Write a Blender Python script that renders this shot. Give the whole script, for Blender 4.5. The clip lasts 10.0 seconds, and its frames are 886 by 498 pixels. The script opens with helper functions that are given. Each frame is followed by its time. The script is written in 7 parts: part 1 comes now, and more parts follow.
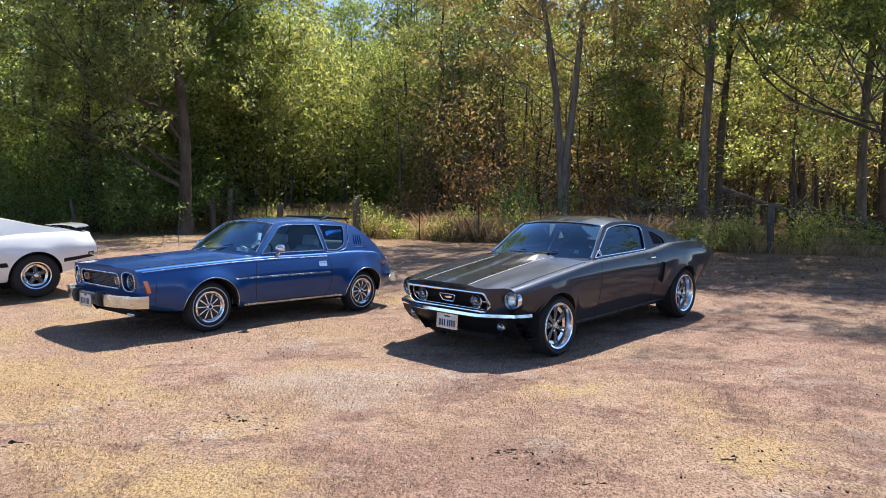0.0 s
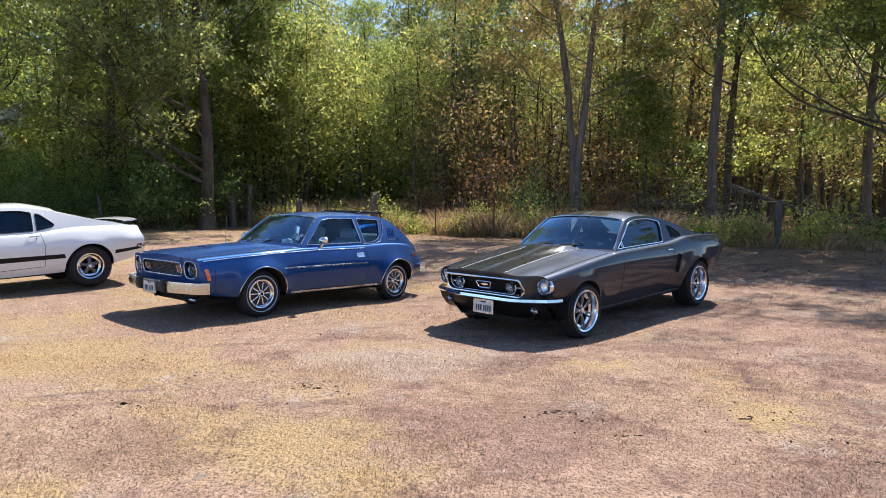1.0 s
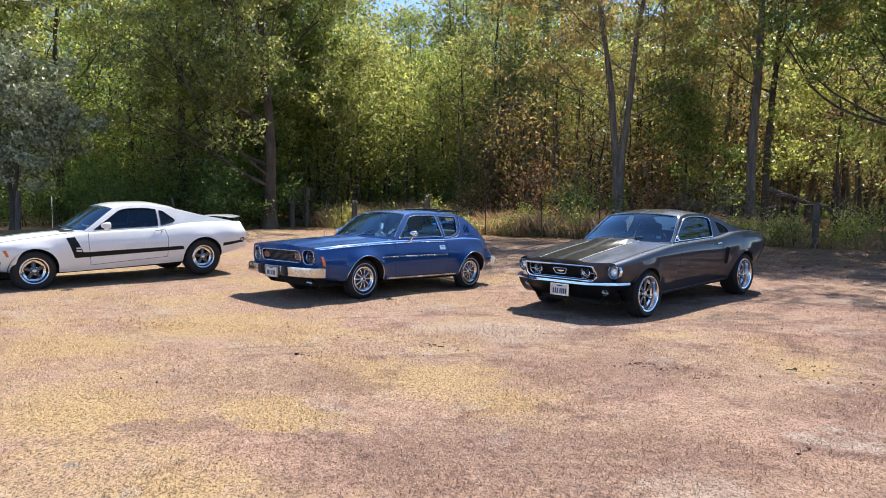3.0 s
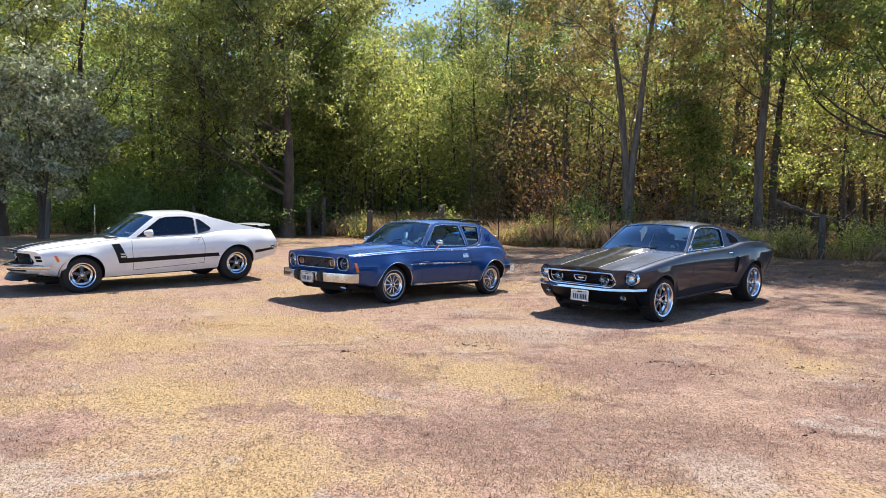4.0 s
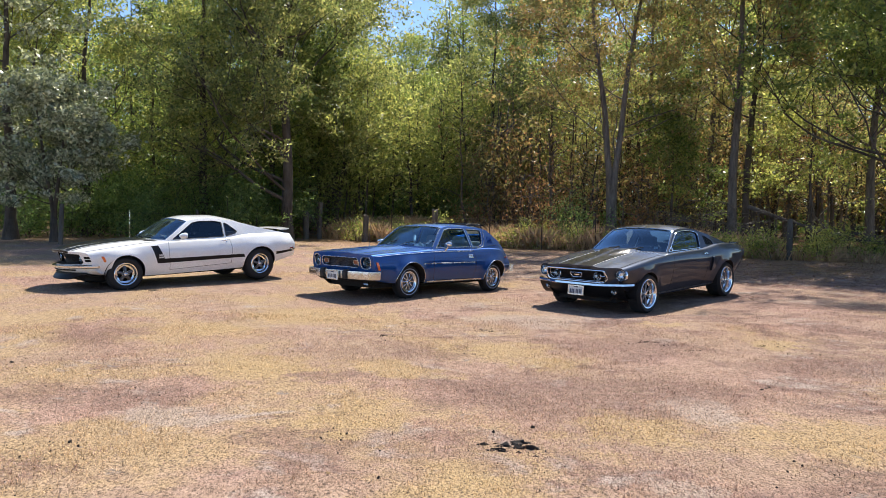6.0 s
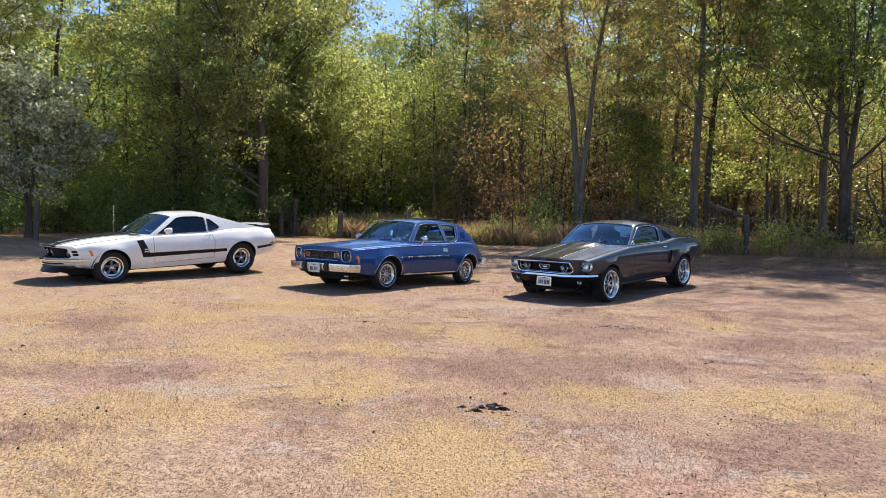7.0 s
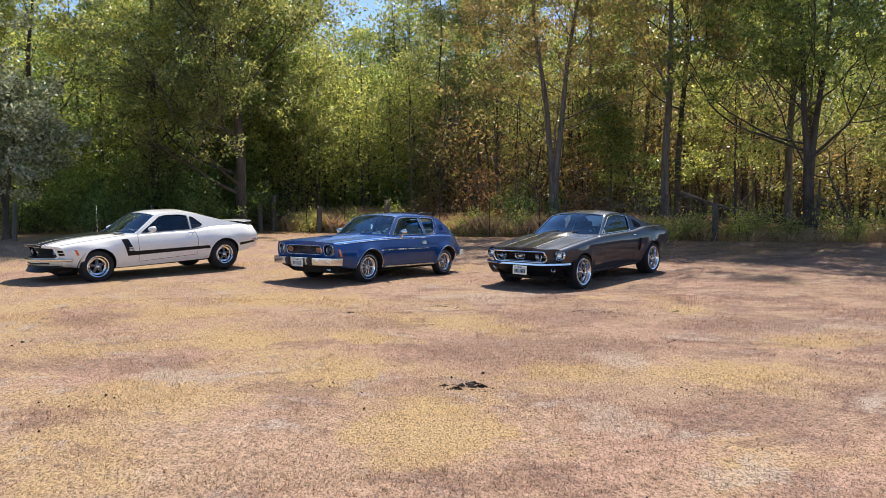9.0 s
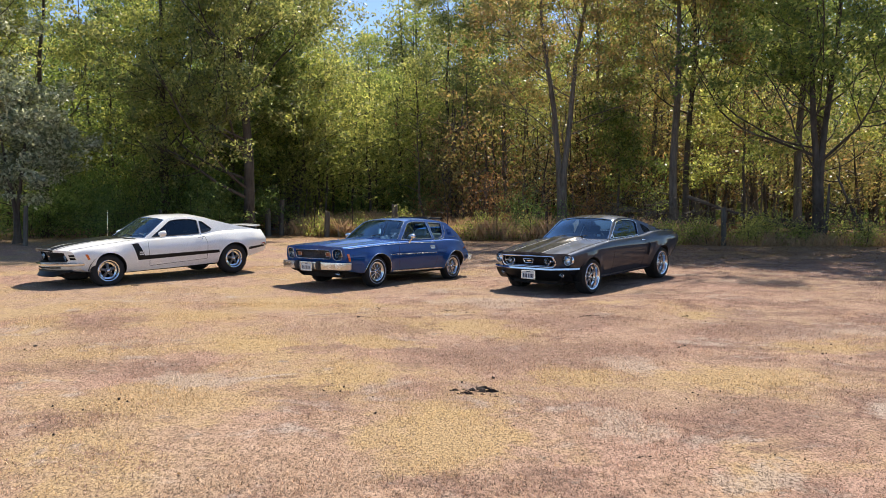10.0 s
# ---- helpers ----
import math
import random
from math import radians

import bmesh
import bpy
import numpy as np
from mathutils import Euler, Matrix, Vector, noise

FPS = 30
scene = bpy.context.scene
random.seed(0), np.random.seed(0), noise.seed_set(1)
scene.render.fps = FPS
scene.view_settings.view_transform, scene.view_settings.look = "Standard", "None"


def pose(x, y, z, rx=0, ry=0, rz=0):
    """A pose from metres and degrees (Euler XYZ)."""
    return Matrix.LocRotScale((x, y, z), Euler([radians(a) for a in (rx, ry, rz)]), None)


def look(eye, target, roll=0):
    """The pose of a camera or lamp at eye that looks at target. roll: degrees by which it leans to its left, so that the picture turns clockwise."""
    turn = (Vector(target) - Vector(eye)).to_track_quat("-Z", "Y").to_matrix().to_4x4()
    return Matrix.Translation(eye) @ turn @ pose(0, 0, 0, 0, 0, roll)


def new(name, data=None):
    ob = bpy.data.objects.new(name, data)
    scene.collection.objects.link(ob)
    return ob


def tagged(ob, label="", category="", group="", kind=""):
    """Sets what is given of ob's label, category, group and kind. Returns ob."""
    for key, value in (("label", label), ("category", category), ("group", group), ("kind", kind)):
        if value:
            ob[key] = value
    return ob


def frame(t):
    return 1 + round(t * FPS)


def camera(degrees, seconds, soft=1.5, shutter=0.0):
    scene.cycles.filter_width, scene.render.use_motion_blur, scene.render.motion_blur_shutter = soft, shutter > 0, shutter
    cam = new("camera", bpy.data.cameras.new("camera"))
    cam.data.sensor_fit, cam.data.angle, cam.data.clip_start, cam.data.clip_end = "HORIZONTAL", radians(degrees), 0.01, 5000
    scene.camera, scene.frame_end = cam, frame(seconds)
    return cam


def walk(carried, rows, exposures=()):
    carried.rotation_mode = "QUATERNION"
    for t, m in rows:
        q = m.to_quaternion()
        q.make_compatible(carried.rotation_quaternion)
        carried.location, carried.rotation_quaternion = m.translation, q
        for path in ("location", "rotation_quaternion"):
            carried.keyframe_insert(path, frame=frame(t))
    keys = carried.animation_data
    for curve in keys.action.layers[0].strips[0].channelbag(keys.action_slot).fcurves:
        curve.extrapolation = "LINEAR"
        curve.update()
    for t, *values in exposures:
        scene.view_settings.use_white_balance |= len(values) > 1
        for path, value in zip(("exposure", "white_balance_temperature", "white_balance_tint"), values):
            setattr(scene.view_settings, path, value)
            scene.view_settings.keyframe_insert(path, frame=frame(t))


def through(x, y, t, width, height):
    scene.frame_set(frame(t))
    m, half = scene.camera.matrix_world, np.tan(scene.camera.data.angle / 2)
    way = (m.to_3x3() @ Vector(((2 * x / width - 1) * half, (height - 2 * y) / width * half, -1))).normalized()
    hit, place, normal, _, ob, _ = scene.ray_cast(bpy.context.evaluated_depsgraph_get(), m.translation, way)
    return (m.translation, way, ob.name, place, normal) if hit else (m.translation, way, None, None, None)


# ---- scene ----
cam = camera(66.3, 10.0, soft=0.7)
PATH = [
    (0, (0.184, 0.27, 1.593), (0.151, 2.265, 1.45), 0.0),
    (0.5, (0.014, -0.065, 1.587), (-0.028, 1.93, 1.443), 0.2),
    (1, (-0.178, -0.416, 1.576), (-0.224, 1.578, 1.424), 0.1),
    (1.5, (-0.333, -0.799, 1.569), (-0.435, 1.192, 1.412), 0.1),
    (2, (-0.552, -1.149, 1.535), (-0.66, 0.842, 1.377), 0.3),
    (2.5, (-0.72, -1.505, 1.502), (-0.84, 0.486, 1.351), 0.3),
    (4, (-1.151, -2.479, 1.511), (-1.297, -0.488, 1.399), 0.6),
    (4.5, (-1.273, -2.786, 1.519), (-1.431, -0.795, 1.421), 0.8),
    (5, (-1.412, -3.095, 1.514), (-1.585, -1.105, 1.412), 0.3),
    (5.5, (-1.532, -3.465, 1.536), (-1.67, -1.472, 1.437), 0.4),
    (7, (-1.664, -4.537, 1.492), (-1.666, -2.54, 1.386), 0.7),
    (7.5, (-1.707, -4.785, 1.487), (-1.681, -2.789, 1.374), 0.3),
    (8, (-1.694, -4.926, 1.498), (-1.648, -2.93, 1.374), 0.1),
    (8.5, (-1.673, -4.986, 1.508), (-1.618, -2.991, 1.379), -0.1),
    (9, (-1.681, -4.991, 1.511), (-1.619, -2.996, 1.383), -0.4),
    (9.5, (-1.697, -5.003, 1.515), (-1.634, -3.007, 1.393), -0.4),
    (10, (-1.714, -5.007, 1.516), (-1.672, -3.011, 1.401), -0.4),
]
walk(cam, [(t, look(eye, target, roll)) for t, eye, target, roll in PATH],
     [(0.0, 0.79, 6500, 10), (2.5, 0.80, 6500, 10), (4.0, 0.86, 6500, 10), (4.5, 0.74, 6500, 10), (5.5, 0.70, 6520, 10), (7.0, 0.68, 6650, 10), (9.0, 0.63, 6900, 10), (10.0, 0.62, 7000, 10)])

# ---- light ----
SUN_TO = Vector((0.30, 0.66, 1.0)).normalized()
world = bpy.data.worlds.new("world")
scene.world = world
world.use_nodes = True
wn = world.node_tree
sky = wn.nodes.new("ShaderNodeTexSky")
sky.sky_type = "NISHITA"
sky.sun_disc = False
sky.sun_elevation = math.asin(SUN_TO.z)
sky.sun_rotation = math.atan2(SUN_TO.x, SUN_TO.y)
sky.air_density, sky.dust_density, sky.ozone_density = 0.65, 0.05, 3.0
wn.links.new(sky.outputs[0], wn.nodes["Background"].inputs[0])
wn.nodes["Background"].inputs[1].default_value = 0.15
sun_data = bpy.data.lights.new("sun", "SUN")
sun_data.energy, sun_data.angle, sun_data.color = 5.0, radians(0.5), (1.0, 0.94, 0.85)
sun = new("sun", sun_data)
sun.matrix_world = Matrix.Translation((0, 0, 30)) @ SUN_TO.to_track_quat("Z", "Y").to_matrix().to_4x4()
scene.view_settings.exposure = 0.66

# ---- materials ----
def nodes_of(name):
    m = bpy.data.materials.new(name)
    m.use_nodes = True
    t = m.node_tree
    return m, t, t.nodes["Principled BSDF"], t.nodes["Material Output"]


def node(t, kind, **kw):
    n = t.nodes.new(kind)
    for k, v in kw.items():
        n.inputs[k].default_value = v
    return n


def mixcol(t, fac, a, b, blend="MIX"):
    n = t.nodes.new("ShaderNodeMix")
    n.data_type = "RGBA"
    n.blend_type = blend
    for sock, v in ((n.inputs[0], fac), (n.inputs[6], a), (n.inputs[7], b)):
        if isinstance(v, bpy.types.NodeSocket):
            t.links.new(v, sock)
        else:
            sock.default_value = v if not isinstance(v, tuple) else (*v[:3], 1)
    return n.outputs[2]


def math_node(t, op, a, b=None, c=None):
    n = t.nodes.new("ShaderNodeMath")
    n.operation = op
    for sock, v in zip(n.inputs, (a, b, c)):
        if v is None:
            continue
        if isinstance(v, bpy.types.NodeSocket):
            t.links.new(v, sock)
        else:
            sock.default_value = v
    return n.outputs[0]


def span(t, v, lo, hi, a=0.0, b=1.0):
    n = t.nodes.new("ShaderNodeMapRange")
    t.links.new(v, n.inputs[0])
    for i, x in enumerate((lo, hi, a, b)):
        n.inputs[i + 1].default_value = x
    return n.outputs[0]


def noise_of(t, scale, detail=4.0, rough=0.55, coord="Object", stretch=None, distort=0.0):
    c = t.nodes.new("ShaderNodeTexCoord").outputs[coord]
    if stretch:
        mp = t.nodes.new("ShaderNodeMapping")
        mp.inputs["Scale"].default_value = stretch
        t.links.new(c, mp.inputs["Vector"])
        c = mp.outputs[0]
    n = node(t, "ShaderNodeTexNoise", Scale=scale, Detail=detail, Roughness=rough, Distortion=distort)
    t.links.new(c, n.inputs["Vector"])
    return n.outputs[0]


def bump(t, bsdf, height, strength, distance=0.01):
    b = node(t, "ShaderNodeBump", Strength=strength, Distance=distance)
    t.links.new(height, b.inputs["Height"])
    t.links.new(b.outputs[0], bsdf.inputs["Normal"])


def plain(name, col, rough=0.5, metal=0.0, coat=0.0, vary=0.15, scale=9.0, fine=90.0, relief=0.1, rough_vary=0.1, spec=0.5):
    """A surface with two scales of variation in colour and gloss."""
    m, t, p, _ = nodes_of(name)
    big, small = noise_of(t, scale), noise_of(t, fine, 2.0)
    f = math_node(t, "MULTIPLY_ADD", small, 0.4, math_node(t, "MULTIPLY", big, 0.6))
    f = span(t, f, 0.3, 0.7)
    dark = tuple(c * (1 - vary) for c in col)
    light = tuple(min(1, c * (1 + vary)) for c in col)
    t.links.new(mixcol(t, f, dark, light), p.inputs["Base Color"])
    t.links.new(span(t, f, 0, 1, max(0.02, rough - rough_vary), rough + rough_vary), p.inputs["Roughness"])
    p.inputs["Metallic"].default_value = metal
    p.inputs["Coat Weight"].default_value = coat
    p.inputs["Coat Roughness"].default_value = 0.04
    p.inputs["Specular IOR Level"].default_value = spec
    if relief:
        bump(t, p, small, relief, 0.004)
    return m


def car_paint(name, col, metal, rough, dust=0.12, coat=1.0, haze=0.03, glare=0.0, ior=1.5, base=0.5, edge=1.0):
    """Flake paint under clear coat, with clouds of dust; a pale sheen adds glare on surfaces seen at a slant."""
    m, t, p, _ = nodes_of(name)
    flake = noise_of(t, 900.0, 1.0)
    cloud = noise_of(t, 2.2, 5.0)
    c = mixcol(t, span(t, flake, 0.35, 0.65), tuple(k * 0.82 for k in col), tuple(min(1, k * 1.18) for k in col))
    d = math_node(t, "MULTIPLY", span(t, cloud, 0.4, 0.75), dust)
    c = mixcol(t, d, c, (0.30, 0.25, 0.20))
    t.links.new(c, p.inputs["Base Color"])
    p.inputs["Metallic"].default_value = metal
    t.links.new(span(t, cloud, 0.3, 0.8, rough, rough + 0.10), p.inputs["Roughness"])
    p.inputs["Coat Weight"].default_value = coat
    p.inputs["Coat IOR"].default_value = ior
    t.links.new(span(t, cloud, 0.3, 0.8, haze * 0.7, haze * 1.5), p.inputs["Coat Roughness"])
    p.inputs["Specular IOR Level"].default_value = base
    p.inputs["Specular Tint"].default_value = (edge, edge, edge, 1)
    # pale sheen stands in for sun and sky glare
    p.inputs["Sheen Weight"].default_value = glare
    p.inputs["Sheen Roughness"].default_value = 0.45
    p.inputs["Sheen Tint"].default_value = (0.86, 0.88, 0.92, 1)
    return m


def glass(name, tint, gloss=1.0):
    """A thin tinted pane: see-through, with a mirror gloss that grows towards grazing angles."""
    m, t, p, out = nodes_of(name)
    t.nodes.remove(p)
    clear = t.nodes.new("ShaderNodeBsdfTransparent")
    clear.inputs[0].default_value = (*tint, 1)
    shine = t.nodes.new("ShaderNodeBsdfGlossy")
    shine.inputs["Roughness"].default_value = 0.02
    # blue in the gloss colour paints in reflected sky
    shine.inputs["Color"].default_value = (0.58, 0.80, 1.0, 1)
    fr = node(t, "ShaderNodeFresnel", IOR=1.52)
    f = math_node(t, "MULTIPLY", fr.outputs[0], gloss)
    mx = t.nodes.new("ShaderNodeMixShader")
    t.links.new(f, mx.inputs[0])
    t.links.new(clear.outputs[0], mx.inputs[1])
    t.links.new(shine.outputs[0], mx.inputs[2])
    t.links.new(mx.outputs[0], out.inputs[0])
    return m


def leaf_mat(name, cols, through=0.56, gloss=0.45, glow=(2.2, 2.15, 1.6)):
    """Thin leaves: each one takes its own shade; light comes through from behind."""
    m, t, p, out = nodes_of(name)
    g = t.nodes.new("ShaderNodeNewGeometry")
    r = t.nodes.new("ShaderNodeValToRGB")
    r.color_ramp.interpolation = "LINEAR"
    els = r.color_ramp.elements
    while len(els) < len(cols):
        els.new(0.5)
    for i, c in enumerate(cols):
        els[i].position = i / (len(cols) - 1)
        els[i].color = (*c, 1)
    big = math_node(t, "ADD", noise_of(t, 0.45, 3.0, coord="Object"), noise_of(t, 1.4, 3.0, coord="Object"))
    v = math_node(t, "MULTIPLY_ADD", g.outputs["Random Per Island"], 0.72, math_node(t, "MULTIPLY_ADD", big, 0.55, -0.40))
    t.links.new(v, r.inputs[0])
    t.links.new(r.outputs[0], p.inputs["Base Color"])
    p.inputs["Roughness"].default_value = 0.38
    p.inputs["Specular IOR Level"].default_value = gloss
    tr = t.nodes.new("ShaderNodeBsdfTranslucent")
    bright = mixcol(t, 1.0, r.outputs[0], glow, "MULTIPLY")
    t.links.new(bright, tr.inputs[0])
    mx = t.nodes.new("ShaderNodeMixShader")
    mx.inputs[0].default_value = through
    t.links.new(p.outputs[0], mx.inputs[1])
    t.links.new(tr.outputs[0], mx.inputs[2])
    t.links.new(mx.outputs[0], out.inputs[0])
    return m


# patches of the meadow: x, y and half sizes
STRAW_SPOTS = ((-0.45, 1.0, 0.45, 0.45), (0.96, 0.86, 0.85, 0.47), (-1.6, -0.4, 0.5, 0.75), (-2.5, 1.2, 0.35, 0.6), (-1.4, 3.8, 0.8, 0.5), (2.56, 2.17, 0.61, 0.35), (-2.34, 2.75, 0.45, 0.32), (-0.84, 3.2, 0.38, 0.26), (1.21, 5.95, 0.36, 0.28), (2.12, 4.41, 0.3, 0.32), (-4.05, 6.0, 0.9, 0.8), (-5.2, 4.6, 0.9, 0.7), (-3.6, 2.6, 0.5, 0.5))
MAUVE_SPOTS = ((-2.7, 0.5, 0.4, 0.26), (-5.2, 1.5, 0.5, 0.3), (-4.4, -0.1, 0.36, 0.24), (0.76, -0.21, 0.65, 0.52), (-1.66, -1.38, 0.24, 0.18), (-1.04, -1.4, 0.27, 0.18), (-0.3, 2.1, 1.2, 0.52), (-4.3, 1.5, 0.45, 0.32), (-3.0, 2.3, 0.3, 0.26), (-1.36, 1.97, 0.6, 0.5), (-6.1, 4.0, 0.5, 0.55), (-2.1, 3.75, 0.5, 0.36), (0.16, 4.18, 0.96, 0.57), (2.2, 3.2, 0.9, 0.4))
PALE_SPOTS = ((-0.38, -0.21, 0.26, 0.33), (2.86, 3.1, 0.9, 0.35), (0.26, 1.59, 0.24, 0.45), (-3.8, 1.0, 0.45, 0.28), (0.18, -1.28, 0.28, 0.2), (-0.78, 6.05, 0.82, 0.5))


def spots_mask(t, place, spots, soft=0.35):
    """1 inside any of the patches, 0 outside, by the warped place."""
    near = None
    for x, y, rx, ry in spots:
        d = t.nodes.new("ShaderNodeVectorMath")
        d.operation = "MULTIPLY_ADD"
        t.links.new(place, d.inputs[0])
        d.inputs[1].default_value = (1 / rx, 1 / ry, 0)
        d.inputs[2].default_value = (-x / rx, -y / ry, 0)
        far = t.nodes.new("ShaderNodeVectorMath")
        far.operation = "LENGTH"
        t.links.new(d.outputs[0], far.inputs[0])
        near = far.outputs["Value"] if near is None else math_node(t, "MINIMUM", near, far.outputs["Value"])
    return span(t, near, 1.0 - soft, 1.0 + soft, 1.0, 0.0)


def in_spots(x, y, spots):
    return max(math.exp(-((x - a) / rx) ** 2 - ((y - b) / ry) ** 2) for a, b, rx, ry in spots)


def turf_colour(t):
    """Straw, rust and grey patches of a mown dry meadow, by place."""
    dry = mixcol(t, span(t, noise_of(t, 0.4, 4.0), 0.38, 0.62), (0.420, 0.297, 0.208), (0.414, 0.270, 0.212))
    dry = mixcol(t, span(t, noise_of(t, 6.0, 4.0, 0.65), 0.35, 0.65), mixcol(t, 1.0, dry, (0.80, 0.77, 0.74), "MULTIPLY"), mixcol(t, 1.0, dry, (1.10, 1.10, 1.10), "MULTIPLY"))
    sep = t.nodes.new("ShaderNodeSeparateXYZ")
    t.links.new(t.nodes.new("ShaderNodeTexCoord").outputs["Object"], sep.inputs[0])
    side = span(t, sep.outputs[0], -5.0, 3.5, -0.065, 0.08)
    ragged = math_node(t, "MULTIPLY_ADD", noise_of(t, 3.2, 6.0, 0.72), 0.42, -0.21)
    # smooth yellow straw
    f = math_node(t, "SUBTRACT", math_node(t, "ADD", noise_of(t, 0.62, 4.0, 0.55, distort=0.5), ragged), side)
    c = mixcol(t, span(t, f, 0.505, 0.64, 0.0, 0.92), dry, (0.448, 0.316, 0.176))
    # rough mauve stubble, in small torn patches
    f = math_node(t, "ADD", math_node(t, "ADD", noise_of(t, 1.15, 5.0, 0.62, stretch=(0.8, 1.15, 1), distort=0.7), ragged), side)
    c = mixcol(t, span(t, f, 0.535, 0.635, 0.0, 0.95), c, mixcol(t, span(t, noise_of(t, 11.0, 3.0, 0.7), 0.35, 0.65), (0.165, 0.098, 0.078), (0.340, 0.214, 0.170)))
    # bleached grey
    f = math_node(t, "ADD", noise_of(t, 0.9, 5.0, 0.65, stretch=(1, 1.4, 1), distort=0.9), ragged)
    c = mixcol(t, span(t, f, 0.58, 0.68, 0.0, 0.95), c, (0.435, 0.350, 0.292))
    # the larger patches, with torn edges
    co = t.nodes.new("ShaderNodeTexCoord").outputs["Object"]
    tear = node(t, "ShaderNodeTexNoise", Scale=2.2, Detail=6.0, Roughness=0.72)
    t.links.new(co, tear.inputs["Vector"])
    off = t.nodes.new("ShaderNodeVectorMath")
    off.operation = "MULTIPLY_ADD"
    t.links.new(tear.outputs["Color"], off.inputs[0])
    off.inputs[1].default_value = (2.4, 1.8, 0.0)
    t.links.new(co, off.inputs[2])
    shift = t.nodes.new("ShaderNodeVectorMath")
    shift.operation = "SUBTRACT"
    t.links.new(off.outputs[0], shift.inputs[0])
    shift.inputs[1].default_value = (1.2, 0.9, 0.0)
    place = shift.outputs[0]
    c = mixcol(t, math_node(t, "MULTIPLY", spots_mask(t, place, PALE_SPOTS), 0.75), c, (0.435, 0.345, 0.280))
    c = mixcol(t, math_node(t, "MULTIPLY", spots_mask(t, place, STRAW_SPOTS), 0.78), c, (0.452, 0.318, 0.160))
    c = mixcol(t, math_node(t, "MULTIPLY", spots_mask(t, place, MAUVE_SPOTS), 0.66), c, mixcol(t, span(t, noise_of(t, 11.0, 3.0, 0.7), 0.35, 0.65), (0.155, 0.092, 0.074), (0.340, 0.214, 0.166)))
    # rusty flecks of dead clover
    f = math_node(t, "ADD", noise_of(t, 2.4, 6.0, 0.7), ragged)
    c = mixcol(t, span(t, f, 0.66, 0.78, 0.0, 0.7), c, (0.203, 0.130, 0.085))
    return c


def turf(name, blades):
    m, t, p, out = nodes_of(name)
    c = turf_colour(t)
    if blades:
        g = t.nodes.new("ShaderNodeNewGeometry")
        c = mixcol(t, 1.0, c, mixcol(t, g.outputs["Random Per Island"], (0.36, 0.34, 0.33), (2.1, 2.06, 2.0)), "MULTIPLY")
        p.inputs["Specular IOR Level"].default_value = 0.35
        p.inputs["Roughness"].default_value = 0.6
        t.links.new(c, p.inputs["Base Color"])
        tr = t.nodes.new("ShaderNodeBsdfTranslucent")
        t.links.new(c, tr.inputs[0])
        mx = t.nodes.new("ShaderNodeMixShader")
        mx.inputs[0].default_value = 0.45
        t.links.new(p.outputs[0], mx.inputs[1])
        t.links.new(tr.outputs[0], mx.inputs[2])
        t.links.new(mx.outputs[0], out.inputs[0])
        return m
    fine = noise_of(t, 60.0, 3.0, 0.7, stretch=(1, 0.68, 1))
    mid = noise_of(t, 14.0, 4.0, 0.65, stretch=(1, 0.8, 1))
    c = mixcol(t, span(t, fine, 0.34, 0.54, 0.95, 0.0), c, (0.085, 0.06, 0.045))
    c = mixcol(t, span(t, noise_of(t, 2.6, 6.0, 0.7), 0.62, 0.70), c, (0.24, 0.20, 0.17))
    # leaf litter and bare soil under the trees
    sep = t.nodes.new("ShaderNodeSeparateXYZ")
    t.links.new(t.nodes.new("ShaderNodeTexCoord").outputs["Object"], sep.inputs[0])
    wood = math_node(t, "ADD", sep.outputs[1], math_node(t, "MULTIPLY", sep.outputs[0], 0.42))
    c = mixcol(t, span(t, math_node(t, "ADD", wood, math_node(t, "MULTIPLY", mid, 3.0)), 20.5, 25.0), c, mixcol(t, fine, (0.16, 0.09, 0.045), (0.34, 0.20, 0.10)))
    t.links.new(c, p.inputs["Base Color"])
    p.inputs["Roughness"].default_value = 0.95
    p.inputs["Specular IOR Level"].default_value = 0.15
    bump(t, p, math_node(t, "ADD", fine, math_node(t, "MULTIPLY", mid, 2.0)), 0.7, 0.028)
    return m


def bark(name, a, b):
    m, t, p, _ = nodes_of(name)
    n = noise_of(t, 9.0, 6.0, 0.65, stretch=(1, 1, 0.18))
    big = noise_of(t, 1.1, 3.0)
    c = mixcol(t, span(t, n, 0.35, 0.65), a, b)
    c = mixcol(t, span(t, big, 0.45, 0.7, 0, 0.5), c, (0.17, 0.15, 0.125))
    t.links.new(c, p.inputs["Base Color"])
    p.inputs["Roughness"].default_value = 0.9
    bump(t, p, n, 0.7, 0.03)
    return m


TURF, BLADE = turf("dry_turf", False), turf("dry_blades", True)
BARK = bark("grey_bark", (0.07, 0.055, 0.042), (0.20, 0.165, 0.13))
BARK_DARK = bark("dark_bark", (0.035, 0.026, 0.02), (0.10, 0.075, 0.055))
OLIVE = leaf_mat("olive_leaves", [(0.048, 0.069, 0.030), (0.120, 0.146, 0.057), (0.208, 0.218, 0.087), (0.343, 0.314, 0.143)])
YELLOW = leaf_mat("yellow_green_leaves", [(0.068, 0.098, 0.034), (0.167, 0.197, 0.065), (0.281, 0.295, 0.099), (0.416, 0.375, 0.152)])
GREEN = leaf_mat("green_leaves", [(0.045, 0.074, 0.028), (0.100, 0.143, 0.048), (0.185, 0.229, 0.072), (0.332, 0.337, 0.114)])
AUTUMN = leaf_mat("turning_leaves", [(0.051, 0.062, 0.028), (0.123, 0.126, 0.051), (0.200, 0.186, 0.078), (0.264, 0.226, 0.102), (0.289, 0.194, 0.098), (0.255, 0.134, 0.070)], glow=(1.9, 1.85, 1.35))
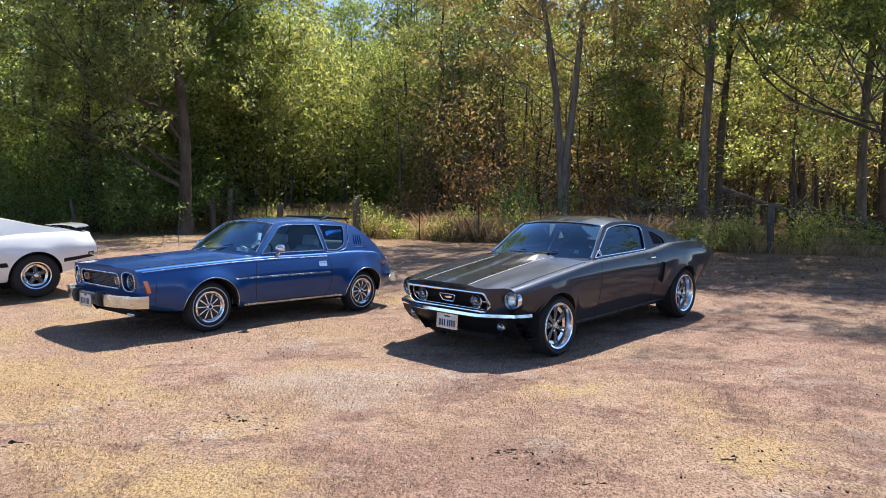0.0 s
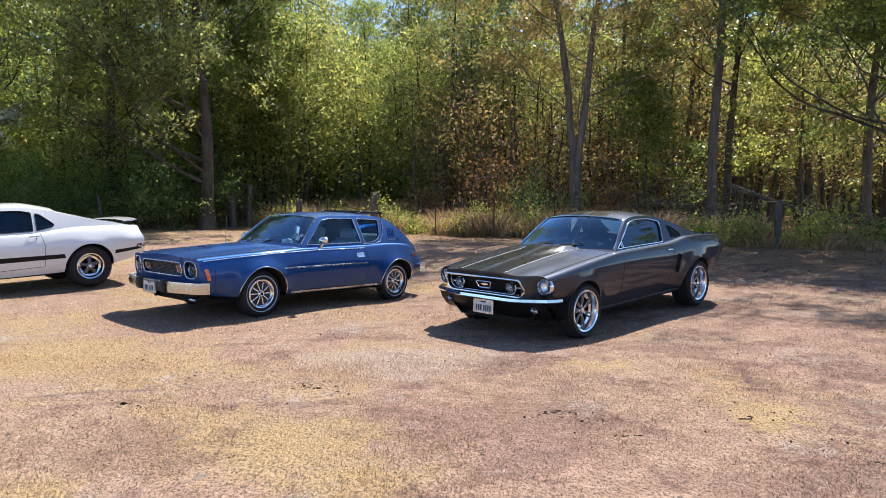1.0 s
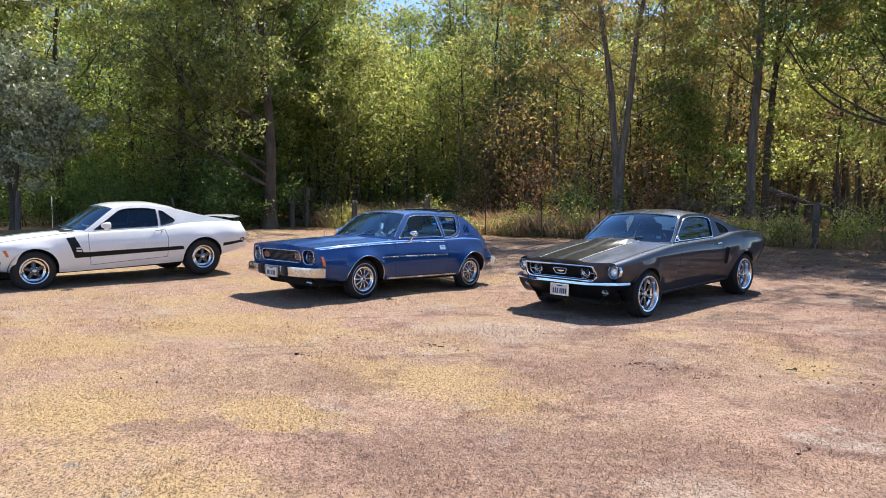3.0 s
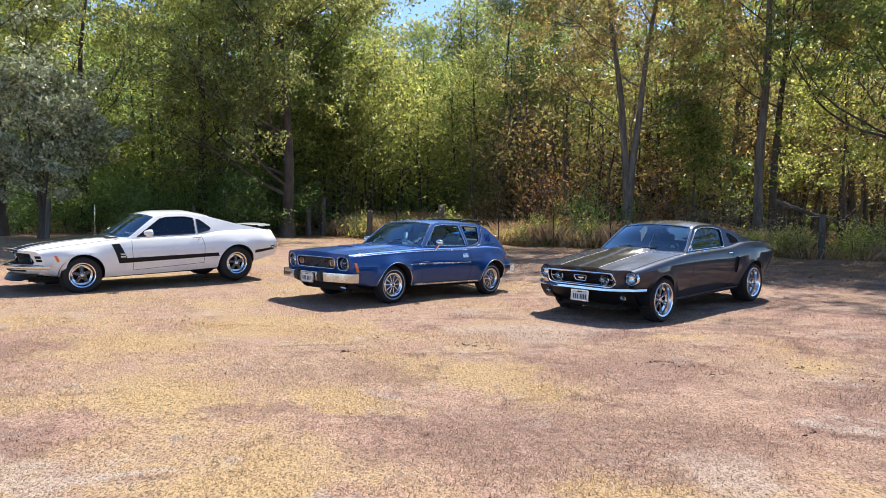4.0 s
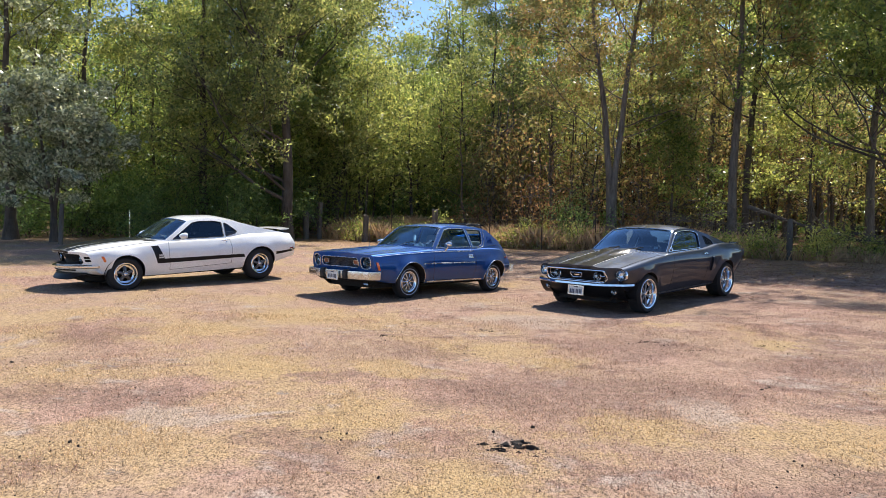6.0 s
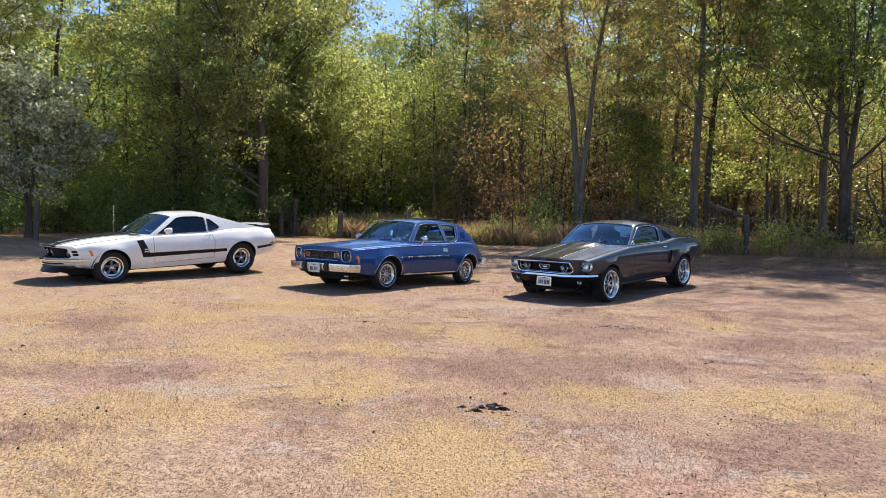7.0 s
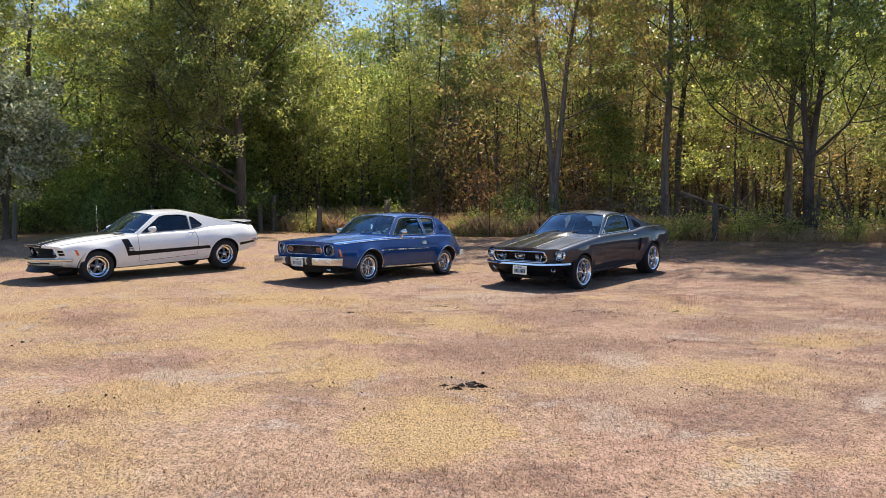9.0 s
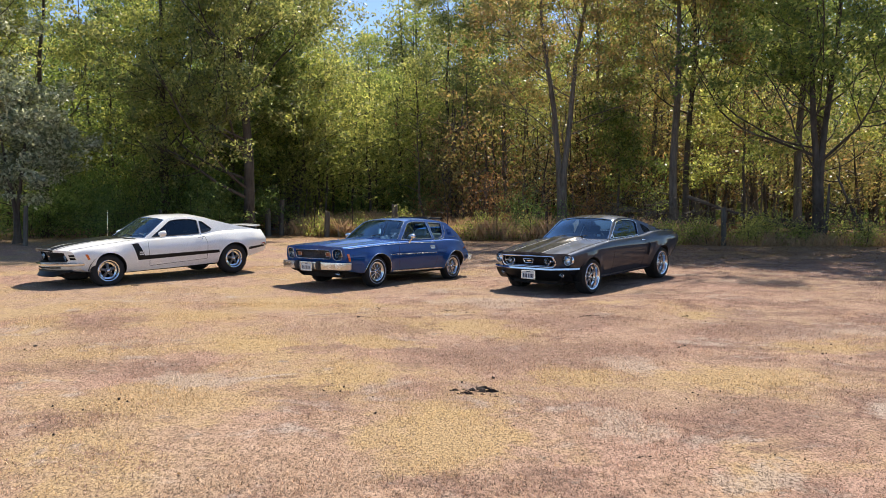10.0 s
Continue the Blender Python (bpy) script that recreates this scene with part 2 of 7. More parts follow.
GREY_LEAF = leaf_mat("grey_leaves", [(0.05, 0.066, 0.034), (0.15, 0.175, 0.10), (0.40, 0.42, 0.31), (0.74, 0.74, 0.64)], 0.34, 1.0)
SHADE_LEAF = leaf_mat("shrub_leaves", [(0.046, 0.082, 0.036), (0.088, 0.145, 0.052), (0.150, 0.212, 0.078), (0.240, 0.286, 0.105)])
STRAW = leaf_mat("tall_dry_grass", [(0.24, 0.165, 0.095), (0.42, 0.295, 0.17), (0.52, 0.385, 0.24), (0.34, 0.20, 0.12)], 0.35, 0.2, (1.5, 1.38, 1.25))
RUST_LEAF = leaf_mat("rust_brown_leaves", [(0.09, 0.055, 0.03), (0.19, 0.11, 0.055), (0.31, 0.19, 0.095), (0.40, 0.28, 0.14)], 0.45, 0.2, (1.6, 1.4, 1.2))
LITTER = leaf_mat("fallen_leaves", [(0.12, 0.065, 0.03), (0.22, 0.12, 0.05), (0.34, 0.22, 0.10), (0.10, 0.07, 0.04)], 0.15, 0.1, (1.2, 1.1, 1.0))
STUBBLE = leaf_mat("mauve_stubble", [(0.17, 0.105, 0.085), (0.29, 0.185, 0.15), (0.42, 0.275, 0.22), (0.62, 0.44, 0.36)], 0.3, 0.2, (1.5, 1.4, 1.35))
POST_WOOD = bark("post_wood", (0.06, 0.05, 0.04), (0.14, 0.122, 0.10))
RUST_STEEL = plain("rusty_steel", (0.09, 0.055, 0.04), 0.7, 0.4, vary=0.35)
WIRE_STEEL = plain("fence_wire_steel", (0.10, 0.085, 0.075), 0.75, 0.3, vary=0.25)
SOIL = plain("dark_soil", (0.035, 0.030, 0.027), 0.95, vary=0.45, scale=20, fine=120, relief=0.8, spec=0.2)

BLUE = car_paint("blue_paint", (0.005, 0.060, 0.235), 0.93, 0.54, 0.0, 0.8, 0.07, 0.03, 1.5)
GREY = car_paint("charcoal_paint", (0.036, 0.043, 0.063), 0.92, 0.50, 0.0, 0.8, 0.02, 0.0, 1.5, 0.3, 0.55)
WHITE = car_paint("white_paint", (0.80, 0.80, 0.79), 0.0, 0.32, 0.04, 1.0, 0.03)
STRIPE_BLACK = plain("gloss_black_stripe", (0.006, 0.006, 0.007), 0.30, 0.0, 0.15, vary=0.2, relief=0, rough_vary=0.06, spec=0.2)
BLACK_PAINT = plain("satin_black_paint", (0.008, 0.008, 0.009), 0.4, 0.0, 0.0, vary=0.2, relief=0, spec=0.22)
CHROME = plain("chrome", (0.78, 0.79, 0.80), 0.10, 1.0, vary=0.05, relief=0.02, rough_vary=0.05)
DULL_CHROME = plain("weathered_chrome", (0.60, 0.62, 0.64), 0.24, 1.0, vary=0.12, scale=5, relief=0.03)
POLISHED = plain("polished_alloy", (0.74, 0.75, 0.77), 0.14, 1.0, vary=0.06, relief=0.02, rough_vary=0.05)
GUNMETAL = plain("gunmetal_alloy", (0.16, 0.16, 0.17), 0.32, 0.85, vary=0.15)
SPOKE_GREY = plain("dark_spoke_paint", (0.07, 0.075, 0.085), 0.35, 0.5, vary=0.15)
TYRE = plain("tyre_rubber", (0.022, 0.022, 0.023), 0.75, vary=0.3, scale=14, relief=0.2, spec=0.3)
# white sidewall line; its blue is a reflection put into the colour
PALE_RUBBER = plain("tyre_pale_ring", (0.34, 0.42, 0.55), 0.6, vary=0.15)
RUBBER = plain("black_rubber", (0.018, 0.018, 0.019), 0.6, vary=0.25, relief=0.1)
# near-black puts the shade under cars and inside openings into the colour
DARK = plain("dark_underside", (0.012, 0.011, 0.011), 0.9, vary=0.3, relief=0)
TRIM_DARK = plain("dark_cabin_vinyl", (0.025, 0.026, 0.03), 0.55, vary=0.2)
TRIM_BLUE = plain("blue_cabin_vinyl", (0.26, 0.36, 0.46), 0.5, vary=0.2)
DULL_AMBER = plain("dull_amber_lens", (0.22, 0.06, 0.03), 0.25, 0, 0.5, vary=0.15, relief=0)
AMBER = plain("amber_lens", (0.75, 0.16, 0.03), 0.2, 0, 0.6, vary=0.12, relief=0)
RED_LENS = plain("red_lens", (0.30, 0.025, 0.02), 0.2, 0, 0.6, vary=0.12, relief=0)
LAMP_BOWL = plain("lamp_reflector", (0.85, 0.86, 0.88), 0.18, 0.9, vary=0.06, fine=60, relief=0.3)
LENS = glass("lamp_lens", (0.92, 0.95, 0.97), 1.2)
PLATE_WHITE = plain("plate_white", (0.72, 0.73, 0.72), 0.4, vary=0.08, relief=0)
PLATE_INK = plain("plate_ink", (0.04, 0.05, 0.09), 0.5, vary=0.1, relief=0)
STICKER = plain("paper_sticker", (0.55, 0.66, 0.78), 0.6, vary=0.1, relief=0)
TINT_BLUE = glass("green_tint_glass", (0.66, 0.80, 0.86), 2.4)
TINT_CLEAR = glass("clear_side_glass", (0.66, 0.75, 0.76), 1.0)
TINT_GREEN = glass("pale_green_glass", (0.46, 0.58, 0.56), 2.2)
TINT_DARK = glass("dark_tint_glass", (0.08, 0.10, 0.13), 1.4)
TINT_MID = glass("mid_tint_glass", (0.32, 0.48, 0.55), 2.8)
LETTER = plain("pale_lettering", (0.62, 0.62, 0.6), 0.5, vary=0.08, relief=0)

# ---- mesh helpers ----
from mathutils.geometry import delaunay_2d_cdt


class Geo:
    """Vertices, faces and a material slot for each face, gathered before they become one mesh."""

    def __init__(self):
        self.v, self.f, self.m = [], [], []

    def add(self, verts, faces, slot=0):
        o = len(self.v)
        self.v += [tuple(p) for p in verts]
        self.f += [tuple(i + o for i in f) for f in faces]
        self.m += [slot] * len(faces)
        return self

    def grid(self, rows, slot=0, close_u=False, close_v=False, keep=None):
        n, k = len(rows), len(rows[0])
        fs = []
        for i in range(n if close_u else n - 1):
            for j in range(k if close_v else k - 1):
                if keep is None or keep(i, j):
                    a, b = i, (i + 1) % n
                    c, d = j, (j + 1) % k
                    fs.append((a * k + c, a * k + d, b * k + d, b * k + c))
        return self.add([p for r in rows for p in r], fs, slot)

    def box(self, c, s, slot=0, m=None):
        vs = [Vector((c[0] + s[0] / 2 * a, c[1] + s[1] / 2 * b, c[2] + s[2] / 2 * d)) for a in (-1, 1) for b in (-1, 1) for d in (-1, 1)]
        if m is not None:
            vs = [m @ p for p in vs]
        return self.add(vs, [(0, 1, 3, 2), (4, 6, 7, 5), (0, 4, 5, 1), (2, 3, 7, 6), (0, 2, 6, 4), (1, 5, 7, 3)], slot)

    def tube(self, pts, r, sides=6, slot=0, cap=True, flat=1.0):
        """A round bar along pts; r: one radius or one for each point."""
        pts = [Vector(p) for p in pts]
        rs = r if isinstance(r, (list, tuple)) else [r] * len(pts)
        rows, up = [], Vector((0.13, 0.21, 0.97)).normalized()
        for i, p in enumerate(pts):
            d = (pts[min(i + 1, len(pts) - 1)] - pts[max(i - 1, 0)]).normalized()
            a = d.cross(up)
            if a.length < 0.05:
                a = d.cross(Vector((1, 0, 0)))
            a.normalize()
            b = a.cross(d)
            rows.append([p + (a * math.cos(q) + b * math.sin(q) * flat) * rs[i] for q in (2 * math.pi * j / sides for j in range(sides))])
        self.grid(rows, slot, close_v=True)
        if cap:
            o = len(self.v)
            self.f += [tuple(o - sides + j for j in range(sides)), tuple(o - len(rows) * sides + j for j in reversed(range(sides)))]
            self.m += [slot, slot]
        return self

    def lathe(self, prof, sides=32, slot=0, axis="y", closed=False):
        """Turns (radius, along) points round the y axis (or x)."""
        rows = []
        for j in range(sides):
            q = 2 * math.pi * j / sides
            c, s = math.cos(q), math.sin(q)
            rows.append([(r * c, a, r * s) if axis == "y" else (a, r * c, r * s) for r, a in prof])
        return self.grid(rows, slot, close_u=True, close_v=closed)


def part(name, geo, mats, parent=None, label="", sharp=38, smooth=True, weld=0.0002):
    """Links a Geo as one mesh object, under a thing or a part where one is given."""
    me = bpy.data.meshes.new(name)
    me.from_pydata(geo.v, [], geo.f)
    mats = mats if isinstance(mats, (list, tuple)) else [mats]
    for m in mats:
        me.materials.append(m)
    me.polygons.foreach_set("material_index", geo.m)
    me.update()
    bm = bmesh.new()
    bm.from_mesh(me)
    if weld:
        bmesh.ops.remove_doubles(bm, verts=bm.verts, dist=weld)
        bmesh.ops.dissolve_degenerate(bm, edges=bm.edges, dist=weld)
    bmesh.ops.recalc_face_normals(bm, faces=bm.faces)
    bm.to_mesh(me)
    bm.free()
    if smooth:
        me.polygons.foreach_set("use_smooth", [True] * len(me.polygons))
        me.set_sharp_from_angle(angle=radians(sharp))
    ob = new(name, me)
    ob.parent = parent
    if label:
        ob["label"] = label
    return ob


def thing(name, label, category, m, group=""):
    ob = new(name)
    ob.empty_display_size = 0.2
    ob.matrix_world = m
    return tagged(ob, label, category, group)


def table(*pts):
    """A smooth curve through (x, value) points, flat beyond the ends."""
    p = sorted(pts)
    xs = [a for a, _ in p]
    ys = [b for _, b in p]
    n = len(p)
    ds = [(ys[i + 1] - ys[i]) / (xs[i + 1] - xs[i]) for i in range(n - 1)]
    ms = [ds[0]] + [0.0 if ds[i - 1] * ds[i] <= 0 else 2 * ds[i - 1] * ds[i] / (ds[i - 1] + ds[i]) for i in range(1, n - 1)] + [ds[-1]]

    def at(x):
        if x <= xs[0]:
            return ys[0]
        if x >= xs[-1]:
            return ys[-1]
        i = next(k for k in range(n - 1) if x <= xs[k + 1])
        h = xs[i + 1] - xs[i]
        s = (x - xs[i]) / h
        return (ys[i] * (1 + 2 * s) * (1 - s) ** 2 + ms[i] * h * s * (1 - s) ** 2 + ys[i + 1] * s * s * (3 - 2 * s) + ms[i + 1] * h * s * s * (s - 1))

    return at


def step(a, b, x):
    s = max(0.0, min(1.0, (x - a) / (b - a)))
    return s * s * (3 - 2 * s)


def inside(p, poly):
    x, y = p
    hit = False
    for (x1, y1), (x2, y2) in zip(poly, poly[1:] + poly[:1]):
        if (y1 > y) != (y2 > y) and x < (x2 - x1) * (y - y1) / (y2 - y1) + x1:
            hit = not hit
    return hit


def dense(poly, gap):
    out = []
    for (x1, y1), (x2, y2) in zip(poly, poly[1:] + poly[:1]):
        k = max(1, int(math.hypot(x2 - x1, y2 - y1) / gap))
        out += [(x1 + (x2 - x1) * i / k, y1 + (y2 - y1) * i / k) for i in range(k)]
    return out


def rounded(poly, r, n=4):
    """A polygon with its corners rounded off; r: one radius or one for each corner."""
    out, k = [], len(poly)
    rs = r if isinstance(r, (list, tuple)) else [r] * k
    for i, p in enumerate(poly):
        a, b = Vector(poly[i - 1]) - Vector(p), Vector(poly[(i + 1) % k]) - Vector(p)
        d = min(rs[i], a.length * 0.49, b.length * 0.49)
        a, b = Vector(p) + a.normalized() * d, Vector(p) + b.normalized() * d
        for j in range(n + 1):
            s = j / n
            q = a * (1 - s) ** 2 + Vector(p) * 2 * s * (1 - s) + b * s * s
            out.append((q.x, q.y))
    return out


def ellipse(cx, cy, rx, ry, n=24):
    return [(cx + rx * math.cos(2 * math.pi * i / n), cy + ry * math.sin(2 * math.pi * i / n)) for i in range(n)]


def sheet(geo, outline, holes, place, gap=0.05, slot=0, depth=None, rim=None):
    """Fills a flat outline with holes and bends it by place(u, v) -> point. depth: a vector by which edges of the holes are
    drawn back (rim: those of the outline)."""
    outline = dense(outline, gap)
    holes = [dense(h, gap) for h in holes]
    vs, es = [], []
    for loop in [outline, *holes]:
        o = len(vs)
        vs += loop
        es += [(o + i, o + (i + 1) % len(loop)) for i in range(len(loop))]
    us, ws = [p[0] for p in outline], [p[1] for p in outline]
    border = np.array(vs)
    u = min(us) + gap / 2
    while u < max(us):
        w = min(ws) + gap / 2
        while w < max(ws):
            if np.min((border[:, 0] - u) ** 2 + (border[:, 1] - w) ** 2) > (0.4 * gap) ** 2 and inside((u, w), outline) and not any(inside((u, w), h) for h in holes):
                vs.append((u, w))
            w += gap
        u += gap
    rv, _, rf, _, _, _ = delaunay_2d_cdt([Vector(p) for p in vs], es, [], 0, 1e-6)
    keep = []
    for f in rf:
        c = (sum(rv[i].x for i in f) / len(f), sum(rv[i].y for i in f) / len(f))
        if inside(c, outline) and not any(inside(c, h) for h in holes):
            keep.append(tuple(f))
    geo.add([place(p.x, p.y) for p in rv], keep, slot)
    for loops, d in ((holes, depth), ([outline], rim)):
        if d is not None:
            for loop in loops:
                a = [Vector(place(*p)) for p in loop]
                geo.grid([a, [p + Vector(d) for p in a]], slot, close_v=True)
    return geo


def swept(geo, path, prof, slot=0, cap=True):
    """Draws a closed profile of (outwards, up) points along a plan path of (x, y, z)."""
    rows = []
    for i, p in enumerate(path):
        a, b = Vector(path[max(i - 1, 0)]), Vector(path[min(i + 1, len(path) - 1)])
        d = (b - a)
        d.z = 0
        d.normalize()
        o = Vector((d.y, -d.x, 0))
        rows.append([Vector(p) + o * u + Vector((0, 0, w)) for u, w in prof])
    geo.grid(rows, slot, close_v=True)
    if cap:
        k = len(prof)
        o = len(geo.v)
        geo.f += [tuple(o - k + j for j in range(k)), tuple(o - len(rows) * k + j for j in range(k))]
        geo.m += [slot, slot]
    return geo

# ---- cars: shared building ----
# A car stands in its own axes: x ahead, y to its left, z up from the ground; the origin lies between the axles.


class Shape:
    """The surfaces of one car body: tables along the car, from which panels, glass and trim take their places."""

    def __init__(self, x0, x1, floor, tuck, tuck_pow, lean_pow, arch_tall, cabin, sill, crease, shoulder, centre, width, lean, round, bulge, front_shape, rear_shape, arches, rail, ridge, bow, belt_in, tumble, tumble2, roof0, roof1, side_tint):
        self.x0 = x0
        self.x1 = x1
        self.floor = floor
        self.tuck = tuck
        self.tuck_pow = tuck_pow
        self.lean_pow = lean_pow
        self.arch_tall = arch_tall
        self.cabin = cabin
        self.sill = sill
        self.crease = crease
        self.shoulder = shoulder
        self.centre = centre
        self.width = width
        self.lean = lean
        self.round = round
        self.bulge = bulge
        self.front_shape = front_shape
        self.rear_shape = rear_shape
        self.arches = arches
        self.rail = rail
        self.ridge = ridge
        self.bow = bow
        self.belt_in = belt_in
        self.tumble = tumble
        self.tumble2 = tumble2
        self.roof0 = roof0
        self.roof1 = roof1
        self.side_tint = side_tint

    def rocker(self, x):
        return self.sill(x)

    def side(self, x, z):
        """Half width of the flank at x, z."""
        zc, zs, zr = self.crease(x), self.shoulder(x), self.sill(x)
        w = self.width(x)
        if z < zc:
            y = w - self.tuck * (max(0.0, zc - z) / (zc - zr)) ** self.tuck_pow
        else:
            y = w - self.lean(x) * min(1.2, (z - zc) / max(0.02, zs - zc)) ** self.lean_pow
        for cx, cz, r, amount in self.arches:
            d = math.hypot(x - cx, z - cz)
            if z > cz - 0.05:
                y += amount * math.exp(-((d - r) / 0.075) ** 2) * (1.0 if d >= r else 0.8)
        return y

    def top(self, x, y):
        """Height of the bonnet or deck at x, y."""
        zs, zc = self.shoulder(x), self.centre(x)
        ys = self.side(x, zs)
        return zs + (zc - zs) * (1 - min(1.0, abs(y) / ys) ** 2.4) + self.bulge(x, abs(y))

    def nose(self, y, z):
        """How far the nose stands ahead of the front line at y, z."""
        return self.front_shape(abs(y), z)

    def warp(self, p):
        x, y, z = p
        w = step(self.x1 - 0.75, self.x1, x)
        wr = step(self.x0 + 0.5, self.x0, x) if x < self.x0 + 0.5 else 0.0
        return (x + w * self.nose(y, z) + wr * self.rear_shape(abs(y), z), y, z)

    def half_section(self, x, zb):
        """Points of the half section from the lower edge to the middle."""
        zc, zs, zr = self.crease(x), self.shoulder(x), self.sill(x)
        rc = self.round(x)
        pts = []
        for i in range(11):
            pts.append(max(zb, zr + (zc - zr) * i / 10))
        for i in range(1, 6):
            pts.append(max(zb, zc + (zs - rc - zc) * i / 5))
        out = [(self.side(x, z), z) for z in pts]
        ys = self.side(x, zs)
        a = Vector(out[-1])
        c = Vector((ys - rc * 1.15, self.top(x, ys - rc * 1.15)))
        k = Vector((ys, zs))
        for i in range(1, 5):
            s = i / 5
            q = a * (1 - s) ** 2 + k * 2 * s * (1 - s) + c * s * s
            out.append((q.x, q.y))
        for i in range(13):
            y = c.x * (1 - i / 12)
            out.append((y, self.top(x, y)))
        return out


def flank_place(s, off=0.0, sign=1):
    return lambda x, z: (s.warp((x, s.side(x, z), z))[0], sign * (s.side(x, z) + off), z)


def columns(s):
    """Stations along the car, with the lower edge at each: the sill, or a wheel arch."""
    cols = []
    xs = list(np.linspace(s.x0, s.x1, 70))
    for x in xs:
        if all(abs(x - cx) > r + 0.012 for cx, _, r, _ in s.arches):
            cols.append((float(x), s.sill(x)))
    for cx, cz, r, _ in s.arches:
        for e in (-1, 1):
            cols.append((cx + e * (r + 0.006), s.sill(cx + e * r)))
        for i in range(25):
            q = math.pi * i / 24
            cols.append((cx + r * math.cos(q), cz + r * math.sin(q) * s.arch_tall))
    return sorted(cols)


def car_body(s, root, paint, label):
    cols = columns(s)
    rows = []
    for x, zb in cols:
        h = s.half_section(x, zb)
        rows.append([s.warp((x, y, z)) for y, z in h])
    nside = 20
    g = Geo()
    for sign in (1, -1):
        r2 = [[(x, sign * y, z) for x, y, z in r] for r in rows]
        g.grid(r2, 0, keep=lambda i, j: j < nside + 1 or not (s.cabin[0] < cols[i][0] < s.cabin[1]))
    # tail panel and, behind the front cladding, a bulkhead
    for r in (rows[0],):
        k = len(r)
        a = [(x, y, z) for x, y, z in r]
        b = [(x, -y, z) for x, y, z in r]
        g.grid([[Vector(p).lerp(Vector(q), i / 8) for i in range(9)] for p, q in zip(a, b)])
    body = part("body", g, paint, root, label)
    # wheel housings and floor
    u = Geo()
    for cx, cz, r, _ in s.arches:
        for sign in (1, -1):
            arc = []
            for i in range(17):
                q = math.pi * i / 16
                x, z = cx + (r + 0.004) * math.cos(q), cz + (r + 0.004) * math.sin(q) * s.arch_tall
                y = s.side(x, z)
                arc.append([(x, sign * (y - 0.004), z), (x, sign * (y - 0.05), z), (x, sign * (y - 0.34), z)])
            u.grid(arc)
            inner = [a[2] for a in arc]
            u.add(inner + [(cx, inner[0][1], cz - 0.1)], [(i, i + 1, len(inner)) for i in range(len(inner) - 1)])
    zf = s.floor
    pts = [(s.x0 + 0.55, 0.62), (s.x0 + 0.7, 0.56), (s.x1 - 1.3, 0.56), (s.x1 - 0.2, 0.6)]
    lo = [(x, y, zf) for x, y in pts] + [(x, -y, zf) for x, y in reversed(pts)]
    hi = [(x, y, zf + 0.22) for x, y, z in lo]
    u.grid([lo, hi], close_v=True)
    n = len(lo)
    u.add(lo, [tuple(range(n))])
    for sign in (1, -1):
        xs = [x for x in np.linspace(s.arches[1][0] + 0.3, s.x1 - 0.1, 40) if all(abs(x - a[0]) > a[2] for a in s.arches)]
        for x, x2 in zip(xs, xs[1:]):
            if x2 - x < 0.2:
                u.add([(x, sign * (s.side(x, s.sill(x)) - 0.002), s.sill(x)), (x2, sign * (s.side(x2, s.sill(x2)) - 0.002), s.sill(x2)), (x2, sign * 0.5, zf + 0.02), (x, sign * 0.5, zf + 0.02)], [(0, 1, 2, 3)])
    part("underbody", u, DARK, root, "dark shaded underside")
    return body


def cabin_side(s, sign):
    """The bent surface of the cabin's side at x, z."""
    def place(x, z, off=0.0):
        zs = s.shoulder(x)
        y = s.side(x, zs) - s.belt_in - s.tumble * (z - zs) - s.tumble2 * max(0.0, z - zs) ** 2
        return (x, sign * (y + off), z)
    return place


def roof_point(s, x, f):
    """A point of the windscreen, roof and backlight: f runs from -1 to 1 across."""
    zr, zc = s.rail(x), s.ridge(x)
    yr = cabin_side(s, 1)(x, zr)[1]
    z = zr + (zc - zr) * (1 - abs(f) ** 2.3)
    bow = s.bow(x) * (1 - f * f)
    return (x + bow, yr * f, z)


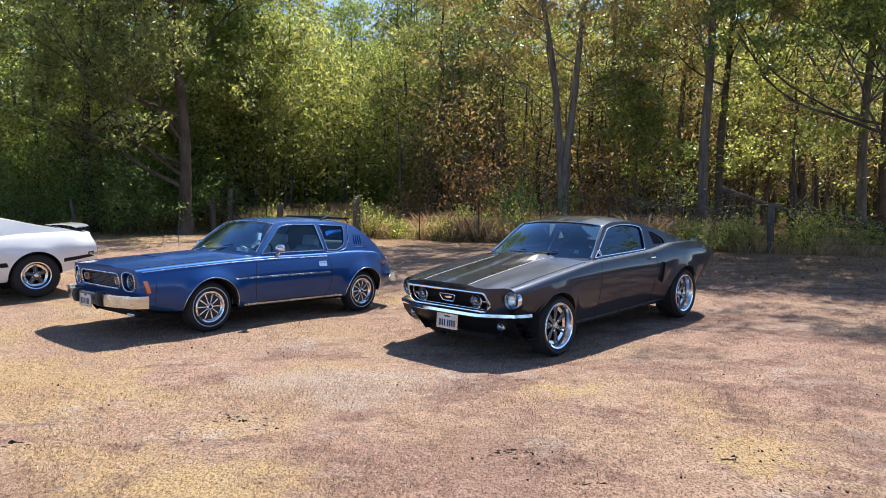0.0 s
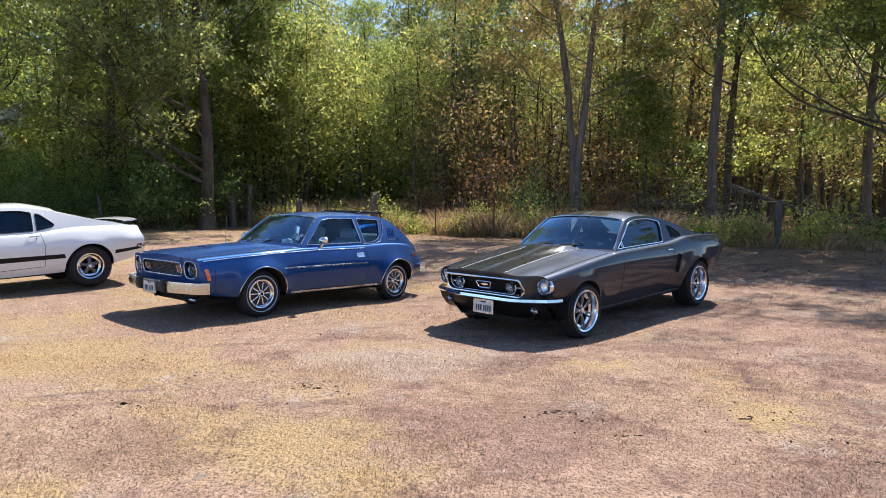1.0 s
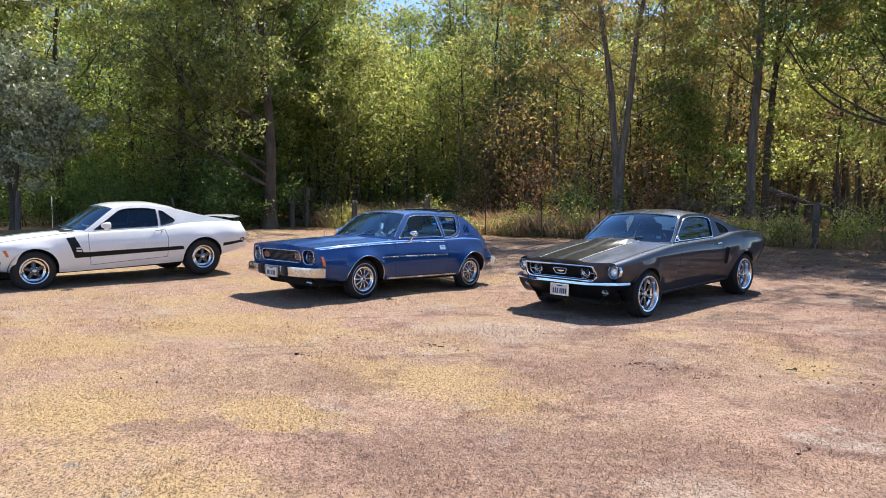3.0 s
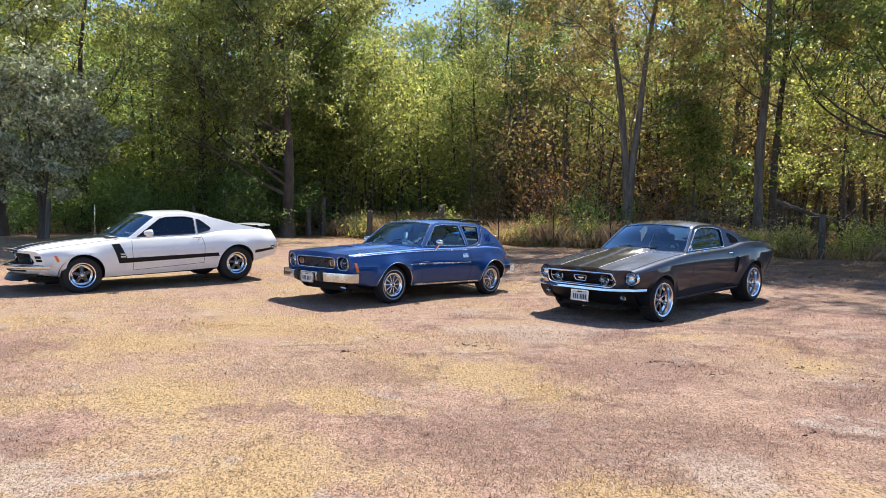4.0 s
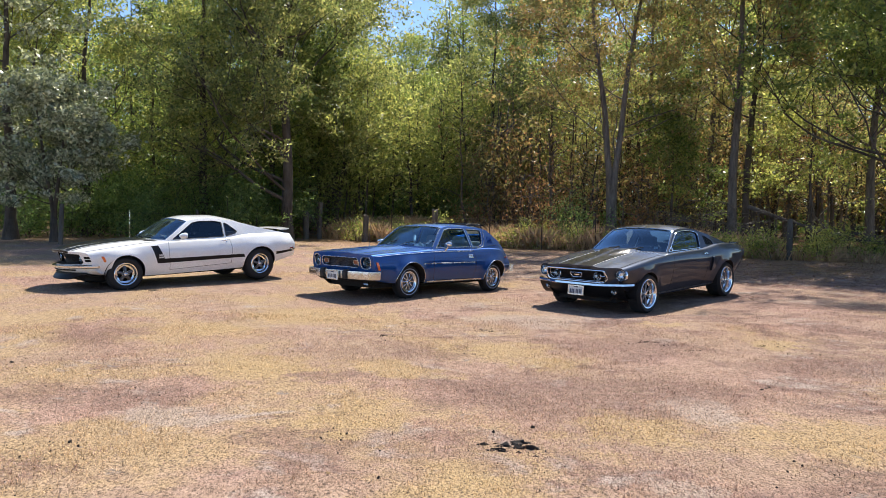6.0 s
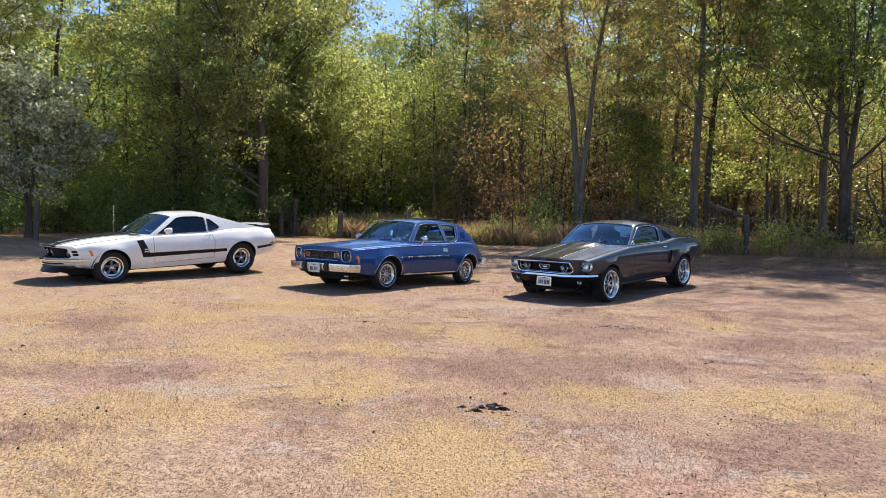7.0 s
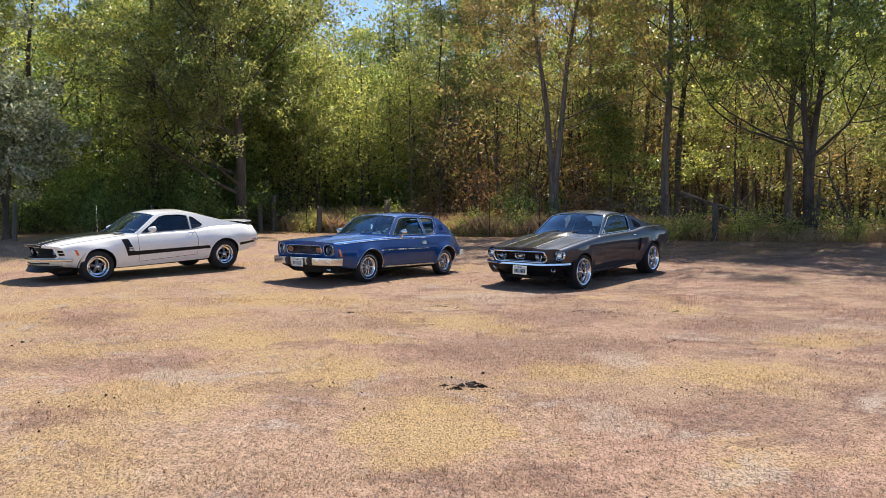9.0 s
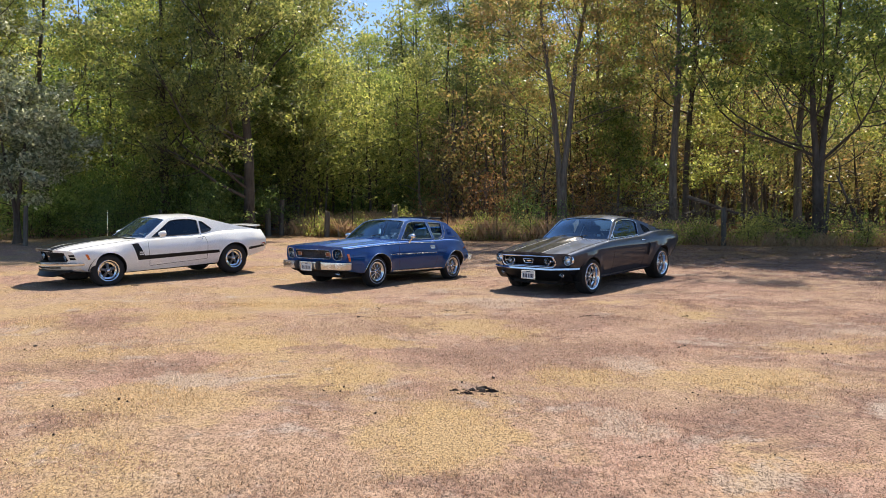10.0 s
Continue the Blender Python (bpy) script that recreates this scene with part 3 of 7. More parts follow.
def greenhouse(s, root, paint, tint, windows, label="", screen=(0.55, 0.1), back=None, back_tint=None):
    """Roof, pillars and glass. windows: outlines in x, z of the side panes."""
    xs = sorted(set([round(v, 4) for v in np.linspace(s.roof0, s.roof1, 60)] + [screen[0], screen[1]] + (list(back) if back else [])))
    fs = [-1, -0.985, -0.955, -0.93] + [v for v in np.linspace(-0.85, 0.85, 15)] + [0.93, 0.955, 0.985, 1]

    def is_screen(i, j):
        x, f = (xs[i] + xs[i + 1]) / 2, (fs[j] + fs[j + 1]) / 2
        if screen[1] < x < screen[0] and abs(f) < 0.955:
            return 1
        if back and back[0] < x < back[1] and abs(f) < 0.9:
            return 2
        return 0

    rows = [[roof_point(s, x, f) for f in fs] for x in xs]
    g = Geo().grid(rows, keep=lambda i, j: is_screen(i, j) == 0 and xs[i] < screen[0] + 0.001)
    top = part("roof", g, paint, root, label)
    w = Geo().grid([[(p[0], p[1], p[2] - 0.006) for p in r] for r in rows], keep=lambda i, j: is_screen(i, j) == 1)
    part("windscreen", w, tint, root, "raked tinted windscreen").visible_shadow = False
    if back:
        b = Geo().grid([[(p[0], p[1], p[2] - 0.006) for p in r] for r in rows], keep=lambda i, j: is_screen(i, j) == 2)
        part("rear_window", b, back_tint or tint, root).visible_shadow = False
    lid = Geo().grid([[(p[0], p[1] * 0.985, p[2] - 0.03) for p in r] for r in rows], keep=lambda i, j: is_screen(i, j) == 0 and xs[i + 1] < screen[1] + 0.001 and 3 < j < len(fs) - 5)
    part("headliner", lid, TRIM_DARK, root, "dark cloth lining under the roof")
    # sides with their openings
    line = [x for x in xs if x <= s.roof1]
    for sign in (1, -1):
        out = [(x, max(s.rail(x), s.shoulder(x) - 0.004)) for x in line] + [(x, s.shoulder(x) - 0.02) for x in reversed(line)]
        g = Geo()
        sheet(g, out, windows, lambda x, z, q=cabin_side(s, sign): q(x, z), 0.045, 0, depth=(0, -sign * 0.03, 0))
        part("cabin_side", g, paint, root)
        part("side_lining", sheet(Geo(), out, windows, lambda x, z, q=cabin_side(s, sign): q(x, z, -0.036), 0.07), TRIM_DARK, root, "dark trim inside the cabin wall")
        for o in windows:
            g = Geo()
            sheet(g, o, [], lambda x, z, q=cabin_side(s, sign): q(x, z, -0.018), 0.06)
            part("side_window", g, s.side_tint, root).visible_shadow = False
    return top


def window_trim(s, root, windows, mat, r=0.007, sides=(1, -1)):
    for sign in sides:
        for o in windows:
            q = cabin_side(s, sign)
            pts = [q(x, z, 0.003) for x, z in dense(o, 0.06)]
            part("window_trim", Geo().tube(pts + pts[:2], r, 6, cap=False), mat, root)


def screen_trim(s, root, screen, mat, r=0.009):
    pts = [roof_point(s, x, 0.965) for x in np.linspace(screen[0], screen[1], 10)]
    pts += [roof_point(s, screen[1], f) for f in np.linspace(0.93, -0.93, 16)]
    pts += [roof_point(s, x, -0.965) for x in np.linspace(screen[1], screen[0], 10)]
    part("windscreen_trim", Geo().tube([(x, y, z + 0.004) for x, y, z in pts], r, 6), mat, root)


def flank_strip(s, root, name, line, w, mat, sides=(1, -1), off=0.002, label="", thick=0.0):
    """A strip on the flank along a line of x, z points."""
    for sign in sides:
        g = Geo()
        pts = []
        for (x1, z1), (x2, z2) in zip(line, line[1:]):
            k = max(1, int(math.hypot(x2 - x1, z2 - z1) / 0.04))
            pts += [(x1 + (x2 - x1) * i / k, z1 + (z2 - z1) * i / k) for i in range(k)]
        pts.append(line[-1])
        rows = []
        for i, (x, z) in enumerate(pts):
            a, b = pts[max(0, i - 1)], pts[min(len(pts) - 1, i + 1)]
            d = math.hypot(b[0] - a[0], b[1] - a[1]) or 1
            nx, nz = -(b[1] - a[1]) / d * w / 2, (b[0] - a[0]) / d * w / 2
            f0, f1 = flank_place(s, 0.0, sign), flank_place(s, off + thick, sign)
            rows.append([f0(x - nx, z - nz), f1(x - nx * 0.7, z - nz * 0.7), f1(x + nx * 0.7, z + nz * 0.7), f0(x + nx, z + nz)])
        g.grid(rows)
        part(name, g, mat, root, label)


def top_stripe(s, root, y0, y1, x0, x1, mat=None, sides=(1, -1)):
    """A painted stripe along the bonnet."""
    for q in sides:
        at = lambda x, y: s.warp((x, q * y, s.top(x, y) + 0.0018))
        rows = [[at(x, y0 + (y1 - y0) * j / 5) for j in range(6)] for x in np.linspace(x0, x1, 40)]
        part("bonnet_stripe", Geo().grid(rows), mat or STRIPE_BLACK, root, "thin silver pinstripe" if mat else "black painted stripe")


def roof_stripe(s, root, y0, y1, x0, x1, sides=(1, -1)):
    for q in sides:
        rows = []
        for x in np.linspace(x0, x1, 24):
            yr = cabin_side(s, 1)(x, s.rail(x))[1]
            rows.append([(a, b, c + 0.0018) for a, b, c in (roof_point(s, x, q * (y0 + (y1 - y0) * j / 5) / yr) for j in range(6))])
        part("roof_stripe", Geo().grid(rows), STRIPE_BLACK, root, "black painted stripe")


def seam(s, root, line, sides=(1, -1), w=0.007):
    flank_strip(s, root, "panel_gap", line, w, DARK, sides, 0.0015)


def arch_trim(s, root, mat, r=0.010):
    for cx, cz, ra, _ in s.arches:
        for sign in (1, -1):
            pts = []
            for i in range(25):
                q = math.pi * i / 24
                x, z = cx + ra * math.cos(q), cz + ra * math.sin(q) * s.arch_tall
                pts.append((x, sign * (s.side(x, z) + 0.003), z))
            for e in (0, -1):
                x = pts[e][0]
                low = (x + (0.03 if e == 0 else -0.03), sign * s.side(x, s.sill(x) + 0.02), s.sill(x) + 0.02)
                pts = [low] + pts if e == 0 else pts + [low]
            part("arch_trim", Geo().tube(pts, r, 6, flat=0.7), mat, root)


def lamp(root, name, centre, r, bezel, mat_bezel, depth=0.05, lens=None, bowl=None, tilt=0.0):
    """A round lamp that faces ahead: bezel, reflector bowl and domed lens."""
    cx, cy, cz = centre
    m = Matrix.Translation(centre) @ Euler((0, 0, tilt)).to_matrix().to_4x4()

    def put(g):
        g.v = [tuple(m @ Vector(p)) for p in g.v]
        return g

    ring = [(r, -0.02), (r + bezel * 0.15, 0.004), (r + bezel * 0.5, 0.012), (r + bezel, 0.004), (r + bezel * 1.05, -depth)]
    base = part(name, put(Geo().lathe(ring, 28, axis="x")), mat_bezel, root)
    part("reflector", put(Geo().lathe([(r, -0.004), (r * 0.8, -depth * 0.6), (r * 0.4, -depth), (0.0005, -depth * 1.1)], 24, axis="x")), bowl or LAMP_BOWL, base)
    part("lens", put(Geo().lathe([(r, -0.006), (r * 0.8, 0.010), (r * 0.4, 0.018), (0.0005, 0.02)], 24, axis="x")), lens or LENS, base).visible_shadow = False
    return base


def wheel(root, x, y, z, sign, tyre_r, rim_r, width, style, ring=None):
    """A wheel with its axle along y; its face looks outwards. style gives rim, spokes and hub."""
    m = Matrix.Translation((x, y * sign, z)) @ (Matrix.Identity(4) if sign > 0 else Matrix.Rotation(math.pi, 4, "Z"))
    h = width / 2
    dish = style["dish"]
    prof = [(rim_r - 0.006, h - 0.012), (rim_r + 0.004, h - 0.002), (rim_r - 0.004, h + 0.004), (rim_r - 0.020, h - 0.002), (rim_r - 0.030, h - 0.02), (rim_r - 0.042, h - dish), (rim_r - 0.075, h - dish - 0.012), (rim_r - 0.085, h - dish - 0.06), (rim_r - 0.02, h - dish - 0.09), (rim_r - 0.02, -h)]
    base = part("wheel", Geo().lathe(prof, 40), style["lip"], root, style["label"])
    base.matrix_local = m
    k = tyre_r - rim_r
    t = [(rim_r - 0.01, -h + 0.01), (rim_r + 0.2 * k, -h - 0.006), (rim_r + 0.6 * k, -h - 0.012), (tyre_r - 0.022, -h + 0.004), (tyre_r - 0.005, -h + 0.03), (tyre_r, -h + 0.05), (tyre_r, h - 0.05), (tyre_r - 0.005, h - 0.03), (tyre_r - 0.022, h - 0.004), (rim_r + 0.6 * k, h + 0.012), (rim_r + 0.2 * k, h + 0.006), (rim_r, h - 0.008), (rim_r - 0.01, h - 0.02)]
    tg = Geo().lathe(t, 48)
    for j in range(60):
        q = 2 * math.pi * j / 60
        c, s = math.cos(q), math.sin(q)
        for a, b in ((-h + 0.02, -0.02), (0.02, h - 0.02)):
            tg.add([(tyre_r * 0.9995 * math.cos(q + d), yy, tyre_r * 0.9995 * math.sin(q + d)) for d, yy in ((0, a), (0.06, a), (0.075, b), (0.015, b))] + [((tyre_r + 0.005) * math.cos(q + d), yy, (tyre_r + 0.005) * math.sin(q + d)) for d, yy in ((0.008, a + 0.004), (0.052, a + 0.004), (0.067, b - 0.004), (0.023, b - 0.004))],
                   [(4, 5, 6, 7), (0, 1, 5, 4), (1, 2, 6, 5), (2, 3, 7, 6), (3, 0, 4, 7)])
    part("tyre", tg, TYRE, base, "black rubber tyre", sharp=50)
    if ring:
        part("sidewall_ring", Geo().lathe([(rim_r + ring[0], h + 0.0085), (rim_r + ring[0] + 0.002, h + 0.0125), (rim_r + ring[1], h + 0.0135), (rim_r + ring[1] + 0.002, h + 0.009)], 48), PALE_RUBBER, base, "pale ring on the sidewall")
    part("brake_disc", Geo().lathe([(0.05, h - dish - 0.10), (rim_r * 0.78, h - dish - 0.10), (rim_r * 0.78, h - dish - 0.115), (0.05, h - dish - 0.115)], 32), DARK, base)
    style["spokes"](base, rim_r, h - dish)
    return base


def spoke_mesh(n, inner, outer, w0, w1, y0, y1, thick, off=0.0):
    gs = []
    for i in range(n):
        q = 2 * math.pi * i / n + off
        m = Matrix.Rotation(-q, 4, "Y")
        rows = []
        for k in range(5):
            s = k / 4
            r, w, y = inner + (outer - inner) * s, w0 + (w1 - w0) * s, y0 + (y1 - y0) * s
            rows.append([m @ Vector(p) for p in ((r, y - thick, -w / 2), (r, y - 0.003, -w / 2), (r, y, -w / 2 + 0.004), (r, y, w / 2 - 0.004), (r, y - 0.003, w / 2), (r, y - thick, w / 2))])
        gs.append(Geo().grid(rows, close_v=True))
    return gs


def five_spoke(base, r, y):
    for g in spoke_mesh(5, 0.035, r - 0.05, 0.050, 0.062, y + 0.016, y - 0.008, 0.03, 0.3):
        part("spoke", g, SPOKE_GREY, base, "dark painted spoke")
    for g in spoke_mesh(5, 0.04, r - 0.06, 0.020, 0.012, y + 0.022, y + 0.0, 0.01, 0.3):
        part("spoke_ridge", g, GUNMETAL, base)
    part("hub_cap", Geo().lathe([(0.0005, y + 0.045), (0.022, y + 0.042), (0.034, y + 0.03), (0.04, y + 0.0), (0.04, y - 0.03)], 24), CHROME, base)
    for i in range(5):
        q = 2 * math.pi * i / 5 + 0.93
        g = Geo().lathe([(0.0005, y + 0.03), (0.009, y + 0.028), (0.010, y - 0.02)], 8)
        g.v = [(a + 0.058 * math.cos(q), b, c + 0.058 * math.sin(q)) for a, b, c in g.v]
        part("lug_nut", g, CHROME, base)


def slim_spokes(base, r, y):
    part("wheel_disc", Geo().lathe([(r - 0.036, y + 0.006), (r - 0.042, y + 0.003), (0.06, y - 0.003), (0.03, y - 0.003)], 32), RUBBER, base, "black painted wheel disc")
    for g in spoke_mesh(10, 0.042, r - 0.034, 0.012, 0.020, y + 0.018, y + 0.002, 0.02):
        part("spoke", g, CHROME, base, "chromed wheel spoke")
    part("hub_cap", Geo().lathe([(0.0005, y + 0.030), (0.018, y + 0.032), (0.030, y + 0.038), (0.040, y + 0.030), (0.052, y + 0.012), (0.054, y - 0.02)], 28), CHROME, base)
    part("hub_badge", Geo().lathe([(0.0005, y + 0.034), (0.019, y + 0.034), (0.021, y + 0.03)], 20), BLACK_PAINT, base)


def paired_spokes(base, r, y):
    for off in (-0.11, 0.11):
        for g in spoke_mesh(7, 0.03, r - 0.035, 0.020, 0.020, y + 0.01, y + 0.006, 0.022, off):
            part("spoke", g, GUNMETAL, base, "gunmetal alloy spoke")
    part("hub_cap", Geo().lathe([(0.0005, y + 0.03), (0.028, y + 0.028), (0.036, y + 0.02), (0.040, y - 0.02), (0.075, y - 0.025)], 24), POLISHED, base)
    for i in range(5):
        q = 2 * math.pi * i / 5
        g = Geo().lathe([(0.0005, y + 0.02), (0.010, y + 0.018), (0.011, y - 0.02)], 8)
        g.v = [(a + 0.06 * math.cos(q), b, c + 0.06 * math.sin(q)) for a, b, c in g.v]
        part("lug_nut", g, CHROME, base)


def plate(root, centre, w, h, bars, tilt=0.0):
    """A number plate: white board in a thin frame, its characters as plain bars."""
    cx, cy, cz = centre
    o = rounded([(-w / 2, -h / 2), (w / 2, -h / 2), (w / 2, h / 2), (-w / 2, h / 2)], 0.012)
    ct, st = math.cos(tilt), math.sin(tilt)

    def at(d):
        return lambda y, z: (cx + d * ct - z * st, cy + y, cz + z * ct)

    board = part("number_plate", sheet(Geo(), o, [], at(0), 0.05, rim=(-0.006, 0, 0)), PLATE_WHITE, root, "white plate with dark bars")
    inner = [(y * 0.9, z * 0.84) for y, z in o]
    part("plate_frame", sheet(Geo(), [(y * 1.03, z * 1.05) for y, z in o], [inner], at(0.004), 0.05, rim=(-0.012, 0, 0)), DULL_CHROME, board)
    for y, z, bw, bh in bars:
        b = [(y - bw / 2, z - bh / 2), (y + bw / 2, z - bh / 2), (y + bw / 2, z + bh / 2), (y - bw / 2, z + bh / 2)]
        part("bar", sheet(Geo(), b, [], at(0.0025), 0.05), PLATE_INK, board)
    return board


def bucket_seat(root, x, y, z, mat, w=0.52, rest=True, name="seat"):
    """Cushion, backrest and head rest of a cabin seat that faces ahead."""
    def pad(c, s, lean):
        m = Matrix.Translation(c) @ Matrix.Rotation(lean, 4, "Y")
        rows = []
        for i in range(9):
            a = -1 + i / 4
            e = (1 - abs(a) ** 6) ** 0.3 if abs(a) < 1 else 0.25
            rows.append([m @ Vector((s[0] / 2 * math.copysign(abs(math.cos(q)) ** 0.5, math.cos(q)) * (0.75 + 0.25 * e), s[1] / 2 * a, s[2] / 2 * math.copysign(abs(math.sin(q)) ** 0.5, math.sin(q)) * (0.7 + 0.3 * e))) for q in (2 * math.pi * j / 14 for j in range(14))])
        g = Geo().grid(rows, close_v=True)
        k = 14
        g.f += [tuple(range(k)), tuple(range(8 * k, 9 * k))]
        g.m += [0, 0]
        return g
    base = part(name, pad((x, y, z), (0.52, w, 0.16), -0.08), mat, root)
    part("backrest", pad((x - 0.32, y, z + 0.28), (0.14, w, 0.58), -0.28), mat, base)
    if rest:
        part("headrest", pad((x - 0.43, y, z + 0.62), (0.10, w * 0.5, 0.17), -0.2), mat, base)
    return base


def cabin_fittings(s, root, mat, dash_x, dash_z, wheel_mat=RUBBER):
    g = Geo()
    rows = []
    for i in range(13):
        y = -0.72 + 1.44 * i / 12
        rows.append([(dash_x + 0.42, y, dash_z - 0.01), (dash_x + 0.12, y, dash_z + 0.01), (dash_x, y, dash_z - 0.03), (dash_x + 0.02, y, dash_z - 0.18), (dash_x + 0.2, y, dash_z - 0.32)])
    part("dashboard", g.grid(rows), mat, root)
    m = Matrix.Translation((dash_x - 0.20, 0.36, dash_z - 0.02)) @ Matrix.Rotation(-0.42, 4, "Y")
    ring = [m @ Vector((0, 0.19 * math.cos(q), 0.19 * math.sin(q))) for q in (2 * math.pi * i / 28 for i in range(29))]
    sw = part("steering_wheel", Geo().tube(ring, 0.012, 8, cap=False), wheel_mat, root)
    for q in (0.2, math.pi - 0.2, -math.pi / 2):
        part("steering_spoke", Geo().tube([m @ Vector((0, 0, 0)), m @ Vector((0, 0.185 * math.cos(q), 0.185 * math.sin(q)))], 0.012, 6, flat=0.5), wheel_mat, sw)
    part("steering_column", Geo().tube([m @ Vector((0, 0, 0)), m @ Vector((0.35, 0, -0.02))], 0.03, 8), mat, sw)
    fl = Geo()
    fl.box((-0.2, 0, s.floor + 0.09), (2.0, 1.4, 0.02))
    for sign in (1, -1):
        fl.add([(0.9, sign * 0.72, s.floor + 0.1), (-1.2, sign * 0.72, s.floor + 0.1), (-1.2, sign * 0.76, s.shoulder(-1.2) - 0.06), (0.9, sign * 0.76, s.shoulder(0.9) - 0.1)], [(0, 1, 2, 3)])
    part("cabin_lining", fl, mat, root)


def wiper(s, root, x, f0, f1, mat):
    a = Vector(roof_point(s, x, f0))
    pts = [a + Vector((0.05, 0, -0.01)), a + Vector((0.02, (f1 - f0) * 0.3, 0.022)), Vector(roof_point(s, x - 0.05, (f0 + f1) / 2)) + Vector((0.0, 0, 0.022))]
    base = part("wiper", Geo().tube(pts, 0.006, 6), mat, root)
    b0, b1 = Vector(roof_point(s, x - 0.01, f0 + (f1 - f0) * 0.15)), Vector(roof_point(s, x - 0.08, f1))
    part("wiper_blade", Geo().tube([b0 + Vector((0, 0, 0.014)), b0.lerp(b1, 0.5) + Vector((0, 0, 0.02)), b1 + Vector((0, 0, 0.014))], 0.007, 6), RUBBER, base)


def pod_mirror(root, x, y, z, sign, mat, foot, r=0.065, long=0.11):
    prof = [(0.0005, long), (r * 0.45, long * 0.95), (r * 0.8, long * 0.7), (r, long * 0.25), (r, 0.0), (r * 0.9, -0.006)]
    g = Geo().lathe(prof, 20, axis="x")
    g.v = [(a + x, b * 1.15 + y * sign, c * 0.85 + z) for a, b, c in g.v]
    base = part("door_mirror", g, mat, root)
    gl = Geo().lathe([(r * 0.92, -0.004), (0.0005, -0.004)], 20, axis="x")
    gl.v = [(a + x, b * 1.15 + y * sign, c * 0.85 + z) for a, b, c in gl.v]
    part("mirror_glass", gl, CHROME, base)
    part("mirror_foot", Geo().tube([(x + 0.03, y * sign, z - r * 0.5), (x + foot[0], (y + foot[1]) * sign, z + foot[2])], [0.022, 0.030], 10), mat, base)

# ---- ground ----
def ground_z(x, y):
    z = 0.29 * step(6, 22, y) + 0.55 * step(24, 38, y) + 0.012 * max(0.0, min(-x - 2, 14.0))
    z += -0.085 * math.exp(-((x + 1.3) ** 2 + (y - 10.4) ** 2) / 1.8) - 0.035 * math.exp(-((x - 1.2) ** 2 + (y - 7.6) ** 2) / 1.6)
    if abs(x) < 40 and abs(y) < 40:
        z += 0.022 * (noise.noise(Vector((x * 0.45, y * 0.45, 3.1))) + 0.5 * noise.noise(Vector((x * 1.3, y * 1.3, 7.7))))
    return z


def axis(near, fine, far, grow):
    v, s = [0.0], fine
    while v[-1] < far:
        if v[-1] > near:
            s *= grow
        v.append(v[-1] + s)
    return v


def build_ground():
    ax = axis(16, 0.22, 900, 1.25)
    xs = [-v - 2 for v in reversed(ax[1:])] + [v - 2 for v in ax]
    ys = [-v + 6 for v in reversed(ax[1:])] + [v + 6 for v in ax]
    g = Geo().grid([[(x, y, ground_z(x, y)) for x in xs] for y in ys])
    ob = part("ground", g, TURF, weld=0)
    tagged(ob, "dry mown meadow with straw and rust patches", "ground", kind="structure")


build_ground()


def cloud_mesh(name, verts, faces, mats, slots=None):
    """A mesh straight from arrays of corners and equal faces."""
    me = bpy.data.meshes.new(name)
    v, f = np.asarray(verts, np.float32), np.asarray(faces, np.int32)
    n, k = f.shape
    me.vertices.add(len(v))
    me.vertices.foreach_set("co", v.ravel())
    me.loops.add(n * k)
    me.loops.foreach_set("vertex_index", f.ravel())
    me.polygons.add(n)
    me.polygons.foreach_set("loop_start", np.arange(0, n * k, k, dtype=np.int32))
    for m in mats:
        me.materials.append(m)
    if slots is not None:
        me.polygons.foreach_set("material_index", np.asarray(slots, np.int32))
    me.update(calc_edges=True)
    return me


def leaf_arrays(centres, size, rng, hang=0.3, narrow=0.5, flat=0.0):
    """A small folded diamond at each centre."""
    n = len(centres)
    a = rng.normal(size=(n, 3))
    a[:, 2] = a[:, 2] * (1 - flat) - hang
    a /= np.linalg.norm(a, axis=1, keepdims=True)
    b = np.cross(a, rng.normal(size=(n, 3)) * (1 - flat * 0.8) + np.array([0, 0, 2.5 * flat]))
    b /= np.linalg.norm(b, axis=1, keepdims=True) + 1e-9
    c = np.cross(a, b)
    s = (size * rng.uniform(0.6, 1.35, n))[:, None]
    p0 = centres - a * s * 0.5
    p2 = centres + a * s * 0.5
    mid = centres - a * s * 0.05
    p1 = mid + b * s * narrow * 0.5 + c * s * 0.08
    p3 = mid - b * s * narrow * 0.5 + c * s * 0.08
    v = np.stack([p0, p1, p2, p3], 1).reshape(-1, 3)
    f = np.arange(n * 4).reshape(n, 4)
    return v, f


def far_leaf_arrays(centres, size, rng, hang=0.3, narrow=0.6):
    """A single three-cornered leaf at each centre, for growth far off."""
    v, f = leaf_arrays(centres, size * 1.35, rng, hang, narrow)
    return v.reshape(-1, 4, 3)[:, :3].reshape(-1, 3), np.arange(len(centres) * 3).reshape(-1, 3)


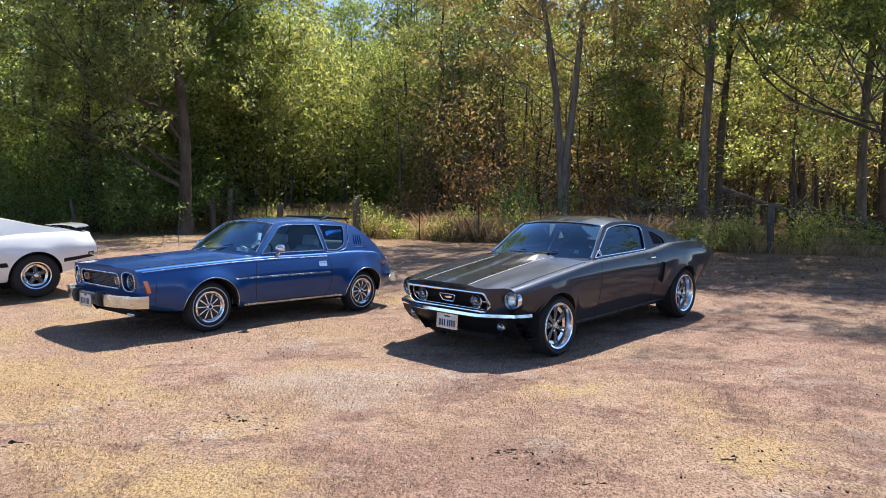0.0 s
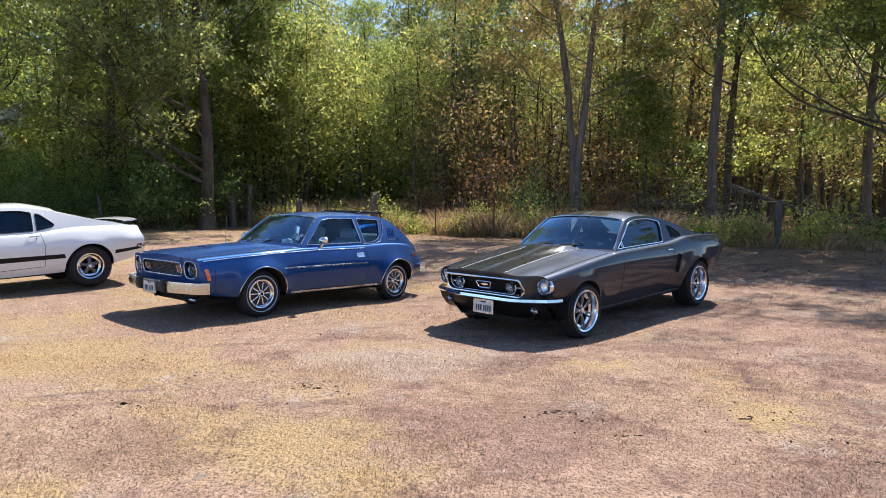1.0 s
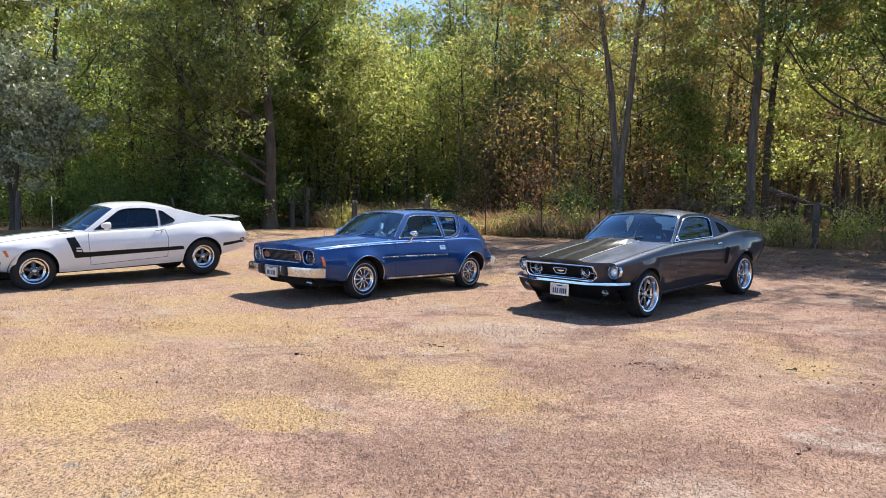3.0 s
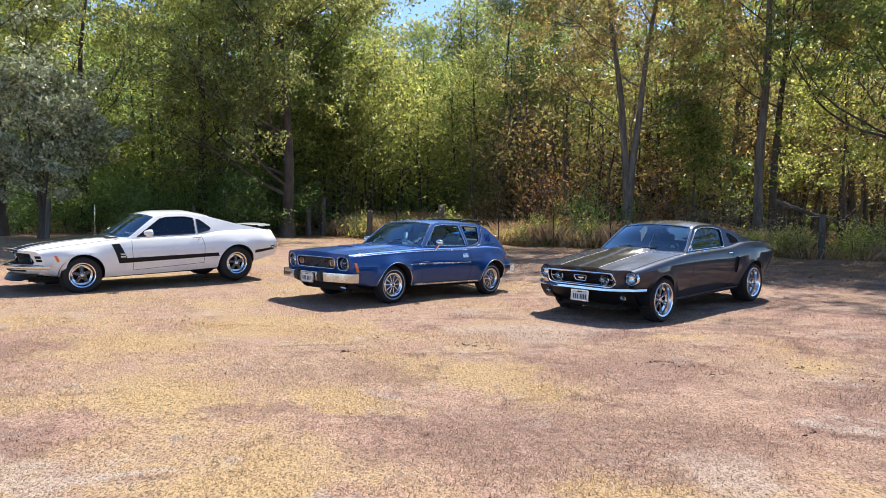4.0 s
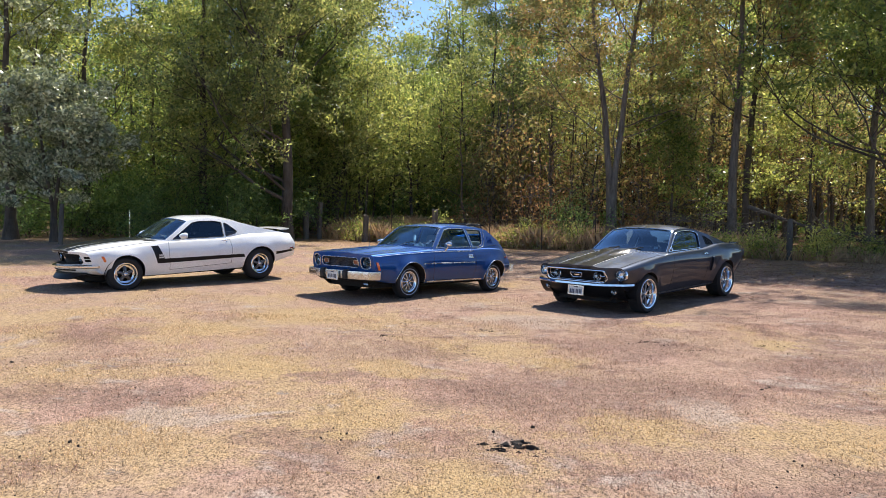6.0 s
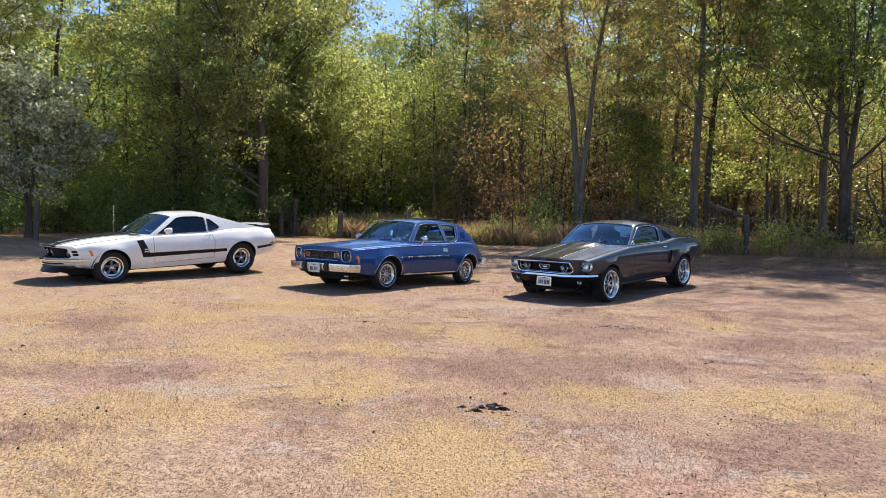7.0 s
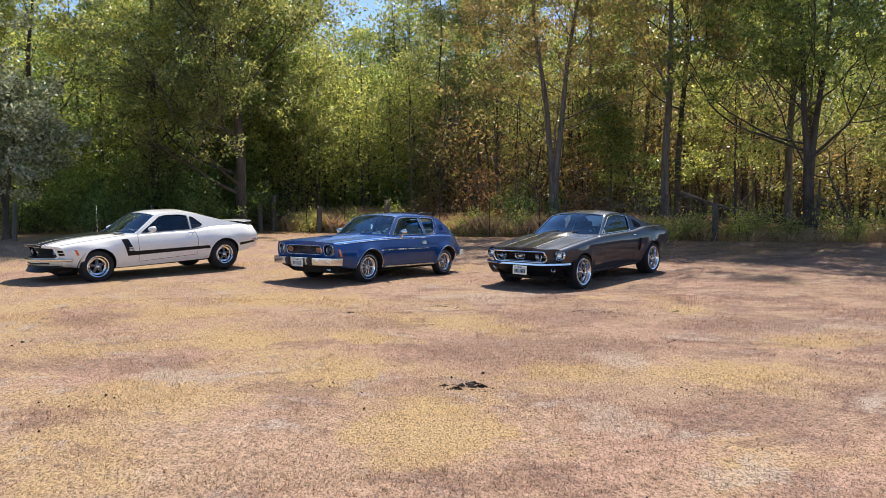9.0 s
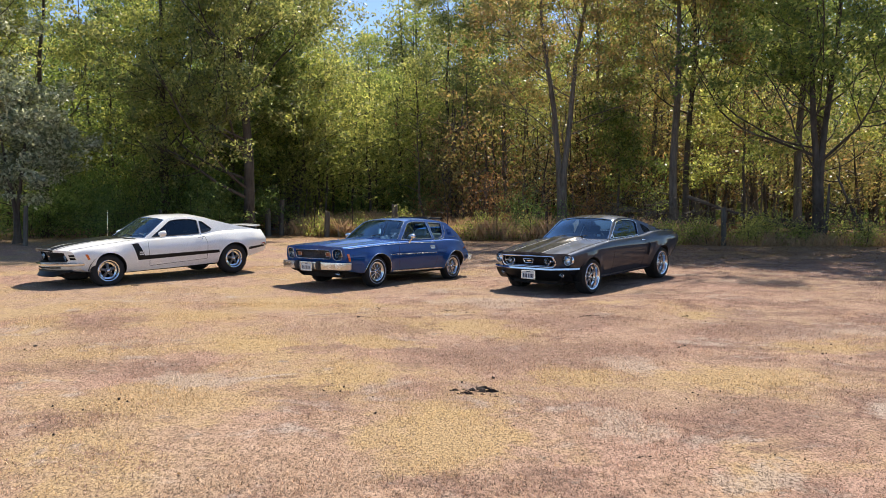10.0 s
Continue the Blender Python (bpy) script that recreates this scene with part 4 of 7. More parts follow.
def grow(rng, geo, start, way, length, r0, depth, tips, slot=0, sides=7, wander=0.25, lift=0.12, bare=0.35, split=(3, 5), spread=0.75):
    """One limb with its side limbs; collects the places where leaves hang."""
    steps = max(3, int(length / 0.55))
    pts, rs = [Vector(start)], [r0]
    d = Vector(way).normalized()
    for i in range(steps):
        d = (d + Vector(rng.normal(0, wander, 3)) * 0.5 + Vector((0, 0, lift * 0.5))).normalized()
        pts.append(pts[-1] + d * length / steps)
        rs.append(r0 * (1 - 0.72 * (i + 1) / steps) + 0.003)
    if r0 > 0.009:
        geo.tube(pts, rs, sides, slot, cap=False)
    if depth <= 1:
        tips.extend(pts[max(1, int(steps * bare)):])
    if depth > 0:
        for k in range(int(rng.integers(split[0], split[1] + 1))):
            s = rng.uniform(bare, 0.98)
            i = min(steps - 1, int(s * steps))
            p = pts[i].lerp(pts[i + 1], s * steps - i)
            dd = (pts[i + 1] - pts[i]).normalized()
            o = dd.orthogonal()
            o.rotate(Matrix.Rotation(rng.uniform(0, 2 * math.pi), 3, dd))
            grow(rng, geo, p, dd * (1 - spread * 0.45) + o * spread, length * rng.uniform(0.42, 0.68), rs[i] * rng.uniform(0.45, 0.65), depth - 1, tips, slot, max(4, sides - 1), wander * 1.15, lift, 0.25, split, spread)
    return pts


def tree(x, y, height, r, seed, leaf, wood, leaves=14000, size=0.11, label="", lean=(0, 0), forks=1, first=0.22, reach=0.42, hang=0.35, scatter=0.36, name="tree", low=0.5, levels=2, limbs=9, limb_lift=0.2, group="", spray=0.19):
    """A tapered trunk, limbs and a loose crown of single leaves."""
    rng = np.random.default_rng(seed)
    z0 = ground_z(x, y) - 0.08
    root = thing(name, label, "tree", Matrix.Translation((x, y, z0)), group)
    geo, twigs, tips = Geo(), Geo(), []
    stems = []
    for k in range(forks):
        a = rng.uniform(0, 2 * math.pi) if forks < 2 else math.pi * k + 0.25
        d = Vector((lean[0] + (0.17 * math.cos(a) if forks > 1 else 0), lean[1] + (0.15 * math.sin(a) if forks > 1 else 0), 1))
        n = 14
        pts, rs = [], []
        split_h = height * 0.17 if forks > 1 else 0
        p = Vector((0, 0, 0))
        for i in range(n + 1):
            s = i / n
            h = s * height
            wob = Vector((noise.noise(Vector((seed, s * 3, k * 5))), noise.noise(Vector((seed + 9, s * 3, k * 5))), 0)) * 0.045 * height * s
            off = Vector((d.x, d.y, 0)) * max(0.0, h - split_h) * (0.8 if forks > 1 else 1) + wob
            if forks > 1 and h <= split_h:
                off = Vector((lean[0], lean[1], 0)) * h + wob
            pts.append(Vector((0, 0, h)) + off)
            flare = 1 + 0.55 * math.exp(-h / 0.22)
            thin = (0.72 if forks > 1 and h > split_h else 1)
            rs.append(max(0.012, r * (1 - 0.9 * s) * flare * thin))
        geo.tube(pts, rs, 10, cap=False)
        stems.append((pts, rs))
        for j in range(limbs):
            s = first + (0.98 - first) * (j + rng.uniform(0, 0.9)) / limbs
            i = min(n - 1, int(s * n))
            q = pts[i].lerp(pts[i + 1], s * n - i)
            a = rng.uniform(0, 2 * math.pi)
            ln = height * reach * (1.05 - 0.7 * s) * rng.uniform(0.7, 1.2)
            grow(rng, twigs, q, (math.cos(a), math.sin(a), rng.uniform(0.15, 0.8)), ln, rs[i] * rng.uniform(0.2, 0.36), levels, tips, 0, 6, lift=limb_lift)
        tips.extend(pts[-3:])
    part("trunk", geo, wood, root, weld=0)
    part("branchwork", twigs, wood, root, weld=0)["kind"] = "stuff"
    t = np.array([tuple(p) for p in tips])
    # sprays: leaves gather round twig ends, with gaps between
    n = max(60, leaves // 58)
    heart = t[rng.integers(0, len(t), n)] + rng.normal(0, scatter, (n, 3)) * np.array([1, 1, 0.7])
    c = heart[rng.integers(0, n, leaves)] + rng.normal(0, spray, (leaves, 3)) * np.array([1.25, 1.25, 0.7])
    c = c[c[:, 2] > low]
    v, f = leaf_arrays(c, size, rng, hang)
    ob = new("crown", cloud_mesh("crown", v, f, [leaf]))
    ob.parent = root
    return root


def shrub(x, y, w, h, seed, leaf, leaves, size=0.08, label="", name="shrub", d=None):
    """A bush of thin stems with leaves in loose clumps."""
    rng = np.random.default_rng(seed)
    root = thing(name, label, "shrub", Matrix.Translation((x, y, ground_z(x, y) - 0.03)))
    d = d or w
    geo, tips = Geo(), []
    for k in range(max(7, int(w * 5))):
        a, s = rng.uniform(0, 2 * math.pi), math.sqrt(rng.uniform(0, 1))
        p = Vector((math.cos(a) * s * w * 0.36, math.sin(a) * s * d * 0.36, 0))
        grow(rng, geo, p, (p.x / w * 1.2, p.y / d * 1.2, 1.0), h * rng.uniform(0.5, 0.95), 0.016, 1, tips, 0, 4, 0.35, 0.1, 0.15, (2, 4))
    part("branchwork", geo, BARK_DARK, root, weld=0)["kind"] = "stuff"
    t = np.array([tuple(p) for p in tips])
    c = t[rng.integers(0, len(t), leaves)] + rng.normal(0, 0.17, (leaves, 3))
    c = c[c[:, 2] > 0.03]
    v, f = leaf_arrays(c, size, rng, 0.1, 0.55)
    ob = new("foliage", cloud_mesh("foliage", v, f, [leaf]))
    ob.parent = root
    ob["kind"] = "stuff"
    return root


# ---- trees along the fence, nearest first ----
OLIVE_L = "tall tree with olive green autumn leaves behind the fence"
TURN_L = "tall tree with yellow and rust turning leaves"
GREEN_L = "leafy green tree in the wood behind the fence"
tree(-9.45, 24.4, 14.6, 0.25, 11, OLIVE, BARK_DARK, 47850, 0.146, "large leafy olive green tree with a thick dark trunk", first=0.104, reach=0.44, limbs=26, scatter=0.42)
tree(3.9, 23.4, 14.1, 0.22, 22, AUTUMN, BARK, 34800, 0.138, "forked grey tree with thin yellowing leaves", forks=2, first=0.226, reach=0.38, limbs=14, scatter=0.42)
tree(8.45, 23, 15.1, 0.19, 31, AUTUMN, BARK, 14000, 0.150, "tall straight grey trunk with rusty leaves", first=0.33, reach=0.33, limbs=17, lean=(0.015, 0))
tree(9.3, 23.9, 15.1, 0.15, 32, AUTUMN, BARK_DARK, 14000, 0.142, "slim dark straight trunk beside a paler one", first=0.33, reach=0.33, limbs=17, lean=(0.025, 0))
tree(12.6, 19.6, 15.2, 0.19, 41, GREEN, BARK_DARK, 28000, 0.155, "bright green tree with leaning dark stems", forks=2, first=0.16, reach=0.36, limbs=18, lean=(-0.02, 0), scatter=0.38)
tree(16.2, 18.9, 15.0, 0.20, 42, YELLOW, BARK_DARK, 20000, 0.155, OLIVE_L, first=0.10, reach=0.38, limbs=19)
tree(13.9, 23.4, 14.6, 0.18, 43, YELLOW, BARK, 21750, 0.142, TURN_L, first=0.174, reach=0.36, limbs=14)
tree(7.4, 31.5, 15.1, 0.16, 44, YELLOW, BARK, 11000, 0.142, OLIVE_L, first=0.174, reach=0.36, limbs=16)
tree(2.6, 40, 17.3, 0.15, 45, GREEN, BARK, 22000, 0.155, OLIVE_L, first=0.087, reach=0.30, limbs=17)
tree(-0.4, 37.0, 16.0, 0.13, 46, OLIVE, BARK_DARK, 13000, 0.150, GREEN_L, first=0.087, reach=0.24, limbs=14)
tree(-5.3, 37, 10.2, 0.12, 47, GREEN, BARK_DARK, 14000, 0.140, "low dark green tree behind the fence", first=0.07, reach=0.34, limbs=13)
tree(-8.6, 30.2, 14.6, 0.13, 48, OLIVE, BARK_DARK, 24000, 0.145, OLIVE_L, first=0.07, reach=0.27, limbs=16)
tree(-13.2, 25, 13.5, 0.2, 49, YELLOW, BARK_DARK, 36250, 0.142, "dense yellow green tree in the hedge", first=0.0609, reach=0.36, limbs=19)
tree(-18.6, 25.4, 12.4, 0.2, 50, YELLOW, BARK_DARK, 29000, 0.138, "yellow green tree above the hedge", first=0.087, reach=0.42, limbs=16)
tree(-16.2, 19.2, 5.6, 0.12, 51, GREY_LEAF, BARK_DARK, 19000, 0.155, "small grey leaved tree with crooked stems by the fence", forks=2, first=0.226, reach=0.46, limbs=13, limb_lift=0.02, scatter=0.30, low=1.3, spray=0.15)
tree(-18.6, 20.4, 11.9, 0.2, 52, GREY_LEAF, BARK_DARK, 22000, 0.165, "tall grey green tree at the end of the fence", spray=0.16, first=0.13, reach=0.42, limbs=14)
tree(-24.5, 23, 12.9, 0.2, 53, OLIVE, BARK_DARK, 29000, 0.155, OLIVE_L, first=0.087, reach=0.42, limbs=14)
tree(19.5, 20.5, 12.9, 0.2, 54, GREEN, BARK_DARK, 23200, 0.146, GREEN_L, first=0.087, reach=0.42, limbs=14)
tree(-11.4, 29, 14.6, 0.17, 55, GREEN, BARK_DARK, 31900, 0.155, GREEN_L, first=0.087, reach=0.36, limbs=14)
tree(3.4, 38, 17.3, 0.16, 56, OLIVE, BARK, 21000, 0.155, OLIVE_L, first=0.087, reach=0.36, limbs=14)
tree(9.8, 29.5, 15.1, 0.16, 57, YELLOW, BARK, 14000, 0.155, OLIVE_L, first=0.122, reach=0.36, limbs=14)
tree(16.5, 26.5, 14.6, 0.17, 58, OLIVE, BARK_DARK, 16000, 0.155, OLIVE_L, first=0.104, reach=0.38, limbs=13)
tree(7.0, 26.0, 6.5, 0.07, 59, GREEN, BARK_DARK, 7000, 0.14, "slender green young tree between grey trunks", first=0.174, reach=0.30, limbs=11)
tree(11.2, 22.6, 7.0, 0.07, 60, YELLOW, BARK_DARK, 5000, 0.13, "slender yellow green young tree behind the fence", first=0.157, reach=0.32, limbs=11)


def far_woods(name, label, spots, seed, leaf, per, size, first=0.12, wood=None):
    """A stand of trees too far and too many to count: stems in one part, leaves in another."""
    rng = np.random.default_rng(seed)
    root = thing(name, label, "woods", Matrix.Identity(4))
    root["kind"] = "stuff"
    geo, allv = Geo(), []
    for x, y, h in spots:
        z0 = ground_z(x, y)
        lean = rng.normal(0, 0.05, 2)
        n = 7
        pts = [Vector((x + lean[0] * h * i / n + rng.normal(0, 0.06), y + lean[1] * h * i / n, z0 + h * i / n - 0.1)) for i in range(n + 1)]
        r = rng.uniform(0.05, 0.14)
        geo.tube(pts, [r * (1 - 0.85 * i / n) for i in range(n + 1)], 5, cap=False)
        tips = []
        for k in range(9):
            s = rng.uniform(first, 1)
            q = pts[0].lerp(pts[-1], s)
            a = rng.uniform(0, 2 * math.pi)
            ln = h * 0.34 * (1.1 - 0.75 * s)
            e = q + Vector((math.cos(a), math.sin(a), rng.uniform(0.1, 0.7))) * ln
            geo.tube([q, q.lerp(e, 0.5) + Vector((0, 0, 0.1)), e], [r * 0.3, r * 0.18, 0.006], 4, cap=False)
            tips += [q.lerp(e, u) for u in (0.35, 0.6, 0.8, 1.0)]
        t = np.array([tuple(p) for p in tips])
        c = t[rng.integers(0, len(t), per)] + rng.normal(0, 0.55, (per, 3))
        allv.append(c[c[:, 2] > z0 + 0.3])
    part("branchwork", geo, wood or BARK_DARK, root, weld=0)["kind"] = "stuff"
    v, f = far_leaf_arrays(np.concatenate(allv), size, rng, 0.3, 0.75)
    ob = new("foliage", cloud_mesh("foliage", v, f, [leaf]))
    ob.parent = root
    ob["kind"] = "stuff"
    return root


def wood_spots(seed, n, x0, x1, y0, y1, h0, h1):
    """Places for stems; lower where the wood is thin and sky shows over it."""
    rng = np.random.default_rng(seed)
    out = []
    for _ in range(n):
        x, y = rng.uniform(x0, x1), rng.uniform(y0, y1)
        h = rng.uniform(h0, h1)
        gap = abs((x + 1.5) / (y + 3.8) + 0.105)
        if gap < 0.048:
            h = min(h, 0.205 * (y + 3.8) + 0.6)
        # thin light-filled edge behind the dry grass
        if -2 < x < 8:
            h = min(h, 1.3 * (y - 25.2))
        out.append((x, y, h))
    return out


far_woods("woods", "deep mixed wood of green and olive trees", wood_spots(61, 150, -58, 52, 50, 64, 19, 25), 61, GREEN, 2100, 0.27)
far_woods("woods", "green inner wood behind the fence", wood_spots(62, 70, -44, 40, 42, 52, 7, 12), 62, OLIVE, 1500, 0.24, 0.06)
far_woods("woods", "dark green trees across the back of the clearing", wood_spots(69, 34, -16, 6, 44, 50, 11, 16), 69, OLIVE, 1500, 0.22, 0.05)
far_woods("thicket", "thin saplings with turning leaves behind the fence", wood_spots(63, 135, -1.5, 27, 27.5, 38, 3.5, 9.0), 63, AUTUMN, 620, 0.13, 0.18)
far_woods("thicket", "slender young green trees deep in the wood", wood_spots(67, 60, -1, 30, 32, 42, 5.0, 10.0), 67, YELLOW, 700, 0.15, 0.14)
far_woods("thicket", "dense dark green young trees behind the hedge", wood_spots(68, 64, -27, -9, 27.5, 38, 6.0, 11.0), 68, GREEN, 1500, 0.16, 0.04)
far_woods("thicket", "young green trees with bare stems over dry grass", wood_spots(70, 24, -9.5, -4.5, 29.5, 36, 5.0, 9.0), 70, YELLOW, 1500, 0.14, 0.20)
far_woods("thicket", "leafy green trees at the back of the clearing", wood_spots(71, 22, -5, 1, 35, 41, 6.0, 10.0), 71, YELLOW, 1500, 0.15, 0.12)
far_woods("thicket", "bare slender brown stems with few leaves", wood_spots(66, 70, -2, 16, 26.5, 33, 4.0, 8.0), 66, RUST_LEAF, 130, 0.12, 0.3, BARK)
# added out of view behind the camera; reaches the picture only through reflections
far_woods("woods", "unseen tree line added behind the camera", [(-60 + 120 * k / 59 + 3 * math.sin(k * 7.1), -46 - 5 * math.sin(k * 3.3), 10 + 2.5 * math.sin(k * 5.7)) for k in range(60)], 64, OLIVE, 500, 0.45, 0.05)


# ---- charcoal fastback ----
def charcoal_fastback():
    slope = -0.034
    root = thing("fastback_car", "charcoal grey fastback coupe with black racing stripes", "car",
                 Matrix.Translation((1.671, 8.944, 0.012)) @ Matrix.Rotation(radians(-134.75), 4, "Z") @ Matrix.Rotation(-slope, 4, "Y"), "parked classic cars")
    WF, WR = 1.415, -1.312
    s = Shape(x0=-2.26, x1=2.16, floor=0.2, tuck=0.15, tuck_pow=1.6, lean_pow=1.7, arch_tall=1.0, cabin=(-1.25, 0.72),
              sill=table((-2.26, 0.42), (-1.8, 0.30), (-1.0, 0.23), (1.0, 0.23), (1.8, 0.34), (2.16, 0.42)),
              crease=table((-2.26, 0.76), (-1.4, 0.80), (-0.7, 0.76), (0.2, 0.785), (1.2, 0.79), (1.8, 0.755), (2.16, 0.725)),
              shoulder=table((-2.26, 0.93), (-2.0, 0.965), (-1.5, 1.005), (-1.1, 1.005), (-0.8, 0.965), (-0.5, 0.93), (0.0, 0.925), (0.6, 0.92), (1.2, 0.875), (1.8, 0.815), (2.16, 0.775)),
              centre=table((-2.26, 0.90), (-1.0, 0.97), (0.6, 0.955), (0.9, 0.95), (1.3, 0.915), (1.8, 0.85), (2.16, 0.79)),
              width=table((-2.26, 0.84), (-1.9, 0.905), (-1.37, 0.93), (-0.8, 0.905), (-0.4, 0.89), (0.6, 0.89), (1.37, 0.885), (1.85, 0.865), (2.16, 0.83)),
              lean=table((-2.26, 0.085), (-1.3, 0.075), (-0.7, 0.05), (0.0, 0.04), (1.0, 0.035), (2.16, 0.03)),
              round=table((-2.26, 0.06), (-1.0, 0.06), (0, 0.03), (2.16, 0.045)),
              bulge=lambda x, y: 0.040 * step(1.66, 0.95, x) * step(0.70, 0.82, x) * (1 - step(0.10 + 0.16 * step(1.6, 0.9, x), 0.15 + 0.18 * step(1.6, 0.9, x), y)) + 0.012 * step(0.8, 1.0, x) * (1 - step(0.36, 0.42, y)),
              front_shape=lambda y, z: 0.07 * step(0.45, 0.75, z) - 0.165 * step(0.56, 0.70, y) - 0.05 * (z < 0.46),
              rear_shape=lambda y, z: 0.05 * (y / 0.85) ** 2 - 0.05 * step(0.6, 0.95, z),
              arches=((WF, 0.315, 0.356, 0.026), (WR, 0.32, 0.366, 0.03)),
              rail=table((0.66, 0.918), (0.52, 1.02), (0.30, 1.196), (0.13, 1.292), (-0.1, 1.318), (-0.4, 1.306), (-0.8, 1.222), (-1.2, 1.095), (-1.6, 0.985), (-2.05, 0.925)),
              ridge=table((0.66, 0.930), (0.5, 1.05), (0.30, 1.236), (0.14, 1.337), (-0.15, 1.376), (-0.5, 1.358), (-0.9, 1.25), (-1.4, 1.08), (-2.05, 0.935)),
              bow=table((0.66, 0.20), (0.1, 0.07), (-0.3, 0.0)),
              belt_in=0.08, tumble=0.34, tumble2=0.25, roof0=-2.05, roof1=0.66, side_tint=TINT_DARK)
    car_body(s, root, GREY, "charcoal metallic body panels")
    screen = (0.625, 0.17)
    vent = rounded([(0.585, 0.952), (0.475, 1.02), (0.475, 0.952)], 0.006)
    main = rounded([(0.445, 0.955), (0.445, 1.045), (0.125, 1.250), (-0.08, 1.280), (-0.40, 1.270), (-0.62, 1.220), (-0.54, 0.955)], [0.01, 0.01, 0.06, 0.1, 0.1, 0.05, 0.03])
    louvre = rounded([(-0.76, 0.995), (-0.74, 1.17), (-0.82, 1.15), (-0.99, 1.06), (-1.02, 0.995)], 0.02)
    wins = [vent, main, louvre]
    greenhouse(s, root, GREY, TINT_MID, wins, screen=screen, back=(-1.75, -0.85), back_tint=TINT_DARK)
    window_trim(s, root, [main, vent], CHROME, 0.008)
    screen_trim(s, root, screen, CHROME)
    top_stripe(s, root, 0.05, 0.31, 0.76, 2.155)
    top_stripe(s, root, 0.328, 0.340, 0.80, 2.14, LETTER)
    roof_stripe(s, root, 0.05, 0.31, -0.84, 0.155)
    for e in (1, -1):
        part("nose_stripe", Geo().grid([[(s.x1 + s.nose(y, z) + 0.002, e * y, z) for y in (0.05, 0.18, 0.31)] for z in (0.748, 0.765, 0.778)]), STRIPE_BLACK, root, "black painted stripe")
    # louvred sail panel
    for sign in (1, -1):
        q = cabin_side(s, sign)
        part("sail_panel", sheet(Geo(), louvre, [], lambda x, z, q=q: q(x, z, -0.016), 0.05), BLACK_PAINT, root, "black louvred sail panel")
        for k in range(4):
            x = -0.79 - 0.055 * k
            hi = 1.15 - 0.035 * k
            part("sail_louvre", Geo().tube([q(x, 1.0, -0.008), q(x + 0.01, hi, -0.008)], 0.014, 6, flat=0.5), BLACK_PAINT, root)
    # front cladding
    h = s.half_section(s.x1, s.sill(s.x1))
    out = [(y, z) for y, z in h] + [(-y, z) for y, z in reversed(h[:-1])]
    low = 0.47
    out = [p for p in out if p[1] >= low] 
    mouth = rounded([(-0.565, 0.735), (-0.60, 0.60), (-0.53, 0.535), (0.53, 0.535), (0.60, 0.60), (0.565, 0.735)], [0.03, 0.06, 0.06, 0.06, 0.06, 0.03])
    fx = lambda d: (lambda y, z: (s.x1 + s.nose(y, z) + d, y, z))
    eyes = [ellipse(e * 0.765, 0.662, 0.096, 0.096) for e in (1, -1)]
    g = sheet(Geo(), out, [mouth, *eyes], fx(0), 0.05, depth=(-0.06, 0, 0))
    part("nose_panel", g, GREY, root, "charcoal front panel round the grille")
    pts = [fx(0.004)(y, z) for y, z in dense(mouth, 0.05)]
    part("grille_surround", Geo().tube(pts + pts[:2], 0.013, 8, cap=False), CHROME, root, "chrome surround of the grille")
    gb = part("grille", sheet(Geo(), mouth, [], fx(-0.075), 0.06), BLACK_PAINT, root, "black mesh grille set deep in the nose")
    for k in range(9):
        z = 0.556 + 0.0205 * k
        e = 0.545
        part("grille_bar", Geo().tube([fx(-0.062)(-e, z), fx(-0.06)(0, z), fx(-0.062)(e, z)], 0.0032, 5), BLACK_PAINT, gb)
    inner = [(y * 0.93, 0.637 + (z - 0.637) * 0.84) for y, z in mouth]
    pts = [fx(-0.035)(y, z) for y, z in dense(inner, 0.05)]
    part("grille_trim", Geo().tube(pts + pts[:2], 0.006, 6, cap=False), CHROME, gb)
    for e in (1, -1):
        lamp(root, "fog_lamp", fx(-0.035)(e * 0.40, 0.637), 0.062, 0.014, CHROME)
        lamp(root, "headlight", fx(0.0)(e * 0.765, 0.662), 0.084, 0.012, CHROME, 0.04)
        part("fog_lamp_bracket", Geo().tube([fx(-0.05)(e * 0.46, 0.637), fx(-0.05)(e * 0.55, 0.637)], 0.009, 6), CHROME, gb)
    frame_o = rounded([(-0.115, 0.675), (-0.085, 0.60), (0.085, 0.60), (0.115, 0.675)], 0.02)
    pts = [fx(-0.02)(y, z) for y, z in frame_o]
    em = part("grille_badge", Geo().tube(pts + pts[:2], 0.007, 6, cap=False), CHROME, gb, "chrome frame with a plain badge bar")
    part("badge_bar", sheet(Geo(), rounded([(-0.06, 0.645), (-0.01, 0.622), (0.05, 0.635), (0.065, 0.652), (0.01, 0.65)], 0.01), [], fx(-0.025), 0.03, rim=(-0.012, 0, 0)), CHROME, em)
    # bumper, valance, plate
    def bump_path(e, n=25):
        return [(s.x1 + 0.075 - 0.14 * step(0.35, 0.88, abs(y)) - (0.15 * step(0.84, 0.935, abs(y))), y, 0.510 + 0.012 * step(0.5, 0.9, abs(y))) for y in np.linspace(-e, e, n)]
    path = bump_path(0.93, 41)
    prof = [(0.0, -0.030), (-0.026, -0.028), (-0.046, -0.018), (-0.050, -0.006), (-0.040, 0.004), (-0.010, 0.010), (0.006, 0.010), (0.012, -0.02)]
    part("front_bumper", swept(Geo(), path, prof), CHROME, root, "slim chrome blade bumper")
    va = Geo()
    rows = []
